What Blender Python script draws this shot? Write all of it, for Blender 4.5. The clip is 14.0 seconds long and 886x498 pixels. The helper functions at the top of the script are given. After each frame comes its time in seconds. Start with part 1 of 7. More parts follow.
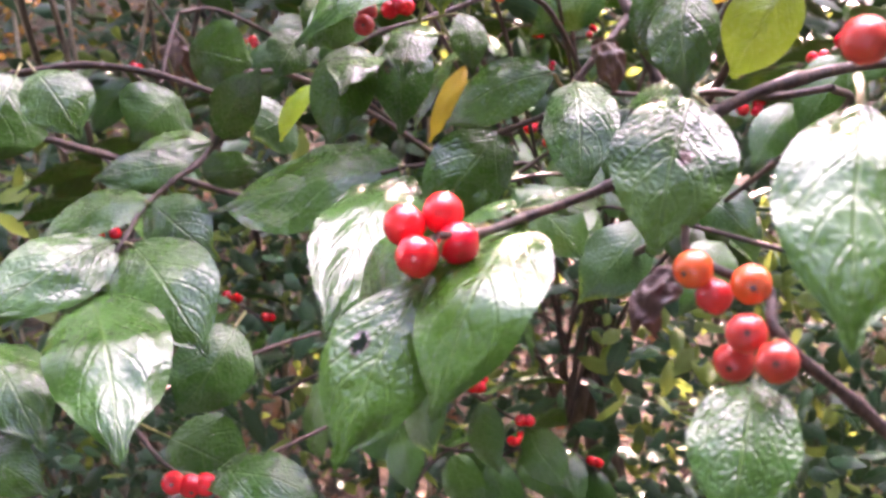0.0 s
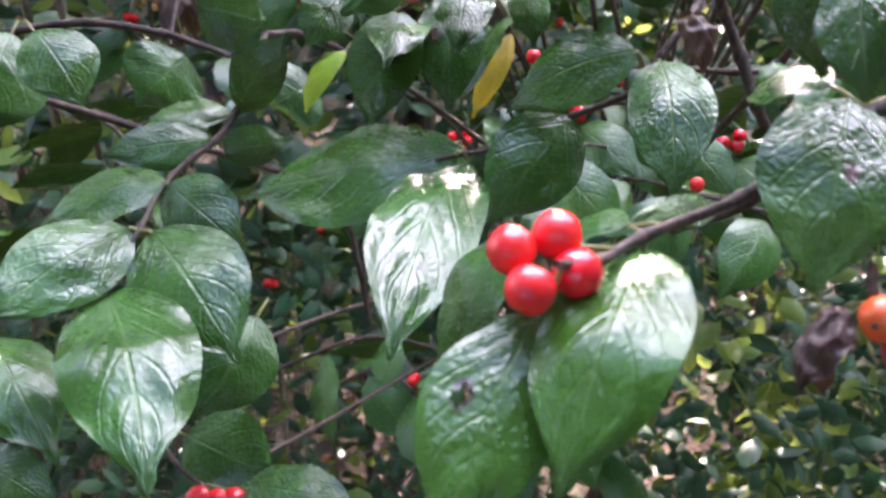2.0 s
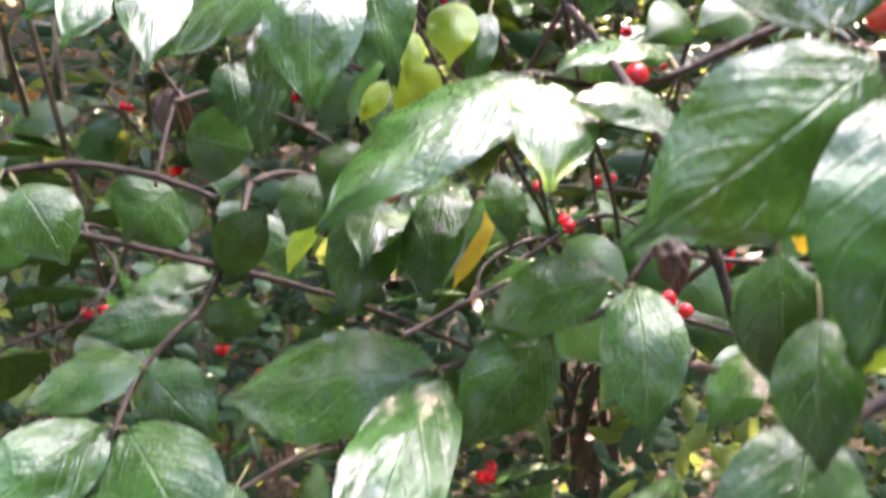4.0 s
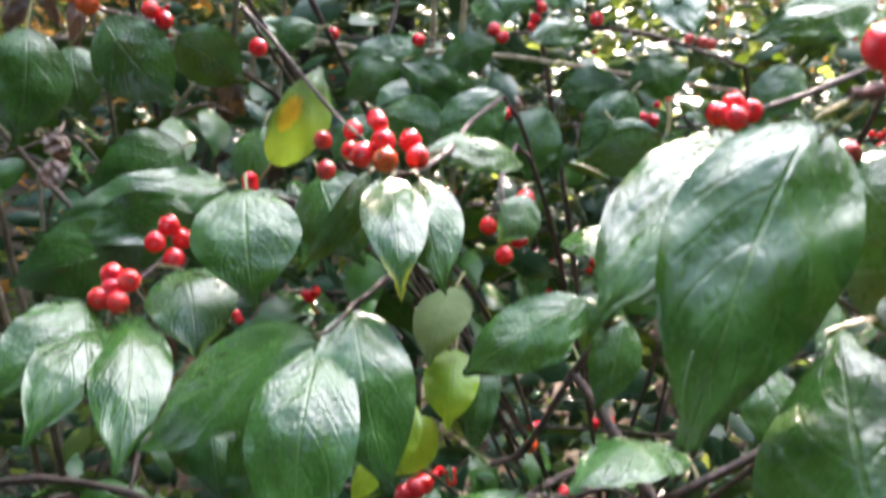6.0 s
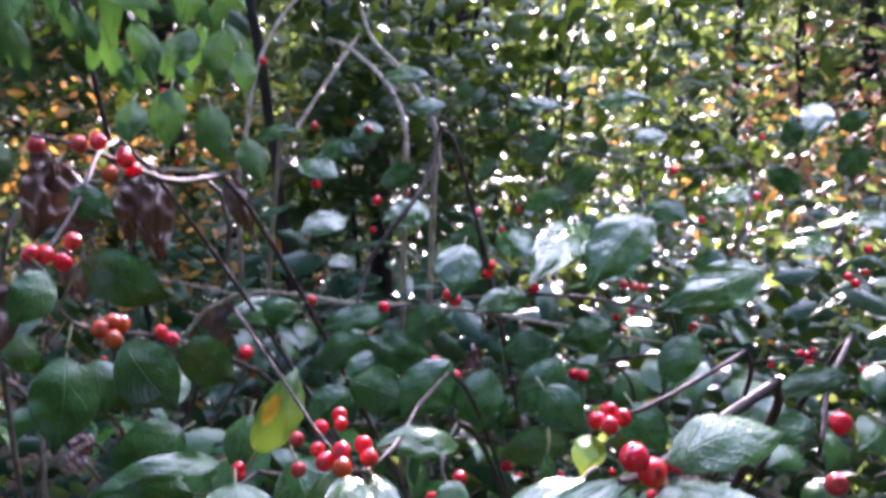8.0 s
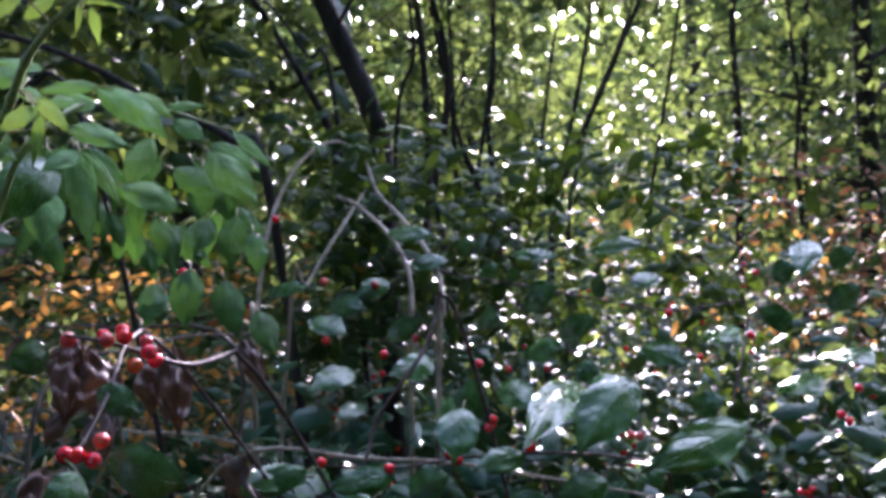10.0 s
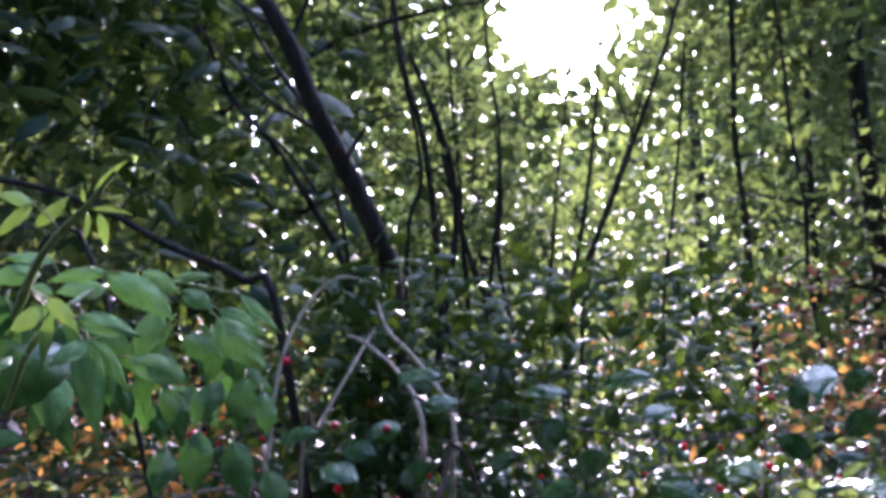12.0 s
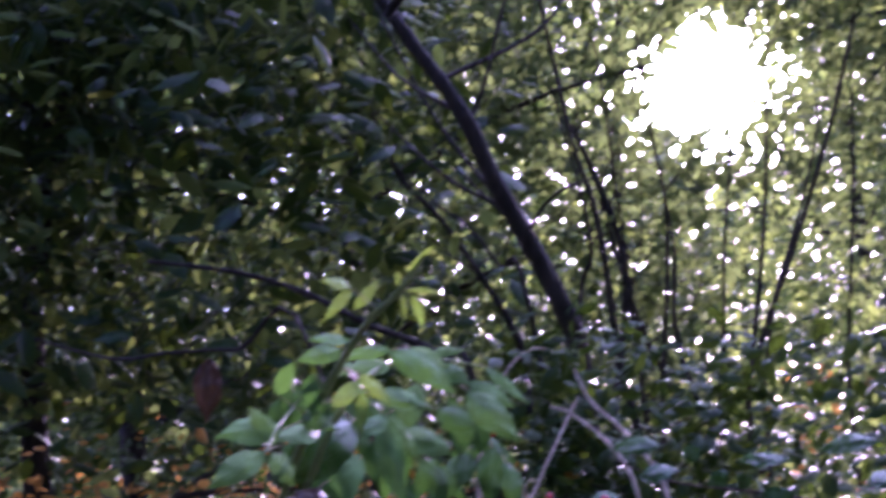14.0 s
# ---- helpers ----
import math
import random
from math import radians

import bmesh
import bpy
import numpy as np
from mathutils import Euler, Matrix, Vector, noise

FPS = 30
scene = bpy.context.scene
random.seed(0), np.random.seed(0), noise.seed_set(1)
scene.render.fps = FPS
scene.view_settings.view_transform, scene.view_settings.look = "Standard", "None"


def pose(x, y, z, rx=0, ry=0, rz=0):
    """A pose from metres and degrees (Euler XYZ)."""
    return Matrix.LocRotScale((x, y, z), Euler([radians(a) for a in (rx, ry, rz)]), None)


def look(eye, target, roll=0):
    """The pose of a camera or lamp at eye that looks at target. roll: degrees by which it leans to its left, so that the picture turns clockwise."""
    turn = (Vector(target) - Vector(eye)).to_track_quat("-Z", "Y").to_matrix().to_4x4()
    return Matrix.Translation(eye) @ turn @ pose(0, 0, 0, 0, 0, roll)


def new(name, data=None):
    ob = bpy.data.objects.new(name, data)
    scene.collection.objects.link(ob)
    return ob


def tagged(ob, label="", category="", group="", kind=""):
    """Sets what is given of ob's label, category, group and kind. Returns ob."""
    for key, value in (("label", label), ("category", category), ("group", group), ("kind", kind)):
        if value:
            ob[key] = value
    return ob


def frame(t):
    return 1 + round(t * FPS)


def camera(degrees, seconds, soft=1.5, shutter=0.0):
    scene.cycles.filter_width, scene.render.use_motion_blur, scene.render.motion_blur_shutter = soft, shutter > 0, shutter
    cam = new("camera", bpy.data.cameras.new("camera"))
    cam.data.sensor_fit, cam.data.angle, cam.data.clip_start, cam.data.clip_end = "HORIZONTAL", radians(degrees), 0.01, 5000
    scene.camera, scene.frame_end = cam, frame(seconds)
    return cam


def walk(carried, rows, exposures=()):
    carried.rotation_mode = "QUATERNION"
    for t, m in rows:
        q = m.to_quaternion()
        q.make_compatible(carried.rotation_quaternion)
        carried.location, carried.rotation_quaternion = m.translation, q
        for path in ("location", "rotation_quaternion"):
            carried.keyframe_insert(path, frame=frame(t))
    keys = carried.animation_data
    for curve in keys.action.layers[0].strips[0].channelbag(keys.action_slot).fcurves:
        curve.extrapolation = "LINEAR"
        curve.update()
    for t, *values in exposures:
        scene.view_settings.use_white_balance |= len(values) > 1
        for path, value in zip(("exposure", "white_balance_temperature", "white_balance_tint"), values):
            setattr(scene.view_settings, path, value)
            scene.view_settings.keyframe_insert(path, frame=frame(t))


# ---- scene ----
cam = camera(49.0, 14.0, soft=2.9, shutter=0.7)
METRES, EYE, TILT, LEAN, TURN = 0.42, 1.1, -25.0, 0.0, 0.0
ROWS = [
    (0.0, 0.0, 0.0, 0.0, -0.0, 0.0, -0.0),
    (0.5, 0.0014, 0.0064, 0.0137, -0.92, -0.92, -0.55),
    (1.0, -0.0196, 0.0281, 0.0364, -0.59, -1.16, -0.15),
    (1.5, -0.0405, 0.0563, 0.0272, -0.18, -2.26, -0.65),
    (2.0, -0.0435, 0.0672, 0.0256, -0.87, -2.86, -0.71),
    (4.5, -0.0207, 0.0794, 0.1782, -0.66, 0.57, -0.64),
    (5.0, -0.014, 0.0941, 0.2271, -0.4, 2.74, -0.1),
    (5.5, -0.0218, 0.1164, 0.2652, -1.74, 4.36, -0.56),
    (6.0, -0.0381, 0.117, 0.2957, -1.48, 6.84, -1.25),
    (6.5, -0.0315, 0.0655, 0.315, -1.73, 9.74, -1.08),
    (7.0, -0.0234, 0.0007, 0.3278, -1.92, 12.38, -0.51),
    (7.5, -0.0123, -0.0467, 0.3445, -2.04, 14.7, 0.29),
    (8.0, -0.0035, -0.103, 0.3568, -1.71, 17.33, 0.52),
    (8.5, 0.0093, -0.153, 0.3662, -1.04, 19.37, 0.94),
    (11.0, 0.0245, -0.256, 0.4191, 0.39, 27.3, 2.2),
    (11.5, 0.0302, -0.2686, 0.4361, 1.07, 28.98, 2.57),
    (12.0, 0.0357, -0.2767, 0.4525, 1.2, 30.64, 2.86),
    (12.5, 0.0154, -0.2905, 0.4602, 1.6, 32.73, 2.78),
    (13.0, -0.0161, -0.3071, 0.4591, 3.16, 34.83, 2.07),
    (13.5, -0.049, -0.3265, 0.4492, 6.03, 36.09, 1.37),
    (14.0, -0.1078, -0.3303, 0.4332, 9.68, 35.09, 0.37),
]
EXPOSURES = [
    (0.00, 4.45, 7800, 64), (1.05, 4.45, 7700, 64), (1.40, 3.77, 7000, 38), (2.20, 4.10, 6900, 44), (4.30, 4.40, 7950, 44), (5.20, 4.05, 7900, 32), (6.00, 3.72, 7400, 30), (6.50, 3.27, 6800, 24),
    (7.10, 3.03, 6800, 28), (7.50, 2.72, 6700, 28), (8.00, 3.25, 6000, 50), (8.70, 3.05, 6050, 53), (10.80, 2.42, 5700, 36), (11.50, 2.45, 5650, 40), (12.50, 2.66, 5500, 62), (13.20, 2.82, 5450, 78), (14.00, 2.44, 5450, 80)]
walk(cam, [(t, pose(0, 0, EYE, TILT, LEAN, TURN) @ pose(METRES * x, METRES * y, METRES * z, 90 + pitch, roll, yaw)) for t, x, y, z, yaw, pitch, roll in ROWS], EXPOSURES)
# a small phone lens, set to a near distance
cam.data.dof.use_dof = True
cam.data.dof.focus_distance = 0.27
cam.data.dof.aperture_fstop = 42.0

# ---- light: low sun ahead, beyond the trees, and open sky above ----
SUN = Vector((0.1385, 0.938, 0.3186)).normalized()
SUN_EL, SUN_AZ = math.asin(SUN.z), math.atan2(SUN.x, SUN.y)
world = bpy.data.worlds.new("sky")
scene.world = world
world.use_nodes = True
wn, wl = world.node_tree.nodes, world.node_tree.links
wn.clear()
sky = wn.new("ShaderNodeTexSky")
sky.sky_type, sky.sun_disc = "NISHITA", False
sky.sun_elevation, sky.sun_rotation = SUN_EL, SUN_AZ
sky.air_density, sky.dust_density, sky.ozone_density = 1.0, 1.2, 1.5
sky_bg = wn.new("ShaderNodeBackground")
sky_bg.inputs["Strength"].default_value = 0.11
wl.new(sky.outputs[0], sky_bg.inputs["Color"])
# the bright ring of haze round the sun
way = wn.new("ShaderNodeTexCoord")
near_sun = wn.new("ShaderNodeVectorMath")
near_sun.operation = "DOT_PRODUCT"
near_sun.inputs[1].default_value = SUN
wl.new(way.outputs["Generated"], near_sun.inputs[0])
halo = wn.new("ShaderNodeMapRange")
halo.interpolation_type = "SMOOTHERSTEP"
halo.inputs["From Min"].default_value = math.cos(radians(6.4))
halo.inputs["From Max"].default_value = math.cos(radians(1.0))
halo.inputs["To Max"].default_value = 60.0
wl.new(near_sun.outputs["Value"], halo.inputs["Value"])
halo_bg = wn.new("ShaderNodeBackground")
halo_bg.inputs["Color"].default_value = (1.0, 0.97, 0.9, 1)
wl.new(halo.outputs[0], halo_bg.inputs["Strength"])
# thin white haze over the whole sky
haze_bg = wn.new("ShaderNodeBackground")
haze_bg.inputs["Color"].default_value = (0.72, 0.88, 1.0, 1)
haze_bg.inputs["Strength"].default_value = 0.12
# haze grows brighter towards the sun's side of the sky
lobe = wn.new("ShaderNodeMapRange")
lobe.interpolation_type = "SMOOTHSTEP"
lobe.inputs["From Min"].default_value = math.cos(radians(65))
lobe.inputs["From Max"].default_value = math.cos(radians(45))
lobe.inputs["To Min"].default_value = 0.17
lobe.inputs["To Max"].default_value = 1.75
wl.new(near_sun.outputs["Value"], lobe.inputs["Value"])
wl.new(lobe.outputs[0], haze_bg.inputs["Strength"])
haze_tone = wn.new("ShaderNodeMapRange")
haze_tone.data_type = "FLOAT_VECTOR"
haze_tone.inputs[8].default_value = (1.3, 1.3, 1.3)
haze_tone.inputs[7].default_value = (0.0, 0.0, 0.0)
haze_tone.inputs[9].default_value = (0.34, 0.60, 1.0)
haze_tone.inputs[10].default_value = (0.78, 0.92, 1.0)
wl.new(lobe.outputs[0], haze_tone.inputs[6])
wl.new(haze_tone.outputs[1], haze_bg.inputs["Color"])
hazy = wn.new("ShaderNodeAddShader")
wl.new(sky_bg.outputs[0], hazy.inputs[0])
wl.new(haze_bg.outputs[0], hazy.inputs[1])
both = wn.new("ShaderNodeAddShader")
wl.new(hazy.outputs[0], both.inputs[0])
wl.new(halo_bg.outputs[0], both.inputs[1])
w_out = wn.new("ShaderNodeOutputWorld")
wl.new(both.outputs[0], w_out.inputs["Surface"])
sun_data = bpy.data.lights.new("sun", "SUN")
sun_data.energy, sun_data.angle, sun_data.color = 4.4, radians(0.6), (1.0, 0.93, 0.82)
sun = new("sun", sun_data)
sun.matrix_world = look(SUN * 30, (0, 0, 0))


# ---- materials ----
class Nodes:
    """Short hands for a node material."""

    def __init__(self, name):
        self.mat = bpy.data.materials.new(name)
        self.mat.use_nodes = True
        self.t = self.mat.node_tree
        self.t.nodes.clear()

    def add(self, kind, values=(), operation="", data_type="", interpolation_type="", feature=""):
        n = self.t.nodes.new("ShaderNode" + kind)
        if operation:
            n.operation = operation
        if data_type:
            n.data_type = data_type
        if interpolation_type:
            n.interpolation_type = interpolation_type
        if feature:
            n.feature = feature
        for key, value in dict(values).items():
            if isinstance(value, bpy.types.NodeSocket):
                self.t.links.new(value, n.inputs[key])
            else:
                n.inputs[key].default_value = value
        return n

    def math(self, op, a, b=0.0, c=0.0):
        return self.add("Math", {0: a, 1: b, 2: c}, operation=op).outputs[0]

    def ramp(self, x, lo, hi, a=0.0, b=1.0):
        return self.add("MapRange", {"Value": x, "From Min": lo, "From Max": hi, "To Min": a, "To Max": b}, interpolation_type="SMOOTHSTEP").outputs[0]

    def mix(self, f, a, b):
        n = self.add("Mix", data_type="RGBA")
        for i, value in ((0, f), (6, a), (7, b)):
            if isinstance(value, bpy.types.NodeSocket):
                self.t.links.new(value, n.inputs[i])
            else:
                n.inputs[i].default_value = value if i == 0 else (*value, 1)[:4]
        return n.outputs[2]

    def noise(self, vec, scale, detail=3.0, rough=0.55):
        return self.add("TexNoise", {"Vector": vec, "Scale": scale, "Detail": detail, "Roughness": rough}).outputs[0]

    def out(self, shader):
        self.t.links.new(shader, self.add("OutputMaterial").inputs["Surface"])
        return self.mat


def leaf_material(name, base, vein, tip=None, tip_from=0.6, spot=None, spot_at=(0.3, 0.4, 0.1), rough=0.245, thin=0.012, glow=(0.26, 0.42, 0.03), clouds=0.0, joined=False, spec=0.44, coat=0.0):
    """A leaf: veins along its own u, v; base and tip colours; light that comes through it."""
    k = Nodes(name)
    uv = k.add("UVMap").outputs[0]
    xyz = k.add("SeparateXYZ", {0: uv})
    u = k.math("ABSOLUTE", k.math("MULTIPLY_ADD", xyz.outputs[0], 2.0, -1.0))
    v = xyz.outputs[1]
    where = k.add("TexCoord").outputs["Object"]
    rnd = k.add("NewGeometry").outputs["Random Per Island"] if joined else k.add("ObjectInfo").outputs["Random"]
    shift = k.add("VectorMath", {0: where, 1: k.add("CombineXYZ", {0: k.math("MULTIPLY", rnd, 3.1), 1: rnd}).outputs[0]}, operation="ADD").outputs[0]
    big = k.noise(shift, 70.0, 2.0)
    fine = k.noise(shift, 900.0, 3.0, 0.65)
    mid = k.ramp(u, 0.012, 0.05, 1.0, 0.0)
    curve = k.math("SUBTRACT", v, k.math("MULTIPLY", k.math("POWER", u, 1.2), 0.40))
    curve = k.math("ADD", curve, k.math("MULTIPLY", k.math("SUBTRACT", k.noise(uv, 5.0, 2.0), 0.5), 0.05))
    saw = k.math("ABSOLUTE", k.math("SUBTRACT", k.math("FRACT", k.math("MULTIPLY", curve, 5.5)), 0.5))
    lateral = k.math("MULTIPLY", k.ramp(saw, 0.0, 0.13, 1.0, 0.0), k.ramp(u, 0.7, 1.0, 0.9, 0.0))
    net = k.add("TexVoronoi", {"Vector": k.add("CombineXYZ", {0: k.math("MULTIPLY", xyz.outputs[0], 12.0), 1: k.math("MULTIPLY", v, 21.0), 2: k.math("MULTIPLY", rnd, 40.0)}).outputs[0], "Scale": 1.0, "Randomness": 0.85}, feature="DISTANCE_TO_EDGE").outputs[0]
    net_line = k.ramp(net, 0.0, 0.42, 1.0, 0.0)
    veins = k.math("MAXIMUM", mid, k.math("MULTIPLY", lateral, 0.7))
    col = k.mix(k.ramp(big, 0.3, 0.7), tuple(0.72 * c for c in base), tuple(1.25 * c for c in base))
    col = k.mix(k.math("MULTIPLY", k.ramp(rnd, 0.0, 1.0), 0.45), col, (base[0] * 1.9, base[1] * 1.25, base[2] * 0.7))
    if tip:
        edge = k.math("ADD", k.math("MULTIPLY", u, 0.25), k.math("MULTIPLY", k.math("SUBTRACT", big, 0.5), 0.5))
        col = k.mix(k.ramp(k.math("ADD", v, edge), tip_from, tip_from + 0.28), col, tip)
    col = k.mix(k.math("MULTIPLY", k.math("MAXIMUM", mid, k.math("MULTIPLY", lateral, 0.35)), 0.38), col, vein)
    col = k.mix(k.math("MULTIPLY", net_line, 0.04), col, vein)
    col = k.mix(k.math("MULTIPLY", k.ramp(fine, 0.62, 0.75), 0.25), col, tuple(0.5 * c for c in base))
    if clouds:
        col = k.mix(k.ramp(k.noise(shift, 160.0, 4.0), 0.5, 0.66, 0.0, clouds), col, (0.12, 0.07, 0.03))
    if spot:
        at = k.add("CombineXYZ", {0: spot_at[0], 1: spot_at[1]}).outputs[0]
        gap = k.add("VectorMath", {0: uv, 1: at}, operation="DISTANCE").outputs["Value"]
        gap = k.math("ADD", gap, k.math("MULTIPLY", k.math("SUBTRACT", k.noise(uv, 9.0), 0.5), 0.12))
        col = k.mix(k.ramp(gap, spot_at[2] * 0.6, spot_at[2], 1.0, 0.0), col, spot)
    height = k.math("ADD", k.math("MULTIPLY", veins, -0.52), k.math("MULTIPLY", net_line, -0.27))
    height = k.math("ADD", height, k.math("ADD", k.math("MULTIPLY", fine, 0.12), k.math("MULTIPLY", k.noise(k.add("VectorMath", {0: uv, 1: (7.0, 14.0, 1.0)}, operation="MULTIPLY").outputs[0], 1.0, 3.0), 0.5)))
    bump = k.add("Bump", {"Height": height, "Strength": 1.0, "Distance": 0.00031}).outputs[0]
    gloss = k.ramp(k.math("ADD", k.math("MULTIPLY", fine, 0.5), k.math("MULTIPLY", big, 0.5)), 0.3, 0.7, rough - 0.06, rough + 0.1)
    body = k.add("BsdfPrincipled", {"Base Color": col, "Roughness": gloss, "Normal": bump, "Specular IOR Level": spec, "Coat Weight": coat, "Coat Roughness": rough * 0.8})
    through_leaf = k.add("BsdfTranslucent", {"Color": k.mix(0.6, col, glow)})
    mixed = k.add("MixShader", {0: thin, 1: body.outputs[0], 2: through_leaf.outputs[0]})
    return k.out(mixed.outputs[0])


GREEN, VEIN = (0.017, 0.085, 0.012), (0.08, 0.17, 0.04)
LIME, YELLOW = (0.20, 0.34, 0.03), (0.50, 0.42, 0.03)
LEAVES = {
    "green": leaf_material("leaf_green", GREEN, VEIN),
    "holed": leaf_material("leaf_holed", GREEN, VEIN, spot=(0.05, 0.03, 0.02), spot_at=(0.72, 0.42, 0.09)),
    "scarred": leaf_material("leaf_scarred", (0.016, 0.080, 0.018), VEIN, tip=(0.04, 0.12, 0.02), spot=(0.10, 0.05, 0.04), spot_at=(0.40, 0.46, 0.075)),
    # lime towards the tip: light through the thin end, put into the colour
    "limetip": leaf_material("leaf_lime_tip", (0.02, 0.085, 0.02), VEIN, tip=LIME, tip_from=0.92, glow=(0.35, 0.55, 0.04)),
    # base raised: sunlight through the leaf is put into its colour
    "lime": leaf_material("leaf_lime_lit", (0.17, 0.38, 0.03), (0.28, 0.46, 0.08), tip=(0.26, 0.44, 0.03), tip_from=0.7, thin=0.5, glow=(0.55, 0.7, 0.05)),
    "chartreuse": leaf_material("leaf_chartreuse", (0.13, 0.25, 0.03), (0.22, 0.32, 0.07), tip=(0.22, 0.33, 0.03), tip_from=0.7, thin=0.35),
    "yellow": leaf_material("leaf_yellow", YELLOW, (0.55, 0.45, 0.12), thin=0.5, rough=0.4, glow=(0.7, 0.55, 0.05)),
    "yellowtip": leaf_material("leaf_yellow_tip", GREEN, VEIN, tip=(0.45, 0.42, 0.03), tip_from=0.92),
    "yellowspot": leaf_material("leaf_yellow_spot", (0.07, 0.17, 0.03), VEIN, tip=(0.05, 0.14, 0.03), spot=(0.55, 0.28, 0.02), spot_at=(0.25, 0.42, 0.2), thin=0.4),
    "pale": leaf_material("leaf_pale_underside", (0.13, 0.20, 0.09), (0.2, 0.27, 0.13), rough=0.6, thin=0.4, spec=0.2, coat=0.0),
    "dry": leaf_material("leaf_dry", (0.075, 0.042, 0.036), (0.12, 0.075, 0.06), rough=0.45, thin=0.08, glow=(0.4, 0.2, 0.06), clouds=0.6, coat=0.0),
    # rose is lightened for top light; roseshade darkens the same leaf for shade
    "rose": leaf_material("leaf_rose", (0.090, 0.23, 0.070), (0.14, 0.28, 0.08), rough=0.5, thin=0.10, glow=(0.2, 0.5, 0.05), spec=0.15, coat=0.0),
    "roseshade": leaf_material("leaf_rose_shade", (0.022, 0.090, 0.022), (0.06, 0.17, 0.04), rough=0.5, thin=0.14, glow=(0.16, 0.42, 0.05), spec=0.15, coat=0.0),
    "rosetip": leaf_material("leaf_rose_young", (0.15, 0.30, 0.06), (0.2, 0.35, 0.09), rough=0.5, thin=0.15, glow=(0.35, 0.55, 0.06), spec=0.12, coat=0.0),
}
FAR = {
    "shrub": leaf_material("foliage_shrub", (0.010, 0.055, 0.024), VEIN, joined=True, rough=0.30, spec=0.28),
    "tree": leaf_material("foliage_tree", (0.030, 0.074, 0.024), (0.06, 0.13, 0.03), joined=True, rough=0.48, thin=0.34, spec=0.15, coat=0.0, glow=(0.27, 0.36, 0.09)),
    # gloss and dark: darker copies of the tree leaves, shade put into the colour
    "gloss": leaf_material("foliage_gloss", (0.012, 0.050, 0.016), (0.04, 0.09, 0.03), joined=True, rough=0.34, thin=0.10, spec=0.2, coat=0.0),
    "dark": leaf_material("foliage_shaded", (0.014, 0.052, 0.015), (0.04, 0.09, 0.03), joined=True, rough=0.45, thin=0.10, spec=0.16, coat=0.0),
    # lime: lighter yellow green copy, with backlight put into its colour
    "lime": leaf_material("foliage_lime_lit", (0.08, 0.17, 0.035), (0.2, 0.3, 0.06), joined=True, rough=0.45, thin=0.45, spec=0.22, coat=0.0, glow=(0.34, 0.42, 0.09)),
    "autumn": leaf_material("foliage_autumn", (0.36, 0.17, 0.03), (0.4, 0.25, 0.06), joined=True, rough=0.5, thin=0.4, glow=(0.60, 0.36, 0.08), spec=0.3, coat=0.0),
    "litter": leaf_material("foliage_litter", (0.16, 0.085, 0.04), (0.2, 0.12, 0.06), joined=True, rough=0.6, thin=0.10, glow=(0.3, 0.14, 0.06), clouds=0.5, coat=0.0),
}


def berry_material(name, a, b, rough):
    k = Nodes(name)
    where = k.add("TexCoord").outputs["Object"]
    rnd = k.add("ObjectInfo").outputs["Random"]
    vec = k.add("VectorMath", {0: where, 1: k.add("CombineXYZ", {0: rnd, 1: k.math("MULTIPLY", rnd, 7.0)}).outputs[0]}, operation="ADD").outputs[0]
    big, fine = k.noise(vec, 220.0, 2.0), k.noise(vec, 2600.0, 3.0)
    col = k.mix(k.ramp(k.math("ADD", big, k.math("MULTIPLY", k.math("SUBTRACT", rnd, 0.5), 0.5)), 0.3, 0.75), a, b)
    col = k.mix(k.ramp(fine, 0.66, 0.72, 0.0, 0.35), col, (0.35, 0.10, 0.04))
    bump = k.add("Bump", {"Height": k.math("ADD", fine, k.math("MULTIPLY", big, 2.0)), "Strength": 0.12, "Distance": 0.0002}).outputs[0]
    body = k.add("BsdfPrincipled", {"Base Color": col, "Roughness": rough, "Normal": bump, "Specular IOR Level": 0.7, "Subsurface Weight": 0.25, "Subsurface Radius": (1.0, 0.15, 0.08), "Subsurface Scale": 0.0015})
    return k.out(body.outputs[0])


BERRY = {
    "red": berry_material("berry_red", (0.84, 0.014, 0.026), (0.90, 0.030, 0.026), 0.14),
    "orange": berry_material("berry_orange", (0.68, 0.06, 0.012), (0.72, 0.11, 0.02), 0.26),
    "dull": berry_material("berry_dull", (0.50, 0.025, 0.022), (0.64, 0.055, 0.03), 0.3),
}


def bark_material(name, dark, light, scale, rough=0.75):
    k = Nodes(name)
    where = k.add("TexCoord").outputs["Object"]
    stretch = k.add("VectorMath", {0: where, 1: (1.0, 1.0, 0.35)}, operation="MULTIPLY").outputs[0]
    a, b = k.noise(stretch, scale, 5.0, 0.65), k.noise(where, scale * 0.18, 2.0)
    rnd = k.add("ObjectInfo").outputs["Random"]
    col = k.mix(k.ramp(k.math("ADD", a, k.math("MULTIPLY", k.math("SUBTRACT", b, 0.5), 0.7)), 0.35, 0.68), dark, light)
    col = k.mix(k.math("MULTIPLY", rnd, 0.3), col, tuple(0.6 * c for c in light))
    bump = k.add("Bump", {"Height": a, "Strength": 0.7, "Distance": 0.6 / scale}).outputs[0]
    return k.out(k.add("BsdfPrincipled", {"Base Color": col, "Roughness": rough, "Normal": bump}).outputs[0])


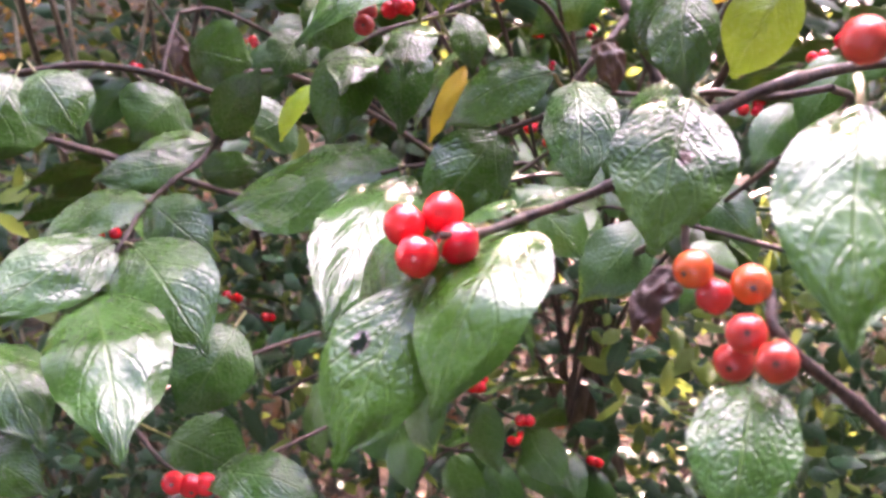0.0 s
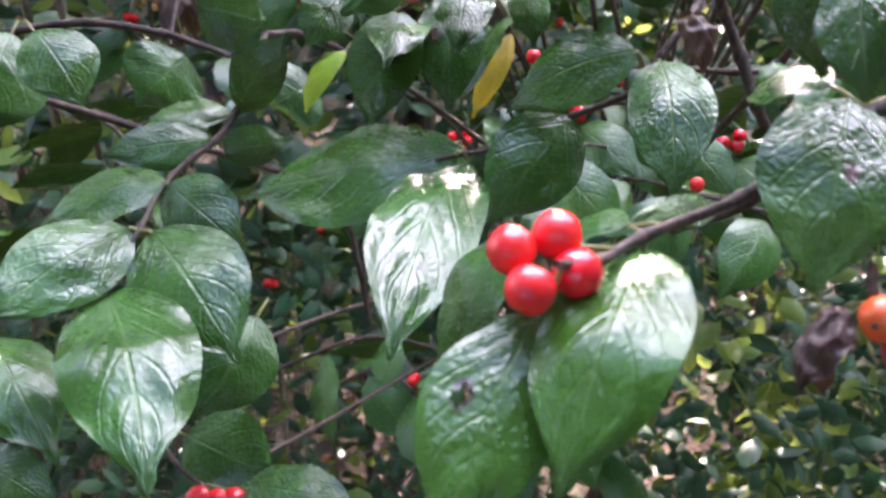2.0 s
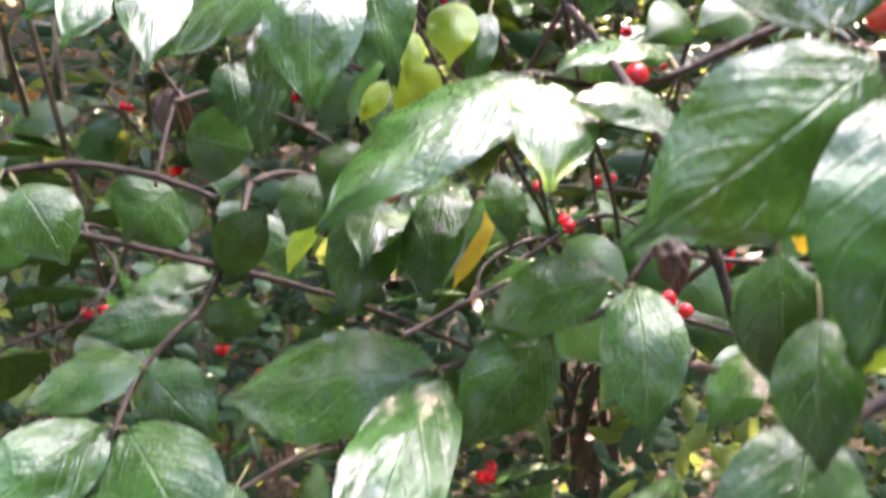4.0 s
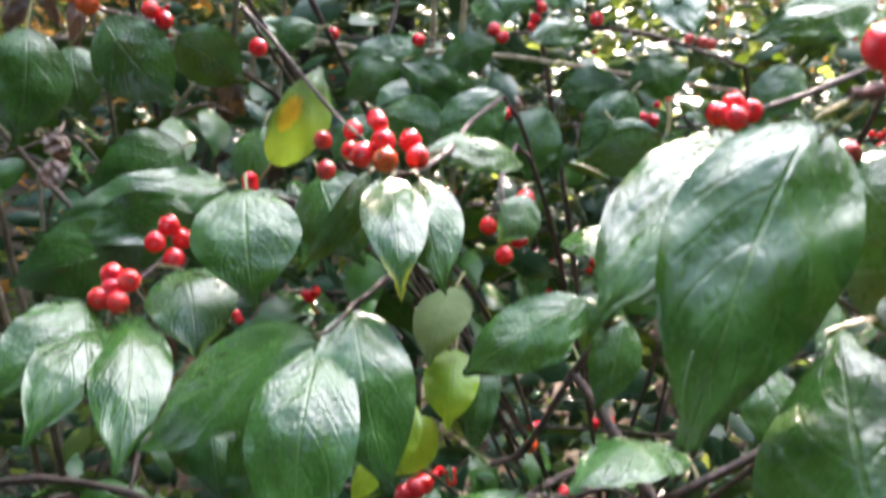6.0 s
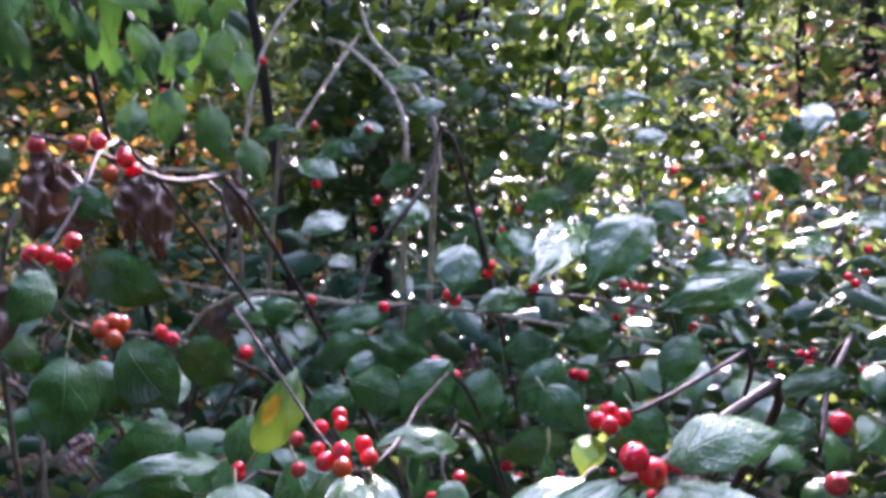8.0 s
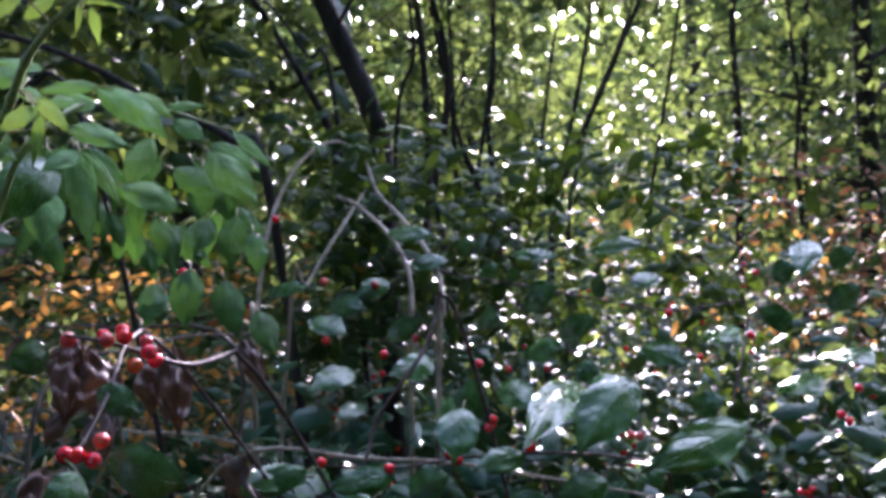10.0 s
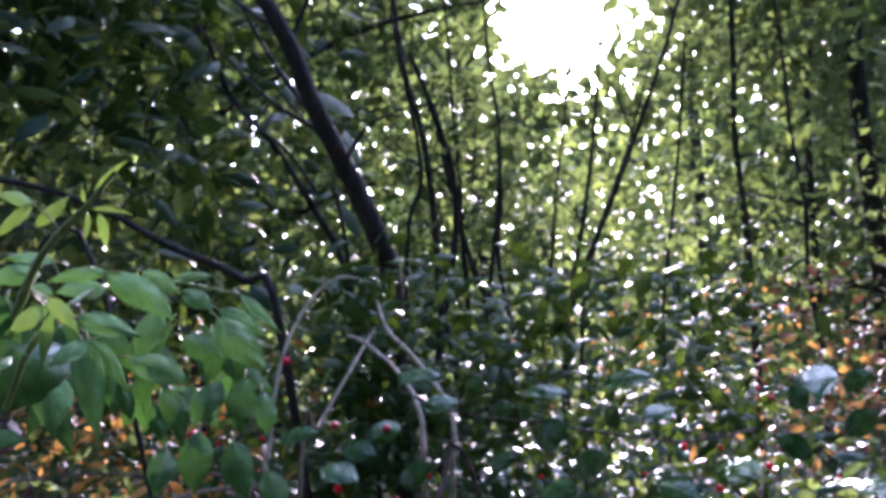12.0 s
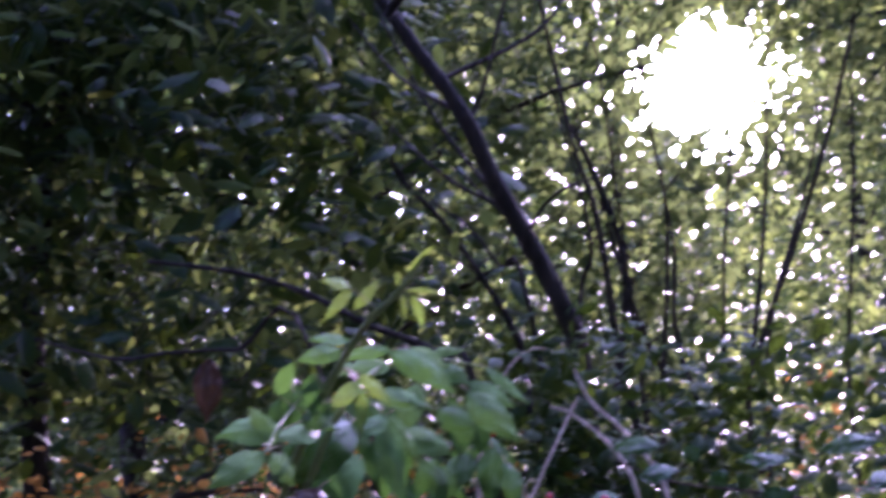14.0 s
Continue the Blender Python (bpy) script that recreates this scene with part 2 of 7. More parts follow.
TWIG = bark_material("twig_bark", (0.022, 0.013, 0.010), (0.095, 0.055, 0.040), 900.0, 0.7)
STEM = bark_material("stem_bark", (0.05, 0.036, 0.025), (0.17, 0.125, 0.085), 260.0)
CANE = bark_material("dry_cane_bark", (0.24, 0.18, 0.12), (0.50, 0.42, 0.31), 220.0)
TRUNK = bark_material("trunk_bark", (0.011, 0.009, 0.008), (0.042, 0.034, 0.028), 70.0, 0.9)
GREEN_CANE = bark_material("green_cane_bark", (0.10, 0.18, 0.04), (0.22, 0.30, 0.09), 700.0, 0.5)
CALYX = bark_material("calyx_brown", (0.03, 0.018, 0.012), (0.12, 0.07, 0.04), 1500.0)
PETIOLE = bark_material("petiole_green", (0.14, 0.19, 0.05), (0.30, 0.24, 0.11), 900.0, 0.5)


def soil_material():
    k = Nodes("woodland_soil")
    where = k.add("TexCoord").outputs["Object"]
    a, b, c = k.noise(where, 2.0, 4.0), k.noise(where, 18.0, 5.0, 0.65), k.noise(where, 90.0, 4.0)
    col = k.mix(k.ramp(b, 0.35, 0.65), (0.045, 0.03, 0.02), (0.14, 0.085, 0.045))
    col = k.mix(k.ramp(a, 0.45, 0.6, 0.0, 0.6), col, (0.035, 0.06, 0.02))
    bump = k.add("Bump", {"Height": k.math("ADD", b, c), "Strength": 0.8, "Distance": 0.03}).outputs[0]
    return k.out(k.add("BsdfPrincipled", {"Base Color": col, "Roughness": 0.9, "Normal": bump}).outputs[0])


SOIL = soil_material()


# ---- shapes ----
def make_mesh(name, verts, faces, materials, uvs=None, slots=None):
    me = bpy.data.meshes.new(name)
    me.from_pydata(verts, [], faces)
    for m in materials:
        me.materials.append(m)
    if uvs is not None:
        layer = me.uv_layers.new(name="UVMap")
        loops = np.empty(len(me.loops), dtype=np.int32)
        me.loops.foreach_get("vertex_index", loops)
        layer.data.foreach_set("uv", np.asarray(uvs, dtype=np.float32)[loops].ravel())
    if slots is not None:
        me.polygons.foreach_set("material_index", slots)
    me.shade_smooth()
    me.update()
    return me


def part(name, mesh, parent, matrix=None, label=""):
    ob = new(name, mesh)
    ob.parent = parent
    if matrix is not None:
        ob.matrix_basis = matrix
    return tagged(ob, label)


def spline(points, steps):
    """A smooth line through the points."""
    pts = [Vector(p) for p in points]
    pts = [pts[0] * 2 - pts[1]] + pts + [pts[-1] * 2 - pts[-2]]
    line = []
    for i in range(1, len(pts) - 2):
        a, b, c, d = pts[i - 1:i + 3]
        for j in range(steps):
            t = j / steps
            line.append(0.5 * (2 * b + (c - a) * t + (2 * a - 5 * b + 4 * c - d) * t * t + (3 * b - a - 3 * c + d) * t ** 3))
    line.append(pts[-2])
    return line


def tube_data(points, r0, r1, steps=5, sides=7, swell=0.0, rough=0.08, knots=()):
    """Vertices and faces of a tapered stem along the points; swell: thicker at the points themselves."""
    line = spline(points, steps)
    n = len(line)
    verts, faces = [], []
    up = Vector((0.31, 0.17, 0.93))
    for i, p in enumerate(line):
        d = (line[min(i + 1, n - 1)] - line[max(i - 1, 0)]).normalized()
        s = d.cross(up).normalized()
        w = d.cross(s)
        r = r0 + (r1 - r0) * i / (n - 1)
        if swell and i % steps == 0 and 0 < i < n - 1:
            r *= 1 + swell
        for j in range(sides):
            a = 2 * math.pi * j / sides
            k = 1 + rough * noise.noise(p * (0.7 / max(r0, r1)) + Vector((j * 1.7, 0, 0)))
            verts.append(p + (s * math.cos(a) + w * math.sin(a)) * r * k)
    for i in range(n - 1):
        for j in range(sides):
            faces.append((i * sides + j, i * sides + (j + 1) % sides, (i + 1) * sides + (j + 1) % sides, (i + 1) * sides + j))
    faces.append(tuple(range(sides)))
    faces.append(tuple(reversed(range((n - 1) * sides, n * sides))))
    return verts, faces


def leaf_data(length, width, arch, fold, seed, nu=7, nv=20, serrate=0.0, hole=None, crumple=0.0, lance=False):
    """A leaf from (0, 0, 0) to (0, length, 0), its face towards +z: arched, folded at the midrib and quilted between the veins."""
    rng = random.Random(seed)
    px, py, p = [0.0], [0.0], rng.uniform(0.85, 1.1)
    for i in range(nv):
        a = arch * 2.6 * (1 - 2.0 * ((i + 0.5) / nv) ** p)
        px.append(px[-1] + math.cos(a))
        py.append(py[-1] + math.sin(a))
    ang, size = math.atan2(py[-1], px[-1]), length / math.hypot(px[-1], py[-1])
    twist, bend = rng.uniform(-0.25, 0.25), rng.uniform(-0.04, 0.04) * length
    off = Vector((rng.uniform(0, 90), rng.uniform(0, 90), 0))
    full, base_pow = rng.uniform(1.9, 2.7), rng.uniform(0.45, 0.60)
    body, tip_pow = rng.choice((0.93, 0.96, 0.98)), 1.1
    if lance:
        full, tip_pow, base_pow, body = 1.0, rng.uniform(1.05, 1.25), rng.uniform(0.75, 0.95), 0.99
    top = max((q / 40) ** base_pow * (1 - (q / 40) ** full) ** tip_pow for q in range(1, 40))
    verts, uvs, faces = [], [], []
    for i in range(nv + 1):
        v = i / nv
        x, y = px[i] * size, py[i] * size
        along, rise = x * math.cos(ang) + y * math.sin(ang), -x * math.sin(ang) + y * math.cos(ang)
        vv = min(v / body, 1.0)
        half = 0.5 * width * max(vv, 0.004) ** base_pow * max(1 - vv ** full, 0.0) ** tip_pow / top
        half = max(half, 0.07 * width * min(1.0, (1 - v) / (1.001 - body)) * min(1.0, v * 12) + 0.00005)
        half *= 1 + 0.05 * noise.noise(Vector((v * 4, 0, 0)) + off)
        if serrate:
            half *= 1 + serrate * (0.5 - (v * nv / 2) % 1.0)
        roll = twist * (v - 0.3)
        for j in range(-nu, nu + 1):
            u = j / nu
            w = abs(u)
            phase = 5.5 * (v - 0.40 * w ** 1.2)
            puff = (abs(math.sin(math.pi * phase)) - 0.6) * min(w * 3, 1) * (1 - w ** 3)
            z = rise - 0.55 * fold * half * w ** 1.4 + 0.0075 * length * puff
            if crumple:
                z += crumple * length * noise.noise(Vector((u * 2.2, v * 6, 5)) + off)
            z += 0.0055 * length * noise.noise(Vector((u * 6, v * 15, 3)) + off) * (1 - w ** 4)
            z += 0.020 * length * noise.noise(Vector((u * 1.3, v * 4, 0)) + off) + 0.03 * length * w * w * noise.noise(Vector((u * 2, v * 6, 7)) + off)
            xx = u * half
            verts.append((xx * math.cos(roll) - z * math.sin(roll) * 0.2 + bend * math.sin(math.pi * v), along, z + xx * math.sin(roll)))
            uvs.append((0.5 + 0.5 * u, v))
    row = 2 * nu + 1
    for i in range(nv):
        for j in range(row - 1):
            if hole:
                du, dv = (2 * (j + 0.5) / (row - 1) - 1) - hole[0], (i + 0.5) / nv - hole[1]
                if math.hypot(du * 0.5, dv) < hole[2] * (0.8 + 0.5 * rng.random()):
                    continue
            faces.append((i * row + j, i * row + j + 1, (i + 1) * row + j + 1, (i + 1) * row + j))
    return verts, faces, uvs


def axes(base, tip, normal):
    """A pose at base with y towards tip and z near the normal."""
    y = (Vector(tip) - Vector(base)).normalized()
    z = Vector(normal)
    z = (z - y * z.dot(y)).normalized()
    x = y.cross(z)
    m = Matrix((x, y, z)).transposed().to_4x4()
    m.translation = base
    return m


def berry_mesh(name, tone, seed, wrinkle=0.0):
    """A round berry one unit wide with a small dark calyx ring at its end."""
    rng = random.Random(seed)
    verts, faces, slots = [], [], []
    rings, sides = 12, 18
    off = Vector((rng.uniform(0, 50), 0, 0))
    for i in range(rings + 1):
        a = math.pi * i / rings
        for j in range(sides):
            b = 2 * math.pi * j / sides
            d = Vector((math.sin(a) * math.cos(b), math.sin(a) * math.sin(b), math.cos(a)))
            r = 0.5 * (1 + 0.03 * noise.noise(d * 1.5 + off) + wrinkle * noise.noise(d * 3.5 + off))
            r *= 1 - 0.10 * max(0.0, d.z - 0.93) / 0.07 - 0.05 * max(0.0, -d.z - 0.9) / 0.1
            verts.append(d * r)
    for i in range(rings):
        for j in range(sides):
            faces.append((i * sides + j, (i + 1) * sides + j, (i + 1) * sides + (j + 1) % sides, i * sides + (j + 1) % sides))
            slots.append(0)
    n = len(verts)
    for ring, (r, z) in enumerate(((0.075, 0.45), (0.065, 0.492), (0.035, 0.485), (0.015, 0.455))):
        for j in range(8):
            a = 2 * math.pi * j / 8
            verts.append(Vector((r * math.cos(a), r * math.sin(a), z + 0.012 * (j % 2))))
        if ring:
            for j in range(8):
                m = n + (ring - 1) * 8
                faces.append((m + j, m + (j + 1) % 8, m + 8 + (j + 1) % 8, m + 8 + j))
                slots.append(1)
    return make_mesh(name, verts, faces, [BERRY[tone], CALYX], slots=slots)


BERRIES = {tone: [berry_mesh("berry", tone, s, 0.10 if tone == "dull" else 0.02) for s in range(4)] for tone in BERRY}

# ---- ground ----
rng = random.Random(5)
gv, gf = [], []
rings = [0.0, 0.4, 0.9, 1.5, 2.2, 3.1, 4.2, 6, 9, 14, 22, 40, 80, 160, 400, 1200, 3000]
for r in rings:
    for j in range(48):
        a = 2 * math.pi * j / 48
        p = Vector((r * math.cos(a), r * math.sin(a) + 0.5, 0))
        p.z = 0.10 * noise.noise(p * 0.6) * min(1, r / 2) + (0.25 * noise.noise(p * 0.11) if 3 < r < 200 else 0) - 0.02
        gv.append(p)
for i in range(len(rings) - 1):
    for j in range(48):
        gf.append((i * 48 + j, (i + 1) * 48 + j, (i + 1) * 48 + (j + 1) % 48, i * 48 + (j + 1) % 48))
tagged(new("ground", make_mesh("ground", gv, gf, [SOIL])), "dark woodland soil with brown leaf litter", "ground", kind="structure")

# ---- the honeysuckle shrub ----
def thing(name, at, label, category, group=""):
    return tagged(new(name), label, category, group) if not at else placed(name, at, label, category, group)


def placed(name, at, label, category, group):
    ob = new(name)
    ob.location = at
    ob.empty_display_size = 0.05
    return tagged(ob, label, category, group)


SHRUB_AT, ROOT = Vector((0.12, 0.72, 0.0)), Vector((0.12, 0.70, 0.62))
shrub = placed("honeysuckle_shrub", SHRUB_AT, "glossy green honeysuckle shrub with clusters of red berries", "shrub", "")
ROSE_AT, ROSE_ROOT = Vector((-0.42, 0.55, 0.0)), Vector((-0.38, 0.52, 0.75))
rose = placed("rose_bush", ROSE_AT, "wild rose with pale green toothed leaflets", "rose bush", "")
STEMS = {}
counter = [0]


def branch(points, r0, r1, root=None, owner=None):
    """A stem from its tip towards its root; it goes on down to the fork of its plant."""
    owner = owner or shrub
    pts = [Vector(p) for p in points]
    line = list(pts)
    if root is not None:
        end = pts[-1]
        d = (pts[-1] - pts[-2]).normalized() * 0.16
        foot = root + Vector((0.02 * math.sin(end.x * 60), 0.02 * math.cos(end.y * 70), 0))
        for q in (0.16, 0.34, 0.55, 0.78, 1.0):
            h0, h1, h2, h3 = 2 * q ** 3 - 3 * q * q + 1, q ** 3 - 2 * q * q + q, 3 * q * q - 2 * q ** 3, q ** 3 - q * q
            line.append(end * h0 + d * h1 + foot * h2 + Vector((0, 0, -0.5)) * h3)
    at = owner.location
    verts, faces = tube_data([p - at for p in pts], r0, r1, 6, 8, 0.35)
    if root is not None:
        more, joins = tube_data([p - at for p in line[len(pts) - 1:]], r1, r1 * 1.1, 6, 8, 0.05)
        n = len(verts)
        verts += more
        faces += [tuple(n + i for i in f) for f in joins]
    bark = TWIG if owner == shrub else GREEN_CANE
    ob = part("branch" if owner == shrub else "cane", make_mesh("branch", verts, faces, [bark]), owner)
    STEMS[ob.name] = (owner, spline(pts, 4), bark)
    return ob


def leaf(stem, base, tip, normal, width, arch, fold, tone="green"):
    """A leaf on a stem, with its petiole down to the nearest place on the stem."""
    owner, line, bark = STEMS[stem.name]
    counter[0] += 1
    base, tip = Vector(base), Vector(tip)
    length = (tip - base).length
    m = axes(base, tip, normal)
    hole = (0.45, 0.42, 0.05) if tone == "holed" else None
    rose_leaf = tone.startswith("rose")
    nu, nv = (12, 44) if hole else (9, 40)
    verts, faces, uvs = leaf_data(length, width, arch, fold, counter[0], nu, nv, 0.16 if rose_leaf else 0.0, hole, 0.16 if tone == "dry" else 0.0, rose_leaf)
    slots = [0] * len(faces)
    foot = min(line, key=lambda p: (p - base).length)
    if (foot - base).length > 0.03:
        foot = base - (tip - base).normalized() * 0.008 - Vector(normal) * 0.003
    foot = m.inverted() @ foot
    r = min(0.0006, 0.018 * length)
    rib_end = Vector((0, 0.12 * length, -0.0006))
    tv, tf = tube_data([rib_end, Vector((0, 0, -0.0003)), foot * 0.5 + Vector((0, 0, 0.0006)), foot], r * 0.7, r * 1.15, 3, 5)
    n = len(verts)
    verts += [tuple(p) for p in tv]
    uvs += [(0.5, 0.0)] * len(tv)
    faces += [tuple(n + i for i in f) for f in tf]
    slots += [1] * len(tf)
    name = "leaflet" if rose_leaf else "leaf"
    ob = part(name, make_mesh(name, verts, faces, [LEAVES[tone], PETIOLE], uvs, slots), stem, Matrix.Translation(-owner.location) @ m)
    label = {"holed": "green leaf with a bitten hole", "scarred": "green leaf with brown scars", "yellow": "yellowed leaf", "dry": "shrivelled brown leaf",
             "yellowtip": "green leaf with a yellow tip", "yellowspot": "lime leaf with an orange spot", "lime": "lime leaf, light through it put into its colour"}.get(tone, "")
    return tagged(ob, label)


def berry(stem, at, size, tone="red"):
    owner, line, bark = STEMS[stem.name]
    counter[0] += 1
    r = random.Random(counter[0] * 7)
    at = Vector(at)
    foot = min(line, key=lambda p: (p - at).length)
    d = (at - foot).normalized() if (at - foot).length > 1e-4 else Vector((0, 0, -1))
    d = (d + Vector((r.uniform(-0.5, 0.5), r.uniform(-0.45, 0.5), r.uniform(-0.5, 0.5)))).normalized()
    m = d.to_track_quat("Z", "Y").to_matrix().to_4x4()
    m.translation = at - owner.location
    return part("berry", BERRIES[tone][counter[0] % 4], stem, m @ Matrix.Scale(size, 4), {"orange": "orange berry", "dull": "dull shrunken berry"}.get(tone, ""))


def standing(name, points, r0, r1, material, label, category, group, twigs=0, seed=1, root_at=None):
    """A plant of one stem that is rooted in the ground below its lowest point."""
    pts = [Vector(p) for p in points]
    low = pts[0]
    lean = (pts[0] - pts[1]).normalized()
    foot = Vector(root_at) if root_at else Vector((low.x + lean.x * 0.15, low.y + 0.05, -0.03))
    mid = low * 0.45 + foot * 0.55 + Vector((lean.x * 0.05, 0, 0))
    at = Vector((foot.x, foot.y, 0))
    ob = placed(name, at, label, category, group)
    verts, faces = tube_data([p - at for p in [foot, mid] + pts], r0 * 1.25, r1, 5, 9, 0.06, 0.15)
    part("stem", make_mesh("stem", verts, faces, [material]), ob)
    r = random.Random(seed)
    for _ in range(twigs):
        i = r.randrange(1, len(pts) - 1)
        a = pts[i].lerp(pts[i + 1], r.random())
        d = Vector((r.uniform(-1, 1), r.uniform(-0.6, 0.6), r.uniform(0.2, 1.0))).normalized()
        size = r.uniform(0.15, 0.5)
        b = a + d * size * 0.5 + Vector((r.uniform(-.04, .04), r.uniform(-.04, .04), 0))
        verts, faces = tube_data([a - at, b - at, a + d * size + Vector((0, 0, 0.06)) - at], r1 * 0.5, r1 * 0.15, 4, 5)
        part("twig", make_mesh("twig", verts, faces, [material]), ob)
    return ob


def dry_cane(points, r0, r1):
    counter[0] += 1
    return standing("dry_cane", points, r0, r1, CANE, "bare arching tan cane of last year", "dry stem", "arching canes", 0, counter[0])


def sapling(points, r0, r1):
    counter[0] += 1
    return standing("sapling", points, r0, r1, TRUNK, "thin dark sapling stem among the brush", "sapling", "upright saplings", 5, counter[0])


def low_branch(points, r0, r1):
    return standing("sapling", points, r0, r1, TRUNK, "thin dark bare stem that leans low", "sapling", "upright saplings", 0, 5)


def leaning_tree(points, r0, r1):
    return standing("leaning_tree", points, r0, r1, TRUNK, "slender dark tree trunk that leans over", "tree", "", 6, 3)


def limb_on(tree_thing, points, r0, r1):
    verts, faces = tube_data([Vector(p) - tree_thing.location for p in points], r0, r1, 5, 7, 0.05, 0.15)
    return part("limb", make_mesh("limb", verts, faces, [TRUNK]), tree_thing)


# main stems from the ground to the fork
for dx, dy, wob in ((0.0, 0.0, 0.03), (0.06, 0.05, -0.04), (-0.07, 0.03, 0.05), (0.02, 0.1, -0.03)):
    foot = Vector((dx, dy, -0.03))
    top = ROOT - SHRUB_AT + Vector((dx * 0.3, dy * 0.3, 0))
    tv, tf = tube_data([foot, foot.lerp(top, 0.35) + Vector((wob, wob, 0)), foot.lerp(top, 0.7) - Vector((wob * 0.6, 0, 0)), top + Vector((0, 0, 0.03))], 0.011, 0.006, 6, 10, 0.05, 0.2)
    part("main_stem", make_mesh("main_stem", tv, tf, [STEM]), shrub)
tv, tf = tube_data([Vector((0, 0, -0.03)), Vector((0.02, 0.01, 0.3)), ROSE_ROOT - ROSE_AT], 0.005, 0.003, 6, 8)
part("main_stem", make_mesh("main_stem", tv, tf, [GREEN_CANE]), rose)

# ---- branches, leaves and berries ----
twig_a = branch([(-0.0009, 0.1448, 1.0349), (0.0063, 0.1505, 1.0328), (0.0148, 0.1624, 1.0306), (0.0308, 0.1686, 1.0344), (0.0391, 0.1687, 1.0421), (0.0497, 0.1718, 1.0475), (0.0674, 0.1814, 1.0511), (0.1021, 0.2076, 1.0487), (0.2060, 0.2787, 1.0388)], 0.0007, 0.0014)
leaf(twig_a, (-0.0032, 0.1467, 1.0255), (-0.0167, 0.1197, 1.0064), (-0.0319, -0.5664, 0.8235), 0.0192, 0.10, 0.30, 'holed')
leaf(twig_a, (0.0149, 0.1615, 1.0289), (-0.0018, 0.1225, 1.0138), (-0.2506, -0.2552, 0.9339), 0.0211, 0.26, 0.30)
leaf(twig_a, (-0.0050, 0.1672, 1.0266), (-0.0163, 0.1656, 1.0037), (-0.7947, -0.4358, 0.4226), 0.0142, 0.19, 0.30)
leaf(twig_a, (0.0131, 0.1670, 1.0300), (0.0041, 0.1803, 1.0213), (-0.4825, 0.2269, 0.8460), 0.0100, 0.19, 0.30)
leaf(twig_a, (0.0142, 0.1687, 1.0293), (0.0342, 0.1907, 1.0225), (0.6127, -0.3335, 0.7165), 0.0063, 0.19, 0.30)
leaf(twig_a, (0.0153, 0.1711, 1.0254), (0.0122, 0.1767, 1.0072), (-0.9438, -0.3257, 0.0567), 0.0112, 0.19, 0.30)
leaf(twig_a, (0.0438, 0.1677, 1.0511), (0.0344, 0.1440, 1.0314), (-0.0965, -0.6133, 0.7839), 0.0213, 0.20, 0.30, 'scarred')
leaf(twig_a, (0.0461, 0.1798, 1.0493), (0.0411, 0.2011, 1.0401), (-0.5291, 0.2287, 0.8171), 0.0125, 0.19, 0.30)
berry(twig_a, (-0.0065, 0.1503, 1.0343), 0.0073)
berry(twig_a, (-0.0000, 0.1526, 1.0356), 0.0073)
berry(twig_a, (-0.0043, 0.1439, 1.0316), 0.0073)
berry(twig_a, (0.0026, 0.1479, 1.0321), 0.0073)
twig_a2 = branch([(0.0366, 0.1349, 1.0411), (0.0374, 0.1327, 1.0370), (0.0446, 0.1312, 1.0340), (0.0501, 0.1323, 1.0310), (0.0502, 0.1262, 1.0267), (0.0645, 0.1267, 1.0142), (0.0804, 0.1279, 1.0007), (0.1289, 0.1515, 0.9646)], 0.0006, 0.0012)
berry(twig_a2, (0.0374, 0.1304, 1.0359), 0.0060, 'orange')
berry(twig_a2, (0.0447, 0.1256, 1.0358), 0.0060, 'orange')
berry(twig_a2, (0.0434, 0.1208, 1.0304), 0.0060, 'dull')
berry(twig_a2, (0.0459, 0.1144, 1.0295), 0.0060, 'dull')
berry(twig_a2, (0.0428, 0.1224, 1.0247), 0.0060, 'dull')
berry(twig_a2, (0.0408, 0.1296, 1.0318), 0.0056, 'dull')
leaf(twig_a2, (0.0442, 0.1172, 1.0249), (0.0366, 0.0969, 1.0134), (-0.1666, -0.4381, 0.8834), 0.0154, 0.19, 0.30)
leaf(twig_a2, (0.0525, 0.1182, 1.0649), (0.0427, 0.0877, 1.0467), (-0.1000, -0.5500, 0.8300), 0.0180, 0.12, 0.30)
leaf(twig_a2, (0.0367, 0.1378, 1.0319), (0.0296, 0.1318, 1.0240), (-0.3780, -0.5423, 0.7503), 0.0059, 0.40, 0.80, 'dry')
leaf(twig_a2, (0.0367, 0.1400, 1.0318), (0.0340, 0.1332, 1.0222), (-0.8015, -0.3585, 0.4786), 0.0057, 0.50, 0.90, 'dry')
leaf(twig_a2, (0.0375, 0.1368, 1.0304), (0.0316, 0.1343, 1.0272), (0.0549, -0.8372, 0.5442), 0.0037, 0.50, 0.90, 'dry')
berry(twig_a2, (0.0528, 0.1211, 1.0723), 0.0062, 'dull')
berry(twig_a2, (0.0493, 0.1721, 1.0365), 0.0062, 'dull')
twig_b = branch([(-0.0167, 0.2452, 1.0082), (-0.0098, 0.2457, 1.0097), (-0.0031, 0.2487, 1.0100), (0.0160, 0.2487, 1.0185), (0.0302, 0.2493, 1.0248), (0.0354, 0.2523, 1.0315), (0.0428, 0.2598, 1.0383), (0.0526, 0.2766, 1.0440)], 0.0005, 0.0012)
leaf(twig_b, (-0.0111, 0.2458, 1.0099), (-0.0664, 0.2598, 0.9905), (-0.3916, -0.3960, 0.8306), 0.0317, 0.10, 0.30)
leaf(twig_b, (-0.0093, 0.2447, 1.0075), (-0.0250, 0.1784, 0.9960), (0.1028, -0.1939, 0.9756), 0.0236, 0.12, 0.30)
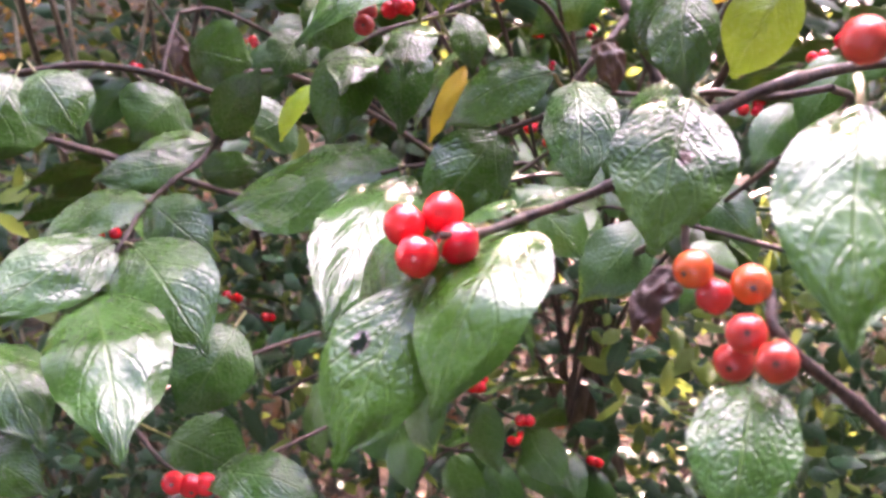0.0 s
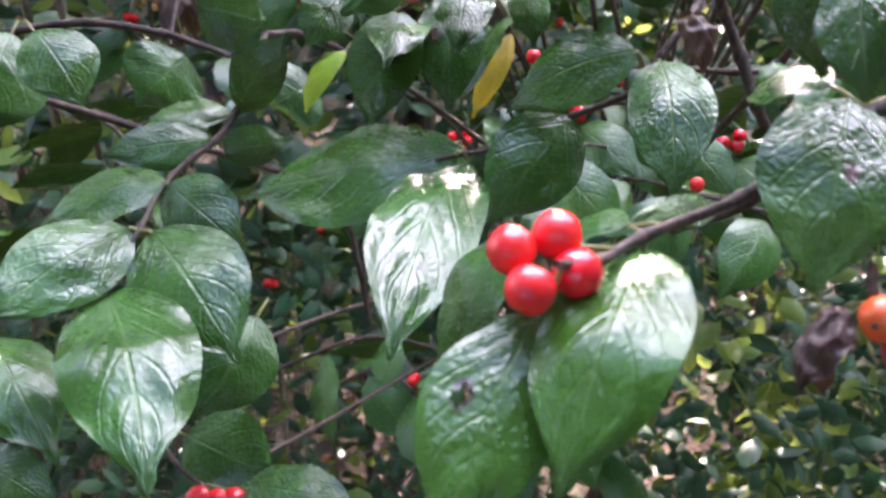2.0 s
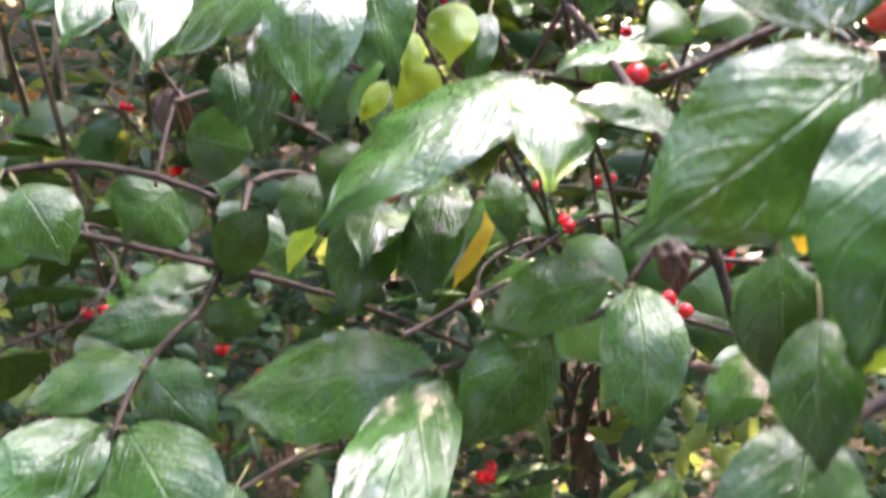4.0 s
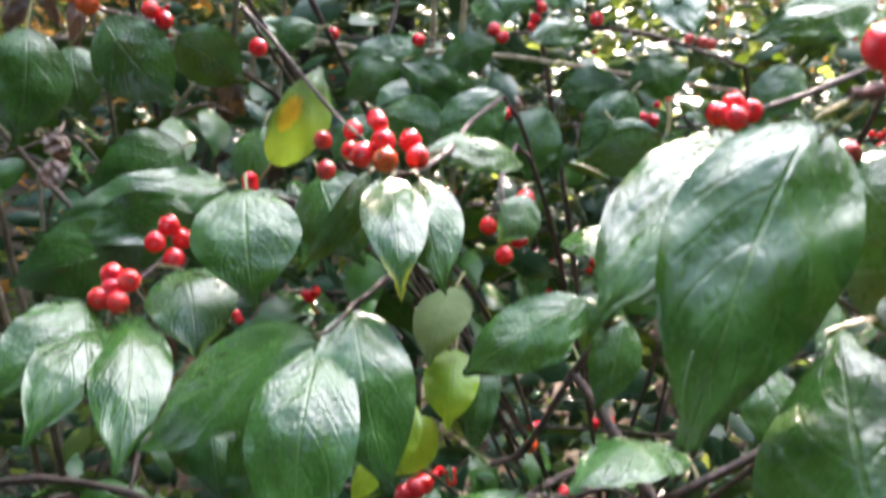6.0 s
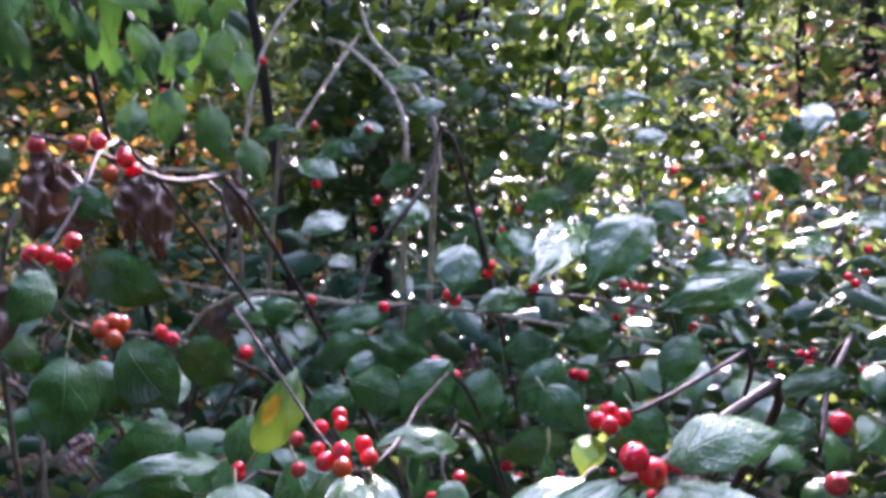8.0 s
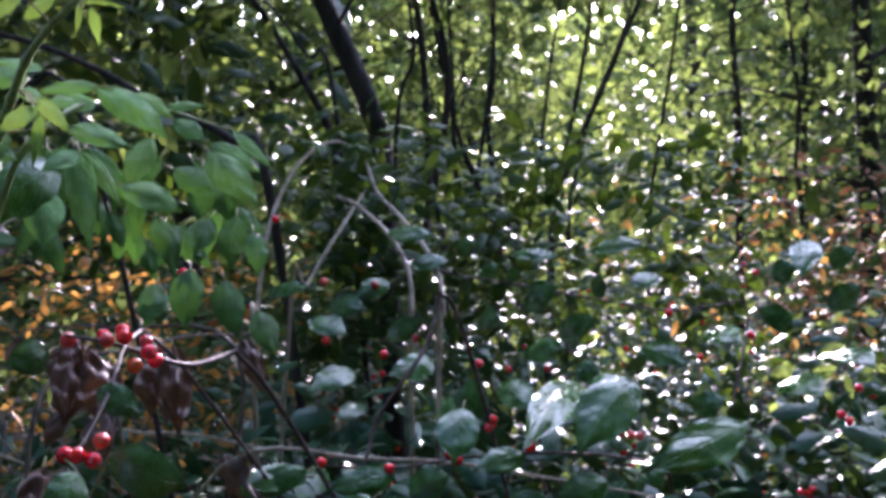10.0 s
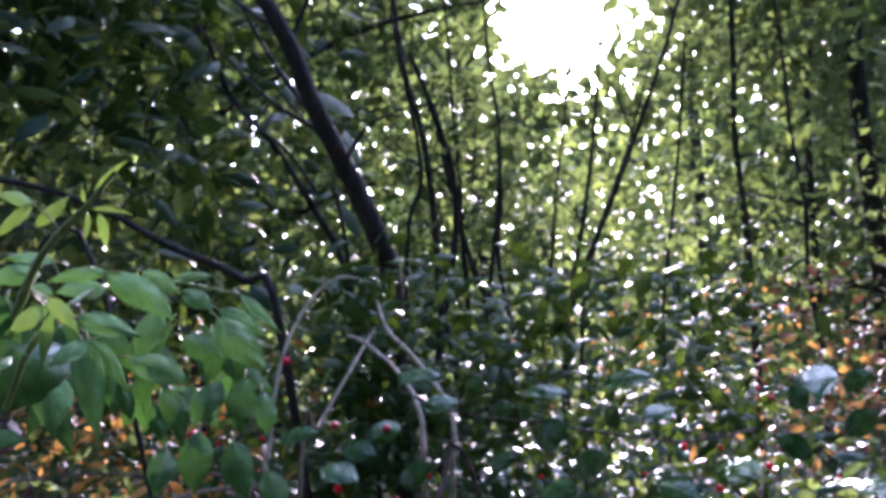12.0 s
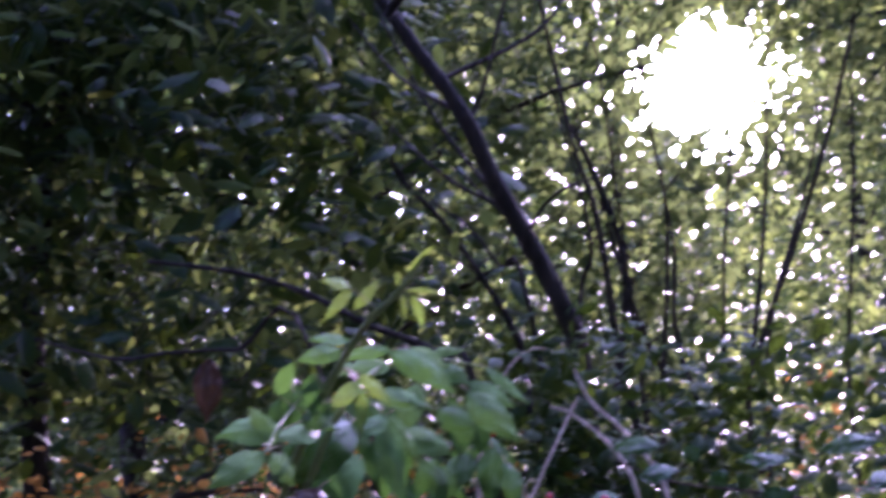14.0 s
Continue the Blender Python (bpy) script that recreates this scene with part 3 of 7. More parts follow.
leaf(twig_b, (0.0156, 0.2488, 1.0187), (-0.0055, 0.2309, 0.9971), (0.0944, -0.8099, 0.5789), 0.0218, 0.19, 0.30)
leaf(twig_b, (0.0275, 0.2417, 1.0365), (-0.0002, 0.2477, 1.0193), (-0.5118, -0.5999, 0.6150), 0.0188, 0.19, 0.30)
leaf(twig_b, (0.0335, 0.2428, 1.0339), (0.0323, 0.2106, 1.0147), (-0.2872, -0.4829, 0.8273), 0.0188, 0.19, 0.30)
leaf(twig_b, (-0.0012, 0.2571, 1.0073), (-0.0083, 0.2526, 0.9957), (-0.0334, -0.9247, 0.3792), 0.0084, 0.19, 0.30)
leaf(twig_b, (0.0414, 0.2558, 1.0420), (0.0447, 0.2462, 1.0301), (0.0488, -0.7692, 0.6371), 0.0083, 0.40, 0.80, 'dry')
twig_b2 = branch([(0.0271, 0.3441, 1.0754), (0.0325, 0.3347, 1.0710), (0.0368, 0.3250, 1.0663), (0.0423, 0.3111, 1.0595), (0.0525, 0.2769, 1.0454), (0.0555, 0.2742, 1.0376), (0.0603, 0.2699, 1.0273), (0.0644, 0.2628, 1.0163), (0.0696, 0.2634, 1.0078)], 0.0013, 0.0015, ROOT)
twig_b3 = branch([(0.0550, 0.3082, 1.0123), (0.0675, 0.2946, 1.0154), (0.0827, 0.2848, 1.0192), (0.0979, 0.2836, 1.0182), (0.1171, 0.2863, 1.0201)], 0.0008, 0.0012, ROOT)
leaf(twig_b3, (0.0679, 0.2546, 1.0292), (0.0574, 0.2451, 1.0225), (0.2016, -0.7035, 0.6815), 0.0094, 0.19, 0.30)
leaf(twig_b3, (0.0410, 0.1653, 1.0709), (0.0390, 0.1509, 1.0561), (-0.3616, -0.6439, 0.6743), 0.0118, 0.19, 0.30)
leaf(twig_b3, (0.0633, 0.2217, 1.0712), (0.0561, 0.2107, 1.0586), (-0.2487, -0.6547, 0.7137), 0.0162, 0.19, 0.30, 'yellow')
leaf(twig_b3, (0.0653, 0.1863, 1.0682), (0.0548, 0.1807, 1.0513), (-0.2011, -0.8857, 0.4184), 0.0140, 0.19, 0.30, 'chartreuse')
leaf(twig_b3, (0.0410, 0.1834, 1.0717), (0.0419, 0.1737, 1.0522), (-0.2937, -0.8612, 0.4148), 0.0140, 0.19, 0.30)
stick = branch([(-0.0437, 0.3012, 0.9677), (-0.0420, 0.2999, 0.9610), (-0.0389, 0.2959, 0.9472), (-0.0375, 0.3029, 0.9283)], 0.0007, 0.0009)
twig_c = branch([(-0.1085, 0.2405, 0.9703), (-0.1035, 0.2467, 0.9712), (-0.1003, 0.2528, 0.9733), (-0.0952, 0.2616, 0.9797), (-0.0947, 0.2846, 0.9816), (-0.0887, 0.2991, 0.9853), (-0.0835, 0.3120, 0.9866), (-0.0814, 0.3347, 0.9876), (-0.0793, 0.3583, 0.9926), (-0.0801, 0.3914, 0.9975)], 0.0005, 0.0013, ROOT)
leaf(twig_c, (-0.0976, 0.2613, 0.9806), (-0.1243, 0.2250, 0.9721), (0.2931, -0.4170, 0.8603), 0.0255, 0.12, 0.30)
leaf(twig_c, (-0.0921, 0.2623, 0.9790), (-0.0630, 0.2239, 0.9635), (-0.1532, -0.4675, 0.8706), 0.0303, 0.15, 0.30)
leaf(twig_c, (-0.1012, 0.2462, 0.9708), (-0.0752, 0.1835, 0.9583), (-0.0342, -0.2098, 0.9772), 0.0326, 0.15, 0.30)
leaf(twig_c, (-0.0805, 0.3349, 0.9876), (-0.0630, 0.3307, 1.0148), (-0.2333, -0.9724, -0.0000), 0.0181, 0.19, 0.30)
leaf(twig_c, (-0.0828, 0.3341, 0.9869), (-0.1109, 0.3261, 0.9851), (0.0239, -0.2986, 0.9541), 0.0156, 0.19, 0.30)
leaf(twig_c, (-0.0857, 0.3114, 0.9862), (-0.1166, 0.3013, 0.9843), (0.1444, -0.5909, 0.7937), 0.0171, 0.19, 0.30)
leaf(twig_c, (-0.0819, 0.3113, 0.9837), (-0.0613, 0.3205, 0.9836), (0.3777, -0.8416, 0.3860), 0.0131, 0.19, 0.30)
leaf(twig_c, (-0.0940, 0.2858, 0.9838), (-0.1289, 0.2792, 0.9725), (-0.2205, -0.3752, 0.9003), 0.0214, 0.19, 0.30)
leaf(twig_c, (-0.0925, 0.2858, 0.9829), (-0.0670, 0.2643, 0.9726), (-0.2413, -0.6369, 0.7322), 0.0212, 0.19, 0.30, 'limetip')
berry(twig_c, (-0.1103, 0.2401, 0.9710), 0.0020, 'orange')
twig_c2 = branch([(-0.1331, 0.2439, 0.9214), (-0.1289, 0.2392, 0.9134), (-0.1279, 0.2391, 0.8968)], 0.0005, 0.0009, ROOT)
leaf(twig_c2, (-0.1396, 0.2592, 0.9468), (-0.1107, 0.2222, 0.9321), (0.1470, -0.2623, 0.9537), 0.0251, 0.19, 0.30)
leaf(twig_c2, (-0.1364, 0.2315, 0.9258), (-0.1092, 0.2157, 0.9241), (-0.2515, -0.5207, 0.8159), 0.0174, 0.19, 0.30)
twig_d = branch([(-0.0965, 0.4056, 0.9843), (-0.1238, 0.4117, 0.9912), (-0.1551, 0.4136, 0.9947), (-0.1880, 0.4104, 0.9906), (-0.2289, 0.4217, 0.9798)], 0.0012, 0.0018, ROOT)
twig_d2 = branch([(-0.1219, 0.4110, 0.9869), (-0.1217, 0.4245, 0.9970), (-0.1212, 0.4488, 1.0100)], 0.0007, 0.0010, ROOT)
leaf(twig_d2, (-0.1726, 0.3853, 0.9977), (-0.1798, 0.3500, 0.9714), (0.5345, -0.5723, 0.6219), 0.0407, 0.19, 0.30)
leaf(twig_d2, (-0.1581, 0.3705, 1.0030), (-0.1369, 0.3498, 0.9824), (0.1348, -0.6261, 0.7680), 0.0276, 0.19, 0.30)
leaf(twig_d2, (-0.1229, 0.4391, 0.9738), (-0.1409, 0.4179, 0.9582), (0.4022, -0.7391, 0.5404), 0.0379, 0.19, 0.30)
leaf(twig_d2, (-0.1220, 0.4649, 0.9894), (-0.0930, 0.4688, 0.9812), (0.2264, -0.8999, 0.3728), 0.0355, 0.19, 0.30)
twig_e = branch([(-0.0272, 0.3015, 1.0294), (-0.0186, 0.3076, 1.0328), (-0.0019, 0.3229, 1.0345), (0.0201, 0.3424, 1.0393)], 0.0006, 0.0011, ROOT)
leaf(twig_e, (-0.0271, 0.3016, 1.0297), (-0.0344, 0.2803, 1.0030), (-0.0212, -0.7790, 0.6267), 0.0206, 0.19, 0.30)
leaf(twig_e, (-0.0137, 0.3125, 1.0318), (-0.0128, 0.2840, 1.0060), (-0.1338, -0.6669, 0.7330), 0.0196, 0.19, 0.30, 'holed')
leaf(twig_e, (0.0051, 0.3199, 1.0236), (-0.0090, 0.3027, 0.9993), (-0.7971, -0.1666, 0.5804), 0.0179, 0.19, 0.30)
leaf(twig_e, (0.0078, 0.3377, 1.0136), (-0.0048, 0.3208, 0.9909), (-0.2795, -0.6882, 0.6696), 0.0089, 0.19, 0.30, 'yellow')
leaf(twig_e, (-0.0446, 0.3112, 1.0316), (-0.0524, 0.2969, 1.0199), (0.2722, -0.6939, 0.6667), 0.0159, 0.19, 0.30)
leaf(twig_e, (-0.0281, 0.3045, 1.0427), (-0.0413, 0.2906, 1.0304), (0.2496, -0.7638, 0.5953), 0.0193, 0.19, 0.30)
leaf(twig_e, (0.0055, 0.2930, 1.0411), (0.0089, 0.2784, 1.0255), (0.0542, -0.7230, 0.6887), 0.0111, 0.19, 0.30)
leaf(twig_e, (-0.0592, 0.3696, 0.9851), (-0.0737, 0.3555, 0.9813), (0.4694, -0.6452, 0.6028), 0.0264, 0.19, 0.30, 'limetip')
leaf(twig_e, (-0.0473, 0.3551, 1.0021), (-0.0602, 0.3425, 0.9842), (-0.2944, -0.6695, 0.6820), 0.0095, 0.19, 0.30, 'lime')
berry(twig_e, (0.0162, 0.3447, 1.0042), 0.0050)
berry(twig_e, (-0.0229, 0.2827, 1.0397), 0.0062, 'dull')
berry(twig_e, (-0.0223, 0.2885, 1.0426), 0.0062, 'dull')
twig_f = branch([(-0.0764, 0.2271, 0.9226), (-0.0834, 0.2326, 0.9235), (-0.0906, 0.2430, 0.9226), (-0.1037, 0.2654, 0.9149)], 0.0005, 0.0009, ROOT)
berry(twig_f, (-0.0756, 0.2191, 0.9256), 0.0068)
berry(twig_f, (-0.0710, 0.2193, 0.9244), 0.0068)
berry(twig_f, (-0.0669, 0.2202, 0.9241), 0.0068)
leaf(twig_f, (-0.0683, 0.2237, 0.9238), (-0.0338, 0.2113, 0.9262), (-0.1313, -0.1765, 0.9755), 0.0191, 0.19, 0.30)
leaf(twig_f, (-0.0954, 0.2801, 0.8967), (-0.0650, 0.2679, 0.8889), (-0.0821, -0.6740, 0.7341), 0.0283, 0.19, 0.30)
leaf(twig_f, (-0.0730, 0.2977, 0.9311), (-0.0893, 0.2679, 0.9120), (0.3177, -0.6287, 0.7098), 0.0275, 0.19, 0.30)
twig_g = branch([(-0.1046, 0.3613, 1.0906), (-0.0988, 0.3721, 1.0907), (-0.0950, 0.3869, 1.0926), (-0.0886, 0.4050, 1.0932), (-0.0810, 0.4230, 1.0945), (-0.0710, 0.4463, 1.0962)], 0.0006, 0.0012, ROOT)
berry(twig_g, (-0.1055, 0.3643, 1.0939), 0.0068)
berry(twig_g, (-0.0996, 0.3616, 1.0931), 0.0068)
berry(twig_g, (-0.1079, 0.3593, 1.0883), 0.0068)
berry(twig_g, (-0.1019, 0.3569, 1.0881), 0.0068)
berry(twig_g, (-0.1046, 0.3613, 1.0906), 0.0068)
berry(twig_g, (-0.0949, 0.3894, 1.1014), 0.0068)
berry(twig_g, (-0.0983, 0.3851, 1.0972), 0.0068)
berry(twig_g, (-0.0914, 0.3912, 1.0966), 0.0068)
berry(twig_g, (-0.0923, 0.3833, 1.0926), 0.0068)
leaf(twig_g, (-0.1089, 0.3580, 1.0856), (-0.1258, 0.3223, 1.0732), (0.3647, -0.4548, 0.8125), 0.0233, 0.19, 0.30)
leaf(twig_g, (-0.1075, 0.3574, 1.0824), (-0.1121, 0.3080, 1.0677), (0.3031, -0.2984, 0.9050), 0.0189, 0.19, 0.30)
leaf(twig_g, (-0.1008, 0.3619, 1.0822), (-0.0885, 0.3036, 1.0633), (0.1299, -0.2818, 0.9506), 0.0219, 0.16, 0.30)
leaf(twig_g, (-0.0889, 0.3793, 1.0904), (-0.0781, 0.3473, 1.0754), (0.0343, -0.4147, 0.9093), 0.0261, 0.19, 0.30, 'limetip')
leaf(twig_g, (-0.0963, 0.4295, 1.0926), (-0.1355, 0.4155, 1.0876), (0.2895, -0.9131, 0.2873), 0.0262, 0.19, 0.30)
leaf(twig_g, (-0.1149, 0.4222, 1.0839), (-0.1494, 0.3951, 1.0779), (0.5356, -0.7628, 0.3623), 0.0260, 0.19, 0.30)
twig_h = branch([(-0.0418, 0.3227, 1.0940), (-0.0378, 0.3256, 1.0948), (-0.0334, 0.3335, 1.0976), (-0.0262, 0.3483, 1.0992), (-0.0167, 0.3701, 1.1004)], 0.0005, 0.0011, ROOT)
leaf(twig_h, (-0.0412, 0.3218, 1.0944), (-0.0918, 0.3167, 1.0610), (-0.4726, -0.4097, 0.7803), 0.0320, 0.10, 0.30)
leaf(twig_h, (-0.0402, 0.3210, 1.0919), (-0.0410, 0.2747, 1.0629), (0.0723, -0.5310, 0.8443), 0.0265, 0.20, 0.30)
leaf(twig_h, (-0.0332, 0.3314, 1.0975), (-0.0212, 0.2949, 1.0633), (0.1764, -0.6410, 0.7470), 0.0258, 0.20, 0.30)
leaf(twig_h, (-0.0564, 0.3400, 1.0727), (-0.0575, 0.2982, 1.0485), (0.2688, -0.4887, 0.8300), 0.0152, 0.19, 0.30)
leaf(twig_h, (-0.0766, 0.3547, 1.0534), (-0.0704, 0.3362, 1.0374), (0.1262, -0.6244, 0.7709), 0.0155, 0.19, 0.30)
twig_i = branch([(-0.0383, 0.3748, 1.1260), (-0.0241, 0.3705, 1.1247), (-0.0169, 0.3759, 1.1245), (-0.0078, 0.3966, 1.1263), (0.0019, 0.4569, 1.1242), (0.0174, 0.5070, 1.1258)], 0.0006, 0.0010, ROOT)
berry(twig_i, (-0.0326, 0.3582, 1.1327), 0.0070)
berry(twig_i, (-0.0260, 0.3516, 1.1329), 0.0070, 'orange')
berry(twig_i, (-0.0269, 0.3592, 1.1362), 0.0070)
berry(twig_i, (-0.0198, 0.3753, 1.1332), 0.0070)
berry(twig_i, (-0.0176, 0.3707, 1.1296), 0.0070)
berry(twig_i, (-0.0441, 0.3737, 1.1242), 0.0058, 'dull')
berry(twig_i, (-0.0471, 0.3947, 1.1288), 0.0058, 'dull')
berry(twig_i, (-0.0298, 0.3972, 1.1342), 0.0058)
berry(twig_i, (-0.0379, 0.3854, 1.1278), 0.0058)
berry(twig_i, (-0.0726, 0.4080, 1.1121), 0.0055)
berry(twig_i, (-0.0723, 0.4076, 1.1100), 0.0055)
leaf(twig_i, (-0.0247, 0.3672, 1.1237), (-0.0204, 0.3236, 1.1030), (0.1026, -0.4171, 0.9030), 0.0182, 0.20, 0.30, 'yellowtip')
leaf(twig_i, (-0.0164, 0.3705, 1.1231), (-0.0090, 0.3339, 1.1014), (-0.1737, -0.5289, 0.8308), 0.0196, 0.18, 0.30)
leaf(twig_i, (-0.0692, 0.3833, 1.1153), (-0.0618, 0.3506, 1.0885), (0.0921, -0.6186, 0.7803), 0.0314, 0.20, 0.15)
leaf(twig_i, (-0.0313, 0.3700, 1.1246), (-0.0503, 0.3513, 1.1004), (0.4064, -0.8490, 0.3378), 0.0102, 0.19, 0.30, 'limetip')
leaf(twig_i, (-0.0673, 0.4200, 1.1151), (-0.0529, 0.4469, 1.1442), (0.5394, -0.7347, 0.4114), 0.0198, 0.19, 0.30, 'yellowspot')
leaf(twig_i, (-0.0746, 0.4507, 1.1214), (-0.0781, 0.4349, 1.0977), (-0.2737, -0.7800, 0.5627), 0.0172, 0.19, 0.30)
leaf(twig_i, (-0.0157, 0.3962, 1.1242), (0.0187, 0.4240, 1.1157), (0.5250, -0.4262, 0.7367), 0.0157, 0.19, 0.30)
leaf(twig_i, (-0.0047, 0.3767, 1.0878), (-0.0129, 0.3544, 1.0706), (-0.1947, -0.5526, 0.8104), 0.0174, 0.19, 0.30, 'pale')
leaf(twig_i, (-0.0509, 0.4216, 1.1111), (-0.0340, 0.3964, 1.0868), (-0.1437, -0.7352, 0.6625), 0.0288, 0.19, 0.30)
twig_i2 = branch([(-0.0317, 0.3764, 1.1316), (-0.0375, 0.3864, 1.1340), (-0.0485, 0.4161, 1.1366), (-0.0734, 0.4649, 1.1521), (-0.0907, 0.5029, 1.1599)], 0.0004, 0.0009, ROOT)
berry(twig_i2, (-0.0760, 0.4510, 1.1499), 0.0066)
berry(twig_i2, (-0.0318, 0.4163, 1.1318), 0.0066)
berry(twig_i2, (-0.0386, 0.4050, 1.1300), 0.0066)
twig_j = branch([(0.0055, 0.3426, 1.0464), (0.0151, 0.3416, 1.0525), (0.0271, 0.3438, 1.0747), (0.0336, 0.3397, 1.0890), (0.0356, 0.3304, 1.1034), (0.0371, 0.3138, 1.1201), (0.0407, 0.2915, 1.1408), (0.0479, 0.2712, 1.1575)], 0.0009, 0.0012)
leaf(twig_j, (0.0288, 0.3377, 1.0994), (-0.0043, 0.3267, 1.0823), (-0.1682, -0.6503, 0.7408), 0.0201, 0.19, 0.30)
leaf(twig_j, (0.0382, 0.3764, 1.0994), (0.0363, 0.4073, 1.0964), (-0.3049, 0.0734, 0.9495), 0.0177, 0.19, 0.30)
leaf(twig_j, (0.0399, 0.3422, 1.0931), (0.0310, 0.3251, 1.0737), (0.1435, -0.7757, 0.6146), 0.0142, 0.19, 0.30)
leaf(twig_j, (0.0232, 0.3590, 1.0879), (0.0128, 0.3445, 1.0751), (0.1327, -0.7077, 0.6939), 0.0179, 0.19, 0.30)
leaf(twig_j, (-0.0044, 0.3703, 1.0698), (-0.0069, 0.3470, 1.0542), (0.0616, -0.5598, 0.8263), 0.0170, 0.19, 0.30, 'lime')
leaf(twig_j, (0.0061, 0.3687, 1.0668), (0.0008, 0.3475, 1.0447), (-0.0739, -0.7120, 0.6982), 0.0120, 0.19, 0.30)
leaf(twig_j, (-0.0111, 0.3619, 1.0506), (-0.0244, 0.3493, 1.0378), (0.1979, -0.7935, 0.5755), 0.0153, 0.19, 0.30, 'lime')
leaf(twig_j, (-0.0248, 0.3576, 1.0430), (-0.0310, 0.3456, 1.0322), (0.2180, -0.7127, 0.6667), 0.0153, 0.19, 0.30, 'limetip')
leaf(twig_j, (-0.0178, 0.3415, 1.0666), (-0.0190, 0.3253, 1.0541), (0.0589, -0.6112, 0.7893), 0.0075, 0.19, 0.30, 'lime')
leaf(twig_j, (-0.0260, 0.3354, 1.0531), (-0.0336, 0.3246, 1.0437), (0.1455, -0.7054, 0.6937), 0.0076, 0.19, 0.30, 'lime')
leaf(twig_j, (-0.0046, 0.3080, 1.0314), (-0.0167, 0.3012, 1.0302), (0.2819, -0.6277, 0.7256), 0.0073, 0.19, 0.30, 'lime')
berry(twig_j, (-0.0191, 0.3512, 1.0306), 0.0066)
berry(twig_j, (-0.0160, 0.3521, 1.0321), 0.0066)
berry(twig_j, (-0.0134, 0.3571, 1.0306), 0.0066)
berry(twig_j, (0.0221, 0.3834, 1.0297), 0.0050, 'orange')
twig_k = branch([(-0.0019, 0.2951, 1.0600), (0.0051, 0.2942, 1.0631), (0.0125, 0.2909, 1.0689), (0.0263, 0.2953, 1.0650), (0.0395, 0.2976, 1.0631), (0.0530, 0.3018, 1.0667), (0.0692, 0.3058, 1.0737), (0.0869, 0.3131, 1.0795)], 0.0006, 0.0013, ROOT)
leaf(twig_k, (0.0124, 0.2896, 1.0685), (-0.0393, 0.2570, 1.0401), (-0.3267, -0.2692, 0.9060), 0.0366, 0.12, 0.30)
leaf(twig_k, (0.0152, 0.2895, 1.0665), (0.0127, 0.2406, 1.0575), (0.0645, -0.1838, 0.9808), 0.0212, 0.20, 0.30, 'limetip')
leaf(twig_k, (0.0023, 0.2931, 1.0606), (-0.0004, 0.2748, 1.0443), (-0.2366, -0.6260, 0.7430), 0.0122, 0.19, 0.30, 'limetip')
leaf(twig_k, (0.0470, 0.2671, 1.0631), (0.0185, 0.2619, 1.0705), (0.2966, -0.3773, 0.8773), 0.0155, 0.19, 0.30, 'limetip')
leaf(twig_k, (0.0507, 0.3095, 1.0700), (0.0195, 0.2923, 1.0687), (-0.0212, -0.0370, 0.9991), 0.0205, 0.19, 0.30)
leaf(twig_k, (-0.0076, 0.2994, 1.0365), (-0.0115, 0.2688, 1.0268), (-0.0040, -0.3035, 0.9528), 0.0161, 0.19, 0.30)
leaf(twig_k, (-0.0254, 0.3144, 1.0239), (-0.0298, 0.2752, 1.0204), (0.0401, -0.0942, 0.9947), 0.0173, 0.19, 0.30)
berry(twig_k, (0.0464, 0.3227, 1.0598), 0.0072)
twig_l = branch([(0.0464, 0.2389, 1.1708), (0.0506, 0.2407, 1.1709), (0.0617, 0.2483, 1.1738), (0.0751, 0.2602, 1.1777), (0.0974, 0.2785, 1.1831)], 0.0009, 0.0015, ROOT)
berry(twig_l, (0.0487, 0.2346, 1.1781), 0.0070)
berry(twig_l, (0.0534, 0.2362, 1.1741), 0.0070)
leaf(twig_l, (0.0460, 0.2835, 1.1544), (0.0116, 0.2429, 1.1296), (-0.1364, -0.4298, 0.8926), 0.0267, 0.16, 0.30)
leaf(twig_l, (0.0509, 0.2615, 1.1626), (0.0237, 0.2226, 1.1200), (-0.1532, -0.6781, 0.7189), 0.0293, 0.14, 0.30)
leaf(twig_l, (0.0574, 0.2388, 1.1698), (0.0752, 0.2016, 1.1526), (-0.1500, -0.6000, 0.7800), 0.0275, 0.14, 0.25)
leaf(twig_l, (0.0599, 0.2434, 1.1734), (0.0901, 0.2526, 1.1773), (0.0202, -0.4456, 0.8950), 0.0183, 0.19, 0.30)
leaf(twig_l, (0.0681, 0.2836, 1.1507), (0.0767, 0.2646, 1.1388), (-0.5872, -0.6036, 0.5393), 0.0184, 0.19, 0.30)
leaf(twig_l, (0.0497, 0.2592, 1.1581), (0.0506, 0.2421, 1.1428), (0.2385, -0.6405, 0.7299), 0.0129, 0.19, 0.30)
leaf(twig_l, (0.0601, 0.2456, 1.1329), (0.0842, 0.2474, 1.1349), (-0.0418, -0.4382, 0.8979), 0.0135, 0.19, 0.30)
berry(twig_l, (0.0640, 0.2324, 1.1338), 0.0070, 'dull')
berry(twig_l, (0.0661, 0.2307, 1.1322), 0.0070)
berry(twig_l, (0.0826, 0.2468, 1.1320), 0.0070, 'dull')
leaf(twig_l, (0.0711, 0.2399, 1.1310), (0.0751, 0.2285, 1.1369), (-0.6540, 0.1538, 0.7407), 0.0072, 0.19, 0.30, 'yellow')
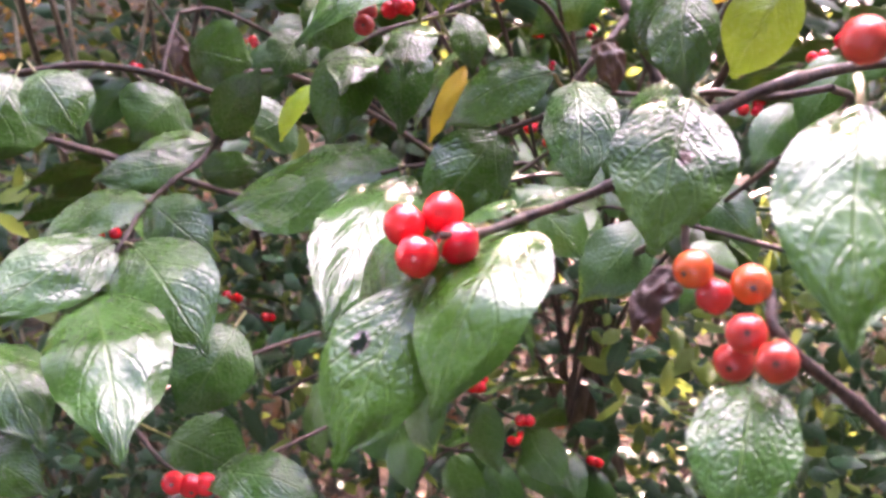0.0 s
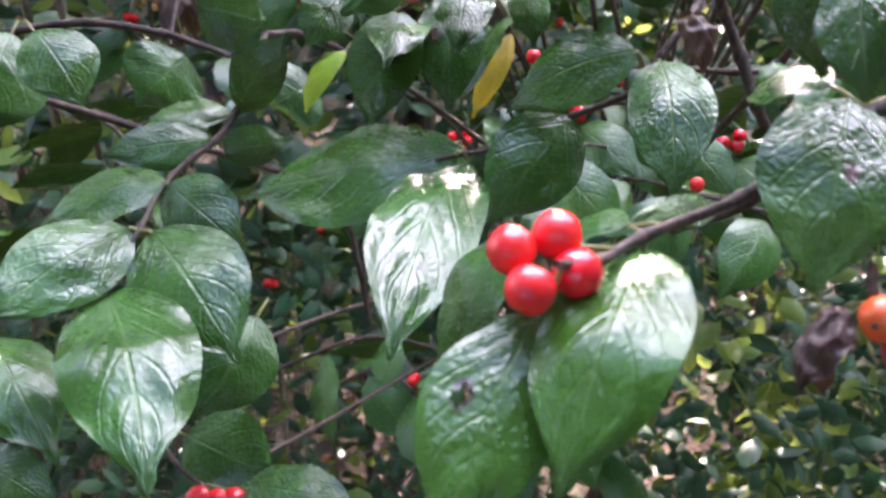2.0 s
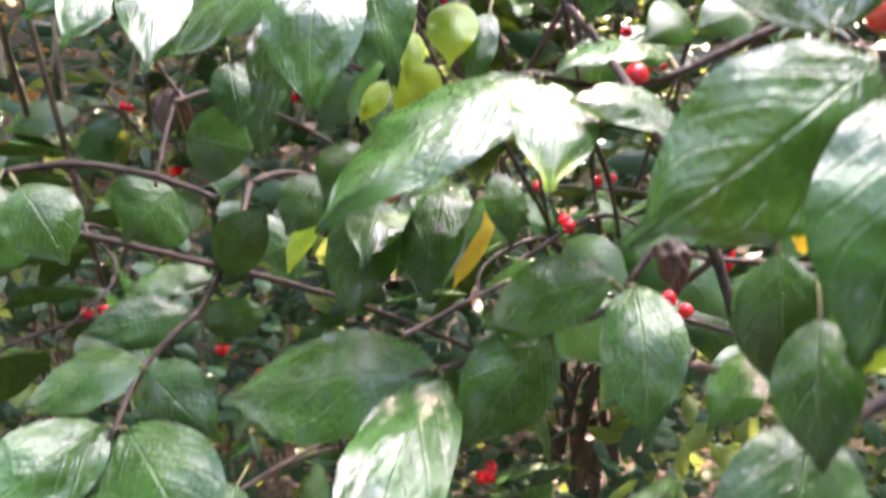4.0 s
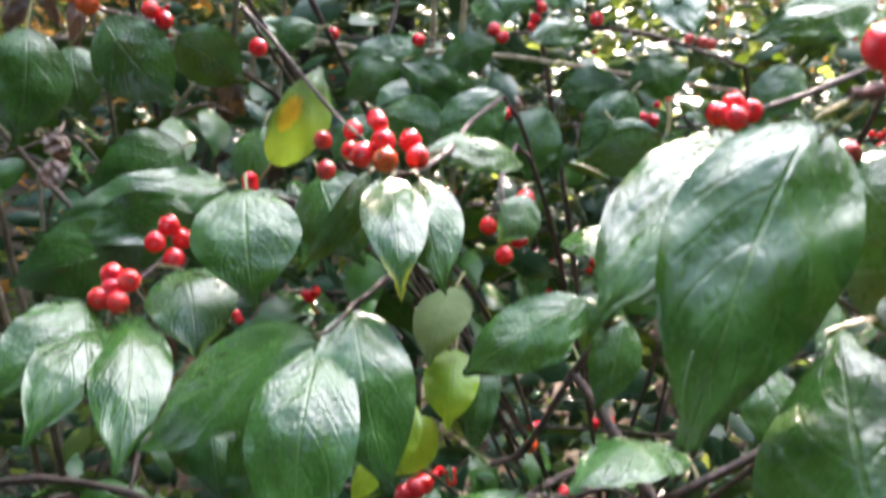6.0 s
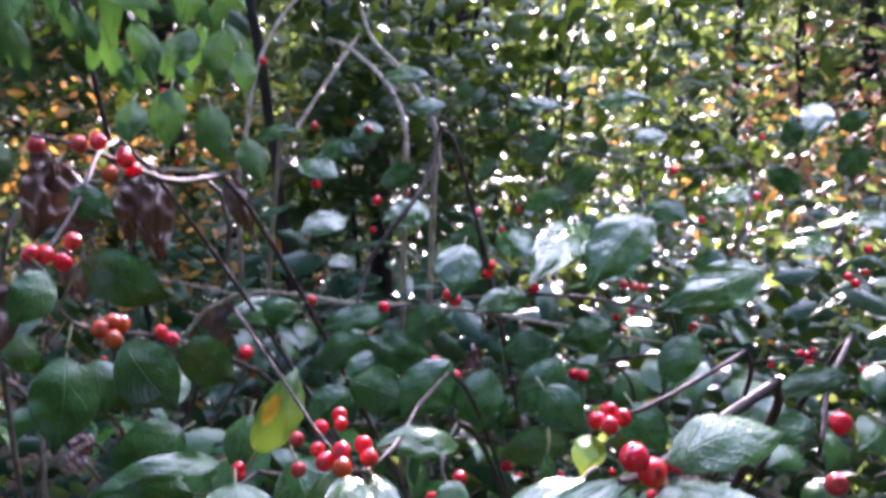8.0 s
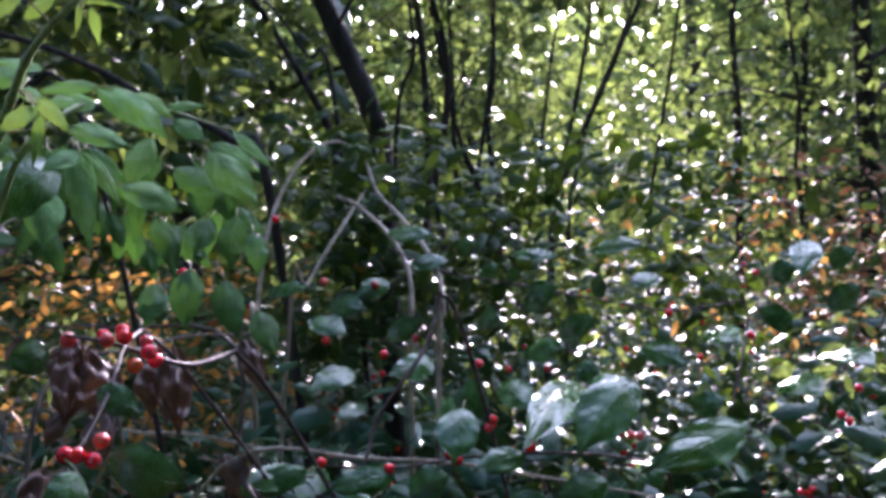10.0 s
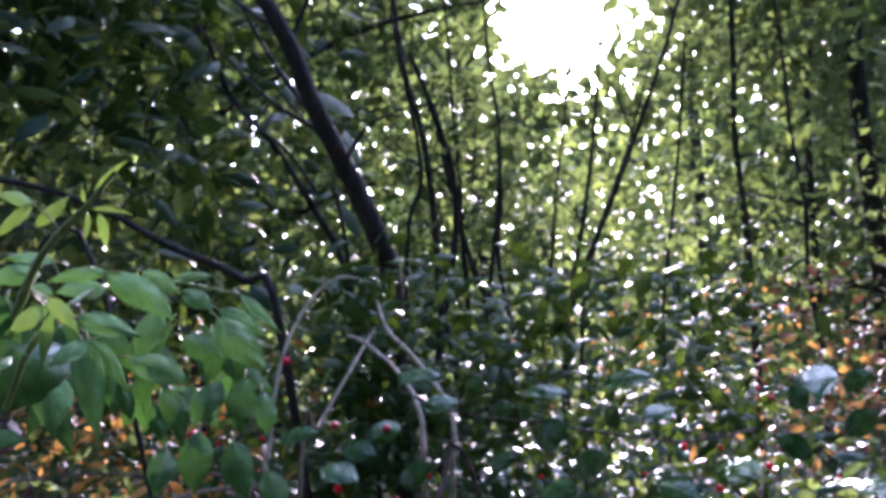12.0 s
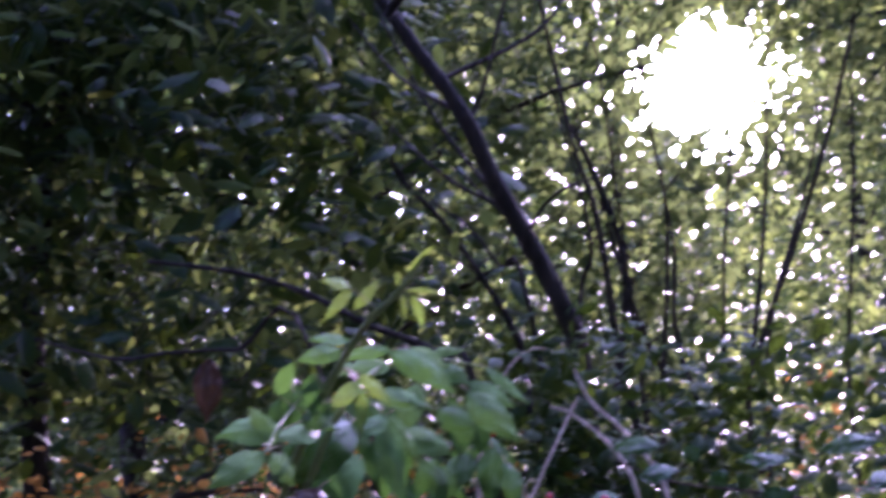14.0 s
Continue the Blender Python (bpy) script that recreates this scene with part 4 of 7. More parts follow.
twig_l2 = branch([(0.0634, 0.3634, 1.1402), (0.0708, 0.3659, 1.1453), (0.0860, 0.3747, 1.1472), (0.1109, 0.3991, 1.1500), (0.1433, 0.4309, 1.1550)], 0.0005, 0.0011, ROOT)
berry(twig_l2, (0.0653, 0.3633, 1.1458), 0.0068)
berry(twig_l2, (0.0704, 0.3667, 1.1482), 0.0068)
berry(twig_l2, (0.0688, 0.3580, 1.1457), 0.0068)
berry(twig_l2, (0.0745, 0.3631, 1.1468), 0.0068)
berry(twig_l2, (0.0679, 0.2843, 1.1524), 0.0050, 'dull')
berry(twig_l2, (0.0667, 0.2836, 1.1490), 0.0050)
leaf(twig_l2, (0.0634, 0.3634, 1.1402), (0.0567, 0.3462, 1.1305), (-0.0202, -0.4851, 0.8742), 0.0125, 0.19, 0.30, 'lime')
leaf(twig_l2, (0.0580, 0.3784, 1.1322), (0.0321, 0.3816, 1.1268), (-0.1705, -0.9522, 0.2533), 0.0150, 0.19, 0.30)
twig_m = branch([(0.0521, 0.2112, 1.0949), (0.0537, 0.2092, 1.0970), (0.0582, 0.2093, 1.0964), (0.0699, 0.2146, 1.0941)], 0.0010, 0.0015, ROOT)
leaf(twig_m, (0.0519, 0.2061, 1.1009), (0.0581, 0.2544, 1.1275), (-0.4383, -0.3894, 0.8101), 0.0337, 0.08, 0.30)
leaf(twig_m, (0.0518, 0.1886, 1.1010), (0.0139, 0.1702, 1.0783), (-0.0286, -0.7526, 0.6578), 0.0269, 0.12, 0.30)
leaf(twig_m, (0.0528, 0.1755, 1.0997), (0.0389, 0.1494, 1.0734), (-0.1562, -0.6597, 0.7351), 0.0235, 0.19, 0.30)
leaf(twig_m, (0.0505, 0.1849, 1.0916), (0.0567, 0.1888, 1.0934), (0.1833, -0.6370, 0.7487), 0.0062, 0.19, 0.30, 'limetip')
leaf(twig_m, (0.0505, 0.2803, 1.1104), (0.0590, 0.2602, 1.0922), (0.2134, -0.6046, 0.7674), 0.0160, 0.19, 0.30)
leaf(twig_m, (0.0684, 0.2792, 1.1292), (0.0892, 0.2819, 1.1311), (0.0779, -0.9009, 0.4270), 0.0256, 0.19, 0.30)
leaf(twig_m, (0.0629, 0.3101, 1.1146), (0.0789, 0.3053, 1.1172), (-0.3168, -0.9087, 0.2718), 0.0175, 0.19, 0.30)
berry(twig_m, (0.0616, 0.3292, 1.1043), 0.0070)
berry(twig_m, (0.0809, 0.2566, 1.1064), 0.0070)
berry(twig_m, (0.0804, 0.2517, 1.0934), 0.0070, 'dull')
twig_n = branch([(0.0169, 0.3885, 1.0956), (0.0138, 0.4007, 1.1017), (0.0111, 0.4234, 1.1098), (0.0189, 0.4547, 1.1161)], 0.0005, 0.0010, ROOT)
berry(twig_n, (0.0138, 0.3959, 1.1032), 0.0062)
berry(twig_n, (0.0152, 0.3927, 1.0991), 0.0062)
berry(twig_n, (0.0177, 0.4023, 1.1094), 0.0062)
berry(twig_n, (0.0066, 0.4104, 1.0975), 0.0062)
berry(twig_n, (0.0113, 0.3981, 1.0913), 0.0062)
leaf(twig_n, (0.0174, 0.3830, 1.1151), (0.0068, 0.3707, 1.1040), (0.1933, -0.7439, 0.6397), 0.0132, 0.19, 0.30, 'limetip')
leaf(twig_n, (0.0420, 0.3236, 1.1479), (0.0347, 0.3120, 1.1122), (0.3944, -0.8944, 0.2110), 0.0100, 0.19, 0.30)
twig_p = branch([(-0.1429, 0.4108, 1.1777), (-0.1378, 0.4171, 1.1701), (-0.1283, 0.4302, 1.1644), (-0.1127, 0.4495, 1.1575), (-0.0976, 0.4819, 1.1431), (-0.0824, 0.5221, 1.1227)], 0.0006, 0.0012, ROOT)
berry(twig_p, (-0.1244, 0.4030, 1.1712), 0.0072, 'orange')
berry(twig_p, (-0.1209, 0.4077, 1.1730), 0.0072, 'orange')
berry(twig_p, (-0.1182, 0.4104, 1.1718), 0.0072, 'orange')
berry(twig_p, (-0.1193, 0.4029, 1.1674), 0.0072, 'orange')
berry(twig_p, (-0.1084, 0.4328, 1.1634), 0.0062)
berry(twig_p, (-0.1041, 0.4333, 1.1602), 0.0062)
leaf(twig_p, (-0.1311, 0.4063, 1.1989), (-0.1002, 0.4143, 1.1816), (0.3530, -0.9120, 0.2087), 0.0211, 0.19, 0.30)
leaf(twig_p, (-0.1392, 0.4052, 1.1593), (-0.1387, 0.3855, 1.1255), (0.3589, -0.8041, 0.4740), 0.0262, 0.18, 0.30)
leaf(twig_p, (-0.1221, 0.4263, 1.1609), (-0.0975, 0.4123, 1.1357), (0.0121, -0.8690, 0.4946), 0.0260, 0.16, 0.30)
leaf(twig_p, (-0.1044, 0.4508, 1.1525), (-0.0806, 0.4527, 1.1359), (0.2096, -0.9590, 0.1908), 0.0221, 0.20, 0.30)
leaf(twig_p, (-0.1483, 0.4064, 1.1614), (-0.1604, 0.3905, 1.1636), (0.7959, -0.5831, 0.1628), 0.0149, 0.19, 0.30)
leaf(twig_p, (-0.1388, 0.4403, 1.1496), (-0.1315, 0.4273, 1.1282), (0.2207, -0.7984, 0.5603), 0.0184, 0.19, 0.30)
twig_q = branch([(-0.1446, 0.3843, 1.2039), (-0.1397, 0.3972, 1.2057), (-0.1414, 0.4403, 1.2220), (-0.1470, 0.4810, 1.2375), (-0.1494, 0.5221, 1.2428)], 0.0006, 0.0012, ROOT)
berry(twig_q, (-0.1426, 0.3850, 1.2037), 0.0070)
berry(twig_q, (-0.1382, 0.3867, 1.2031), 0.0070)
berry(twig_q, (-0.1332, 0.3904, 1.2000), 0.0070)
berry(twig_q, (-0.1309, 0.3952, 1.2070), 0.0070, 'dull')
berry(twig_q, (-0.1687, 0.5159, 1.2404), 0.0075)
berry(twig_q, (-0.1596, 0.5189, 1.2426), 0.0075)
berry(twig_q, (-0.1477, 0.5226, 1.2358), 0.0075, 'dull')
leaf(twig_q, (-0.1344, 0.3768, 1.1980), (-0.1419, 0.3603, 1.1814), (0.5229, -0.7109, 0.4703), 0.0166, 0.19, 0.30)
leaf(twig_q, (-0.1463, 0.4386, 1.2232), (-0.1246, 0.4345, 1.2102), (0.0600, -0.9180, 0.3919), 0.0146, 0.19, 0.30)
leaf(twig_q, (-0.0899, 0.4540, 1.0984), (-0.1483, 0.4075, 1.0880), (0.3910, -0.6401, 0.6613), 0.0274, 0.19, 0.30)
leaf(twig_q, (-0.1086, 0.4656, 1.1095), (-0.1394, 0.4396, 1.0950), (0.4862, -0.7871, 0.3796), 0.0293, 0.19, 0.30)
twig_r = branch([(-0.0632, 0.6515, 1.1334), (-0.0200, 0.6339, 1.1345), (0.0240, 0.6442, 1.1379), (0.0531, 0.6325, 1.1418), (0.0741, 0.6205, 1.1456), (0.1148, 0.6432, 1.1385), (0.1836, 0.7061, 1.1162)], 0.0007, 0.0014, ROOT)
berry(twig_r, (0.0740, 0.6211, 1.1497), 0.0075)
berry(twig_r, (0.0215, 0.6447, 1.1407), 0.0075)
berry(twig_r, (0.0265, 0.6438, 1.1366), 0.0075)
berry(twig_r, (-0.0200, 0.6339, 1.1345), 0.0075)
berry(twig_r, (-0.0685, 0.6612, 1.1339), 0.0075)
leaf(twig_r, (0.0707, 0.6208, 1.1449), (0.0337, 0.6044, 1.1378), (0.2146, -0.7508, 0.6247), 0.0187, 0.12, 0.25)
leaf(twig_r, (0.0545, 0.7358, 1.1555), (0.0256, 0.7320, 1.1678), (0.2859, -0.8708, 0.4001), 0.0367, 0.12, 0.25)
leaf(twig_r, (0.1163, 0.6692, 1.1824), (0.0638, 0.5598, 1.1611), (0.3607, -0.3424, 0.8676), 0.0295, 0.12, 0.25)
leaf(twig_r, (0.1322, 0.5693, 1.1995), (0.0916, 0.5299, 1.1645), (0.0584, -0.6960, 0.7157), 0.0339, 0.12, 0.25)
leaf(twig_r, (0.2110, 0.5983, 1.1666), (0.1306, 0.5486, 1.1481), (0.2564, -0.6724, 0.6944), 0.0301, 0.12, 0.25)
berry(twig_r, (0.0570, 0.7344, 1.1467), 0.0075)
berry(twig_r, (0.0538, 0.7338, 1.1402), 0.0075)
berry(twig_r, (0.1708, 0.7634, 1.1250), 0.0075, 'dull')
berry(twig_r, (0.1626, 0.7656, 1.1267), 0.0075, 'dull')
berry(twig_r, (0.1769, 0.7617, 1.1240), 0.0075, 'dull')
twig_s = branch([(0.0067, 0.5696, 1.1187), (0.0192, 0.5674, 1.1112), (0.0363, 0.5839, 1.0989), (0.0744, 0.6002, 1.0981), (0.1285, 0.6319, 1.0974)], 0.0006, 0.0012, ROOT)
berry(twig_s, (0.0117, 0.5687, 1.1157), 0.0070)
berry(twig_s, (0.0186, 0.5676, 1.1121), 0.0070)
berry(twig_s, (0.0230, 0.5664, 1.1079), 0.0070)
berry(twig_s, (0.0932, 0.5781, 1.1051), 0.0070)
berry(twig_s, (0.0982, 0.5770, 1.1047), 0.0070)
leaf(twig_s, (0.0098, 0.5684, 1.1141), (-0.0309, 0.5684, 1.1312), (0.2023, -0.8540, 0.4794), 0.0251, 0.12, 0.25)
leaf(twig_s, (0.0255, 0.5659, 1.1067), (-0.0121, 0.5539, 1.0934), (0.0787, -0.8425, 0.5330), 0.0277, 0.12, 0.25)
leaf(twig_s, (0.0324, 0.5744, 1.1013), (0.0497, 0.5548, 1.0769), (-0.1497, -0.8204, 0.5519), 0.0249, 0.12, 0.25)
leaf(twig_s, (0.0969, 0.5771, 1.1040), (0.0690, 0.5608, 1.0817), (-0.0005, -0.8084, 0.5886), 0.0285, 0.12, 0.25)
leaf(twig_s, (0.0860, 0.5896, 1.1042), (0.1127, 0.5755, 1.0940), (-0.2512, -0.8324, 0.4940), 0.0227, 0.12, 0.25)
leaf(twig_s, (-0.0059, 0.5919, 1.1268), (0.0201, 0.5968, 1.1391), (-0.0822, -0.8530, 0.5154), 0.0230, 0.12, 0.25)
leaf(twig_s, (-0.0358, 0.5465, 1.1116), (-0.0000, 0.5339, 1.1022), (-0.1437, -0.8220, 0.5511), 0.0266, 0.12, 0.25)
leaf(twig_s, (-0.0282, 0.5817, 1.1289), (-0.0562, 0.5723, 1.1110), (0.0209, -0.8986, 0.4382), 0.0221, 0.12, 0.25)
leaf(twig_s, (0.0525, 0.5863, 1.1150), (0.0879, 0.5855, 1.1217), (-0.1165, -0.8471, 0.5186), 0.0262, 0.12, 0.25)
leaf(twig_s, (0.1243, 0.6180, 1.1254), (0.0883, 0.6094, 1.1162), (0.0622, -0.8376, 0.5428), 0.0240, 0.12, 0.25)
leaf(twig_s, (0.0188, 0.5469, 1.1218), (-0.0076, 0.5248, 1.0958), (0.1147, -0.8122, 0.5719), 0.0279, 0.12, 0.25)
leaf(twig_s, (0.0411, 0.5636, 1.1125), (0.0334, 0.5400, 1.0804), (-0.0381, -0.8015, 0.5968), 0.0276, 0.12, 0.25)
leaf(twig_s, (-0.0194, 0.5683, 1.1228), (-0.0337, 0.5464, 1.0987), (0.1612, -0.7755, 0.6104), 0.0247, 0.12, 0.25)
leaf(twig_s, (0.0789, 0.5402, 1.1242), (0.0541, 0.5232, 1.0976), (-0.0369, -0.8266, 0.5616), 0.0240, 0.12, 0.25)
leaf(twig_s, (-0.0707, 0.5990, 1.1432), (-0.1117, 0.5816, 1.1329), (0.2480, -0.8550, 0.4555), 0.0187, 0.12, 0.25)
leaf(twig_s, (0.0298, 0.6051, 1.1792), (0.0219, 0.5732, 1.1497), (0.0238, -0.6820, 0.7310), 0.0282, 0.12, 0.25)
leaf(twig_s, (0.0674, 0.5192, 1.1143), (0.0847, 0.5000, 1.0932), (-0.2361, -0.8064, 0.5422), 0.0216, 0.12, 0.25)
leaf(twig_s, (-0.0360, 0.5437, 1.1068), (-0.0578, 0.5266, 1.0892), (0.1950, -0.8130, 0.5486), 0.0226, 0.12, 0.25)
leaf(twig_s, (0.1073, 0.4893, 1.1142), (0.1204, 0.4705, 1.0946), (-0.3061, -0.7803, 0.5454), 0.0220, 0.12, 0.25)
leaf(twig_s, (0.1481, 0.5252, 1.1399), (0.1278, 0.5102, 1.1165), (-0.1265, -0.7808, 0.6118), 0.0212, 0.12, 0.25)
twig_t = branch([(-0.0441, 0.6284, 1.1122), (-0.0348, 0.6551, 1.1431), (-0.0281, 0.6683, 1.1632), (-0.0064, 0.6816, 1.1915), (0.0087, 0.7027, 1.2127), (0.0185, 0.7229, 1.2466)], 0.0012, 0.0018, ROOT)
leaf(twig_t, (-0.0165, 0.6337, 1.1325), (-0.0604, 0.6190, 1.1243), (0.1518, -0.7870, 0.5979), 0.0209, 0.12, 0.25)
leaf(twig_t, (-0.0726, 0.6102, 1.1365), (-0.1087, 0.5738, 1.1396), (0.5963, -0.5411, 0.5930), 0.0199, 0.12, 0.25)
twig_u = branch([(0.1355, 0.3368, 1.1409), (0.1374, 0.3382, 1.1480), (0.1480, 0.3592, 1.1595), (0.1722, 0.3951, 1.1700)], 0.0006, 0.0012, ROOT)
berry(twig_u, (0.1408, 0.3326, 1.1542), 0.0076)
berry(twig_u, (0.1245, 0.2975, 1.1467), 0.0070, 'dull')
leaf(twig_u, (0.1318, 0.3306, 1.1522), (0.1063, 0.3447, 1.1515), (-0.3905, -0.6739, 0.6271), 0.0136, 0.12, 0.25)
leaf(twig_u, (0.1543, 0.3571, 1.1639), (0.1252, 0.3606, 1.1549), (-0.2748, -0.7553, 0.5949), 0.0105, 0.12, 0.25)
twig_v = branch([(-0.0274, 0.9258, 1.2790), (0.0271, 0.9455, 1.2539), (0.1020, 0.9705, 1.2383), (0.1771, 1.0102, 1.2209), (0.2787, 1.0593, 1.2008), (0.3791, 1.1145, 1.2053)], 0.0009, 0.0016, ROOT)
leaf(twig_v, (0.1908, 1.0614, 1.2693), (0.2422, 1.0168, 1.2747), (-0.5071, -0.5001, 0.7019), 0.0259, 0.12, 0.25)
leaf(twig_v, (0.0982, 0.9925, 1.2688), (0.1425, 0.9554, 1.2644), (-0.3798, -0.5412, 0.7502), 0.0199, 0.12, 0.25)
leaf(twig_v, (-0.0280, 0.9261, 1.2933), (0.0200, 0.8951, 1.2893), (-0.3243, -0.5966, 0.7341), 0.0224, 0.12, 0.25)
leaf(twig_v, (-0.0071, 0.9259, 1.2628), (0.0313, 0.9172, 1.2658), (-0.2110, -0.6906, 0.6918), 0.0222, 0.12, 0.25)
leaf(twig_v, (0.0631, 0.9737, 1.2442), (0.0823, 0.9678, 1.2590), (-0.4307, -0.8782, 0.2079), 0.0196, 0.12, 0.25)
leaf(twig_v, (0.1022, 0.9708, 1.2440), (0.0881, 0.9687, 1.2548), (0.3008, -0.9307, 0.2079), 0.0172, 0.12, 0.25)
leaf(twig_v, (0.1056, 0.9686, 1.2182), (0.1376, 0.9362, 1.2376), (-0.7536, -0.6292, 0.1903), 0.0316, 0.12, 0.25)
leaf(twig_v, (0.1391, 0.9618, 1.1891), (0.1747, 0.9271, 1.2049), (-0.7309, -0.6068, 0.3123), 0.0282, 0.12, 0.25)
leaf(twig_v, (-0.0304, 0.8996, 1.1957), (0.0044, 0.8834, 1.2137), (-0.5170, -0.8133, 0.2669), 0.0243, 0.12, 0.25)
leaf(twig_v, (-0.0845, 0.9192, 1.2297), (-0.0483, 0.8920, 1.2212), (-0.4004, -0.7139, 0.5745), 0.0235, 0.12, 0.25)
leaf(twig_v, (-0.1510, 0.9615, 1.2372), (-0.1059, 0.9376, 1.2424), (-0.3944, -0.5920, 0.7029), 0.0211, 0.12, 0.25)
leaf(twig_v, (0.0575, 0.9205, 1.2050), (0.0775, 0.8931, 1.2121), (-0.7998, -0.4979, 0.3353), 0.0232, 0.12, 0.25)
leaf(twig_v, (0.0965, 0.8841, 1.1786), (0.1338, 0.8500, 1.1864), (-0.6166, -0.5451, 0.5680), 0.0254, 0.12, 0.25)
leaf(twig_v, (0.1490, 0.9054, 1.1592), (0.1714, 0.8961, 1.1579), (-0.3022, -0.7966, 0.5236), 0.0227, 0.12, 0.25)
leaf(twig_v, (0.4660, 1.1405, 1.2744), (0.4348, 1.0804, 1.2309), (-0.1214, -0.5402, 0.8328), 0.0371, 0.12, 0.25)
leaf(twig_v, (0.4865, 1.1311, 1.2455), (0.5146, 1.1105, 1.2627), (-0.6766, -0.6741, 0.2963), 0.0276, 0.12, 0.25)
leaf(twig_v, (0.4105, 1.1058, 1.2309), (0.4322, 1.0916, 1.2468), (-0.6488, -0.7207, 0.2440), 0.0304, 0.12, 0.25)
leaf(twig_v, (0.1627, 0.8525, 1.1627), (0.1729, 0.7856, 1.1234), (-0.2650, -0.5181, 0.8132), 0.0405, 0.12, 0.25)
leaf(twig_v, (0.2631, 0.9261, 1.1173), (0.2929, 0.9111, 1.1256), (-0.4974, -0.7314, 0.4665), 0.0252, 0.12, 0.25)
leaf(twig_v, (0.0206, 0.8127, 1.1505), (0.0464, 0.7675, 1.1348), (-0.4107, -0.4993, 0.7629), 0.0331, 0.12, 0.25)
leaf(twig_v, (0.0395, 0.9561, 1.2756), (0.0567, 0.9513, 1.2833), (-0.3869, -0.8629, 0.3252), 0.0193, 0.12, 0.25)
leaf(twig_v, (0.2645, 1.0452, 1.2397), (0.2220, 1.0232, 1.2288), (0.1232, -0.6220, 0.7733), 0.0240, 0.12, 0.25)
leaf(twig_v, (0.3066, 1.0287, 1.1781), (0.3248, 0.9547, 1.1736), (-0.4256, -0.1579, 0.8910), 0.0368, 0.12, 0.25)
leaf(twig_v, (0.2206, 0.9457, 1.1737), (0.2535, 0.9037, 1.1614), (-0.5124, -0.5866, 0.6271), 0.0282, 0.12, 0.25)
leaf(twig_v, (-0.0289, 0.9343, 1.2456), (-0.0611, 0.9128, 1.2316), (0.2849, -0.7838, 0.5519), 0.0218, 0.12, 0.25)
leaf(twig_v, (-0.1016, 0.8856, 1.2148), (-0.0632, 0.8578, 1.2007), (-0.1379, -0.5937, 0.7928), 0.0254, 0.12, 0.25)
leaf(twig_v, (0.4117, 1.0471, 1.1781), (0.3712, 1.0529, 1.2037), (0.0604, -0.9491, 0.3092), 0.0289, 0.12, 0.25)
leaf(twig_v, (0.4649, 1.0823, 1.1980), (0.4952, 1.0606, 1.2235), (-0.6871, -0.6890, 0.2306), 0.0304, 0.12, 0.25)
leaf(twig_v, (0.3616, 0.9515, 1.1338), (0.3754, 0.8762, 1.1346), (-0.4521, -0.0732, 0.8889), 0.0380, 0.12, 0.25)
leaf(twig_v, (0.0123, 0.8479, 1.1793), (-0.0270, 0.8150, 1.1707), (0.4298, -0.6705, 0.6047), 0.0268, 0.12, 0.25)
leaf(twig_v, (0.4330, 0.9822, 1.1608), (0.4376, 0.9084, 1.1534), (-0.3656, -0.1156, 0.9236), 0.0359, 0.12, 0.25)
leaf(twig_v, (-0.0596, 0.8640, 1.1696), (-0.0965, 0.8266, 1.1569), (0.2519, -0.5242, 0.8135), 0.0282, 0.12, 0.25)
leaf(twig_v, (0.0715, 0.8424, 1.1579), (0.0954, 0.7955, 1.1409), (-0.4267, -0.4926, 0.7585), 0.0294, 0.12, 0.25)
berry(twig_v, (0.2600, 0.9917, 1.2033), 0.0085)
berry(twig_v, (-0.0844, 0.8655, 1.1974), 0.0085)
berry(twig_v, (0.3536, 1.0140, 1.1760), 0.0085)
berry(twig_v, (0.3924, 0.8811, 1.1138), 0.0085)
berry(twig_v, (0.3983, 0.8773, 1.1081), 0.0085)
berry(twig_v, (0.4116, 1.2119, 1.2440), 0.0085, 'dull')
berry(twig_v, (0.4252, 1.2069, 1.2337), 0.0085)
berry(twig_v, (-0.0322, 0.8677, 1.1833), 0.0085)
berry(twig_v, (0.0543, 0.8660, 1.1725), 0.0085)
berry(twig_v, (0.4086, 0.8790, 1.1385), 0.0085)
berry(twig_v, (0.0603, 0.8068, 1.1282), 0.0085)
berry(twig_v, (-0.0417, 0.9235, 1.2435), 0.0085, 'dull')
berry(twig_v, (-0.0963, 0.9695, 1.2459), 0.0085, 'dull')
berry(twig_v, (-0.1576, 1.0640, 1.3127), 0.0085)
twig_w = branch([(-0.1695, 0.4613, 1.2463), (-0.1551, 0.4764, 1.2408), (-0.1380, 0.4911, 1.2322), (-0.1242, 0.5246, 1.2218), (-0.1137, 0.5991, 1.2201)], 0.0010, 0.0016, ROOT)
berry(twig_w, (-0.1543, 0.4767, 1.2416), 0.0082, 'dull')
berry(twig_w, (-0.1463, 0.4795, 1.2429), 0.0082)
berry(twig_w, (-0.1347, 0.4818, 1.2344), 0.0082)
berry(twig_w, (-0.1344, 0.4916, 1.2290), 0.0082)
berry(twig_w, (-0.1413, 0.4789, 1.2279), 0.0082, 'orange')
berry(twig_w, (-0.1592, 0.6551, 1.2683), 0.0082)
berry(twig_w, (-0.1785, 0.4895, 1.2408), 0.0082, 'dull')
leaf(twig_w, (-0.1761, 0.4084, 1.2996), (-0.1881, 0.3913, 1.2815), (-0.0904, -0.6944, 0.7139), 0.0286, 0.19, 0.30, 'dry')
leaf(twig_w, (-0.1874, 0.4856, 1.2364), (-0.2030, 0.4675, 1.2314), (0.7241, -0.6697, 0.1649), 0.0187, 0.19, 0.30)
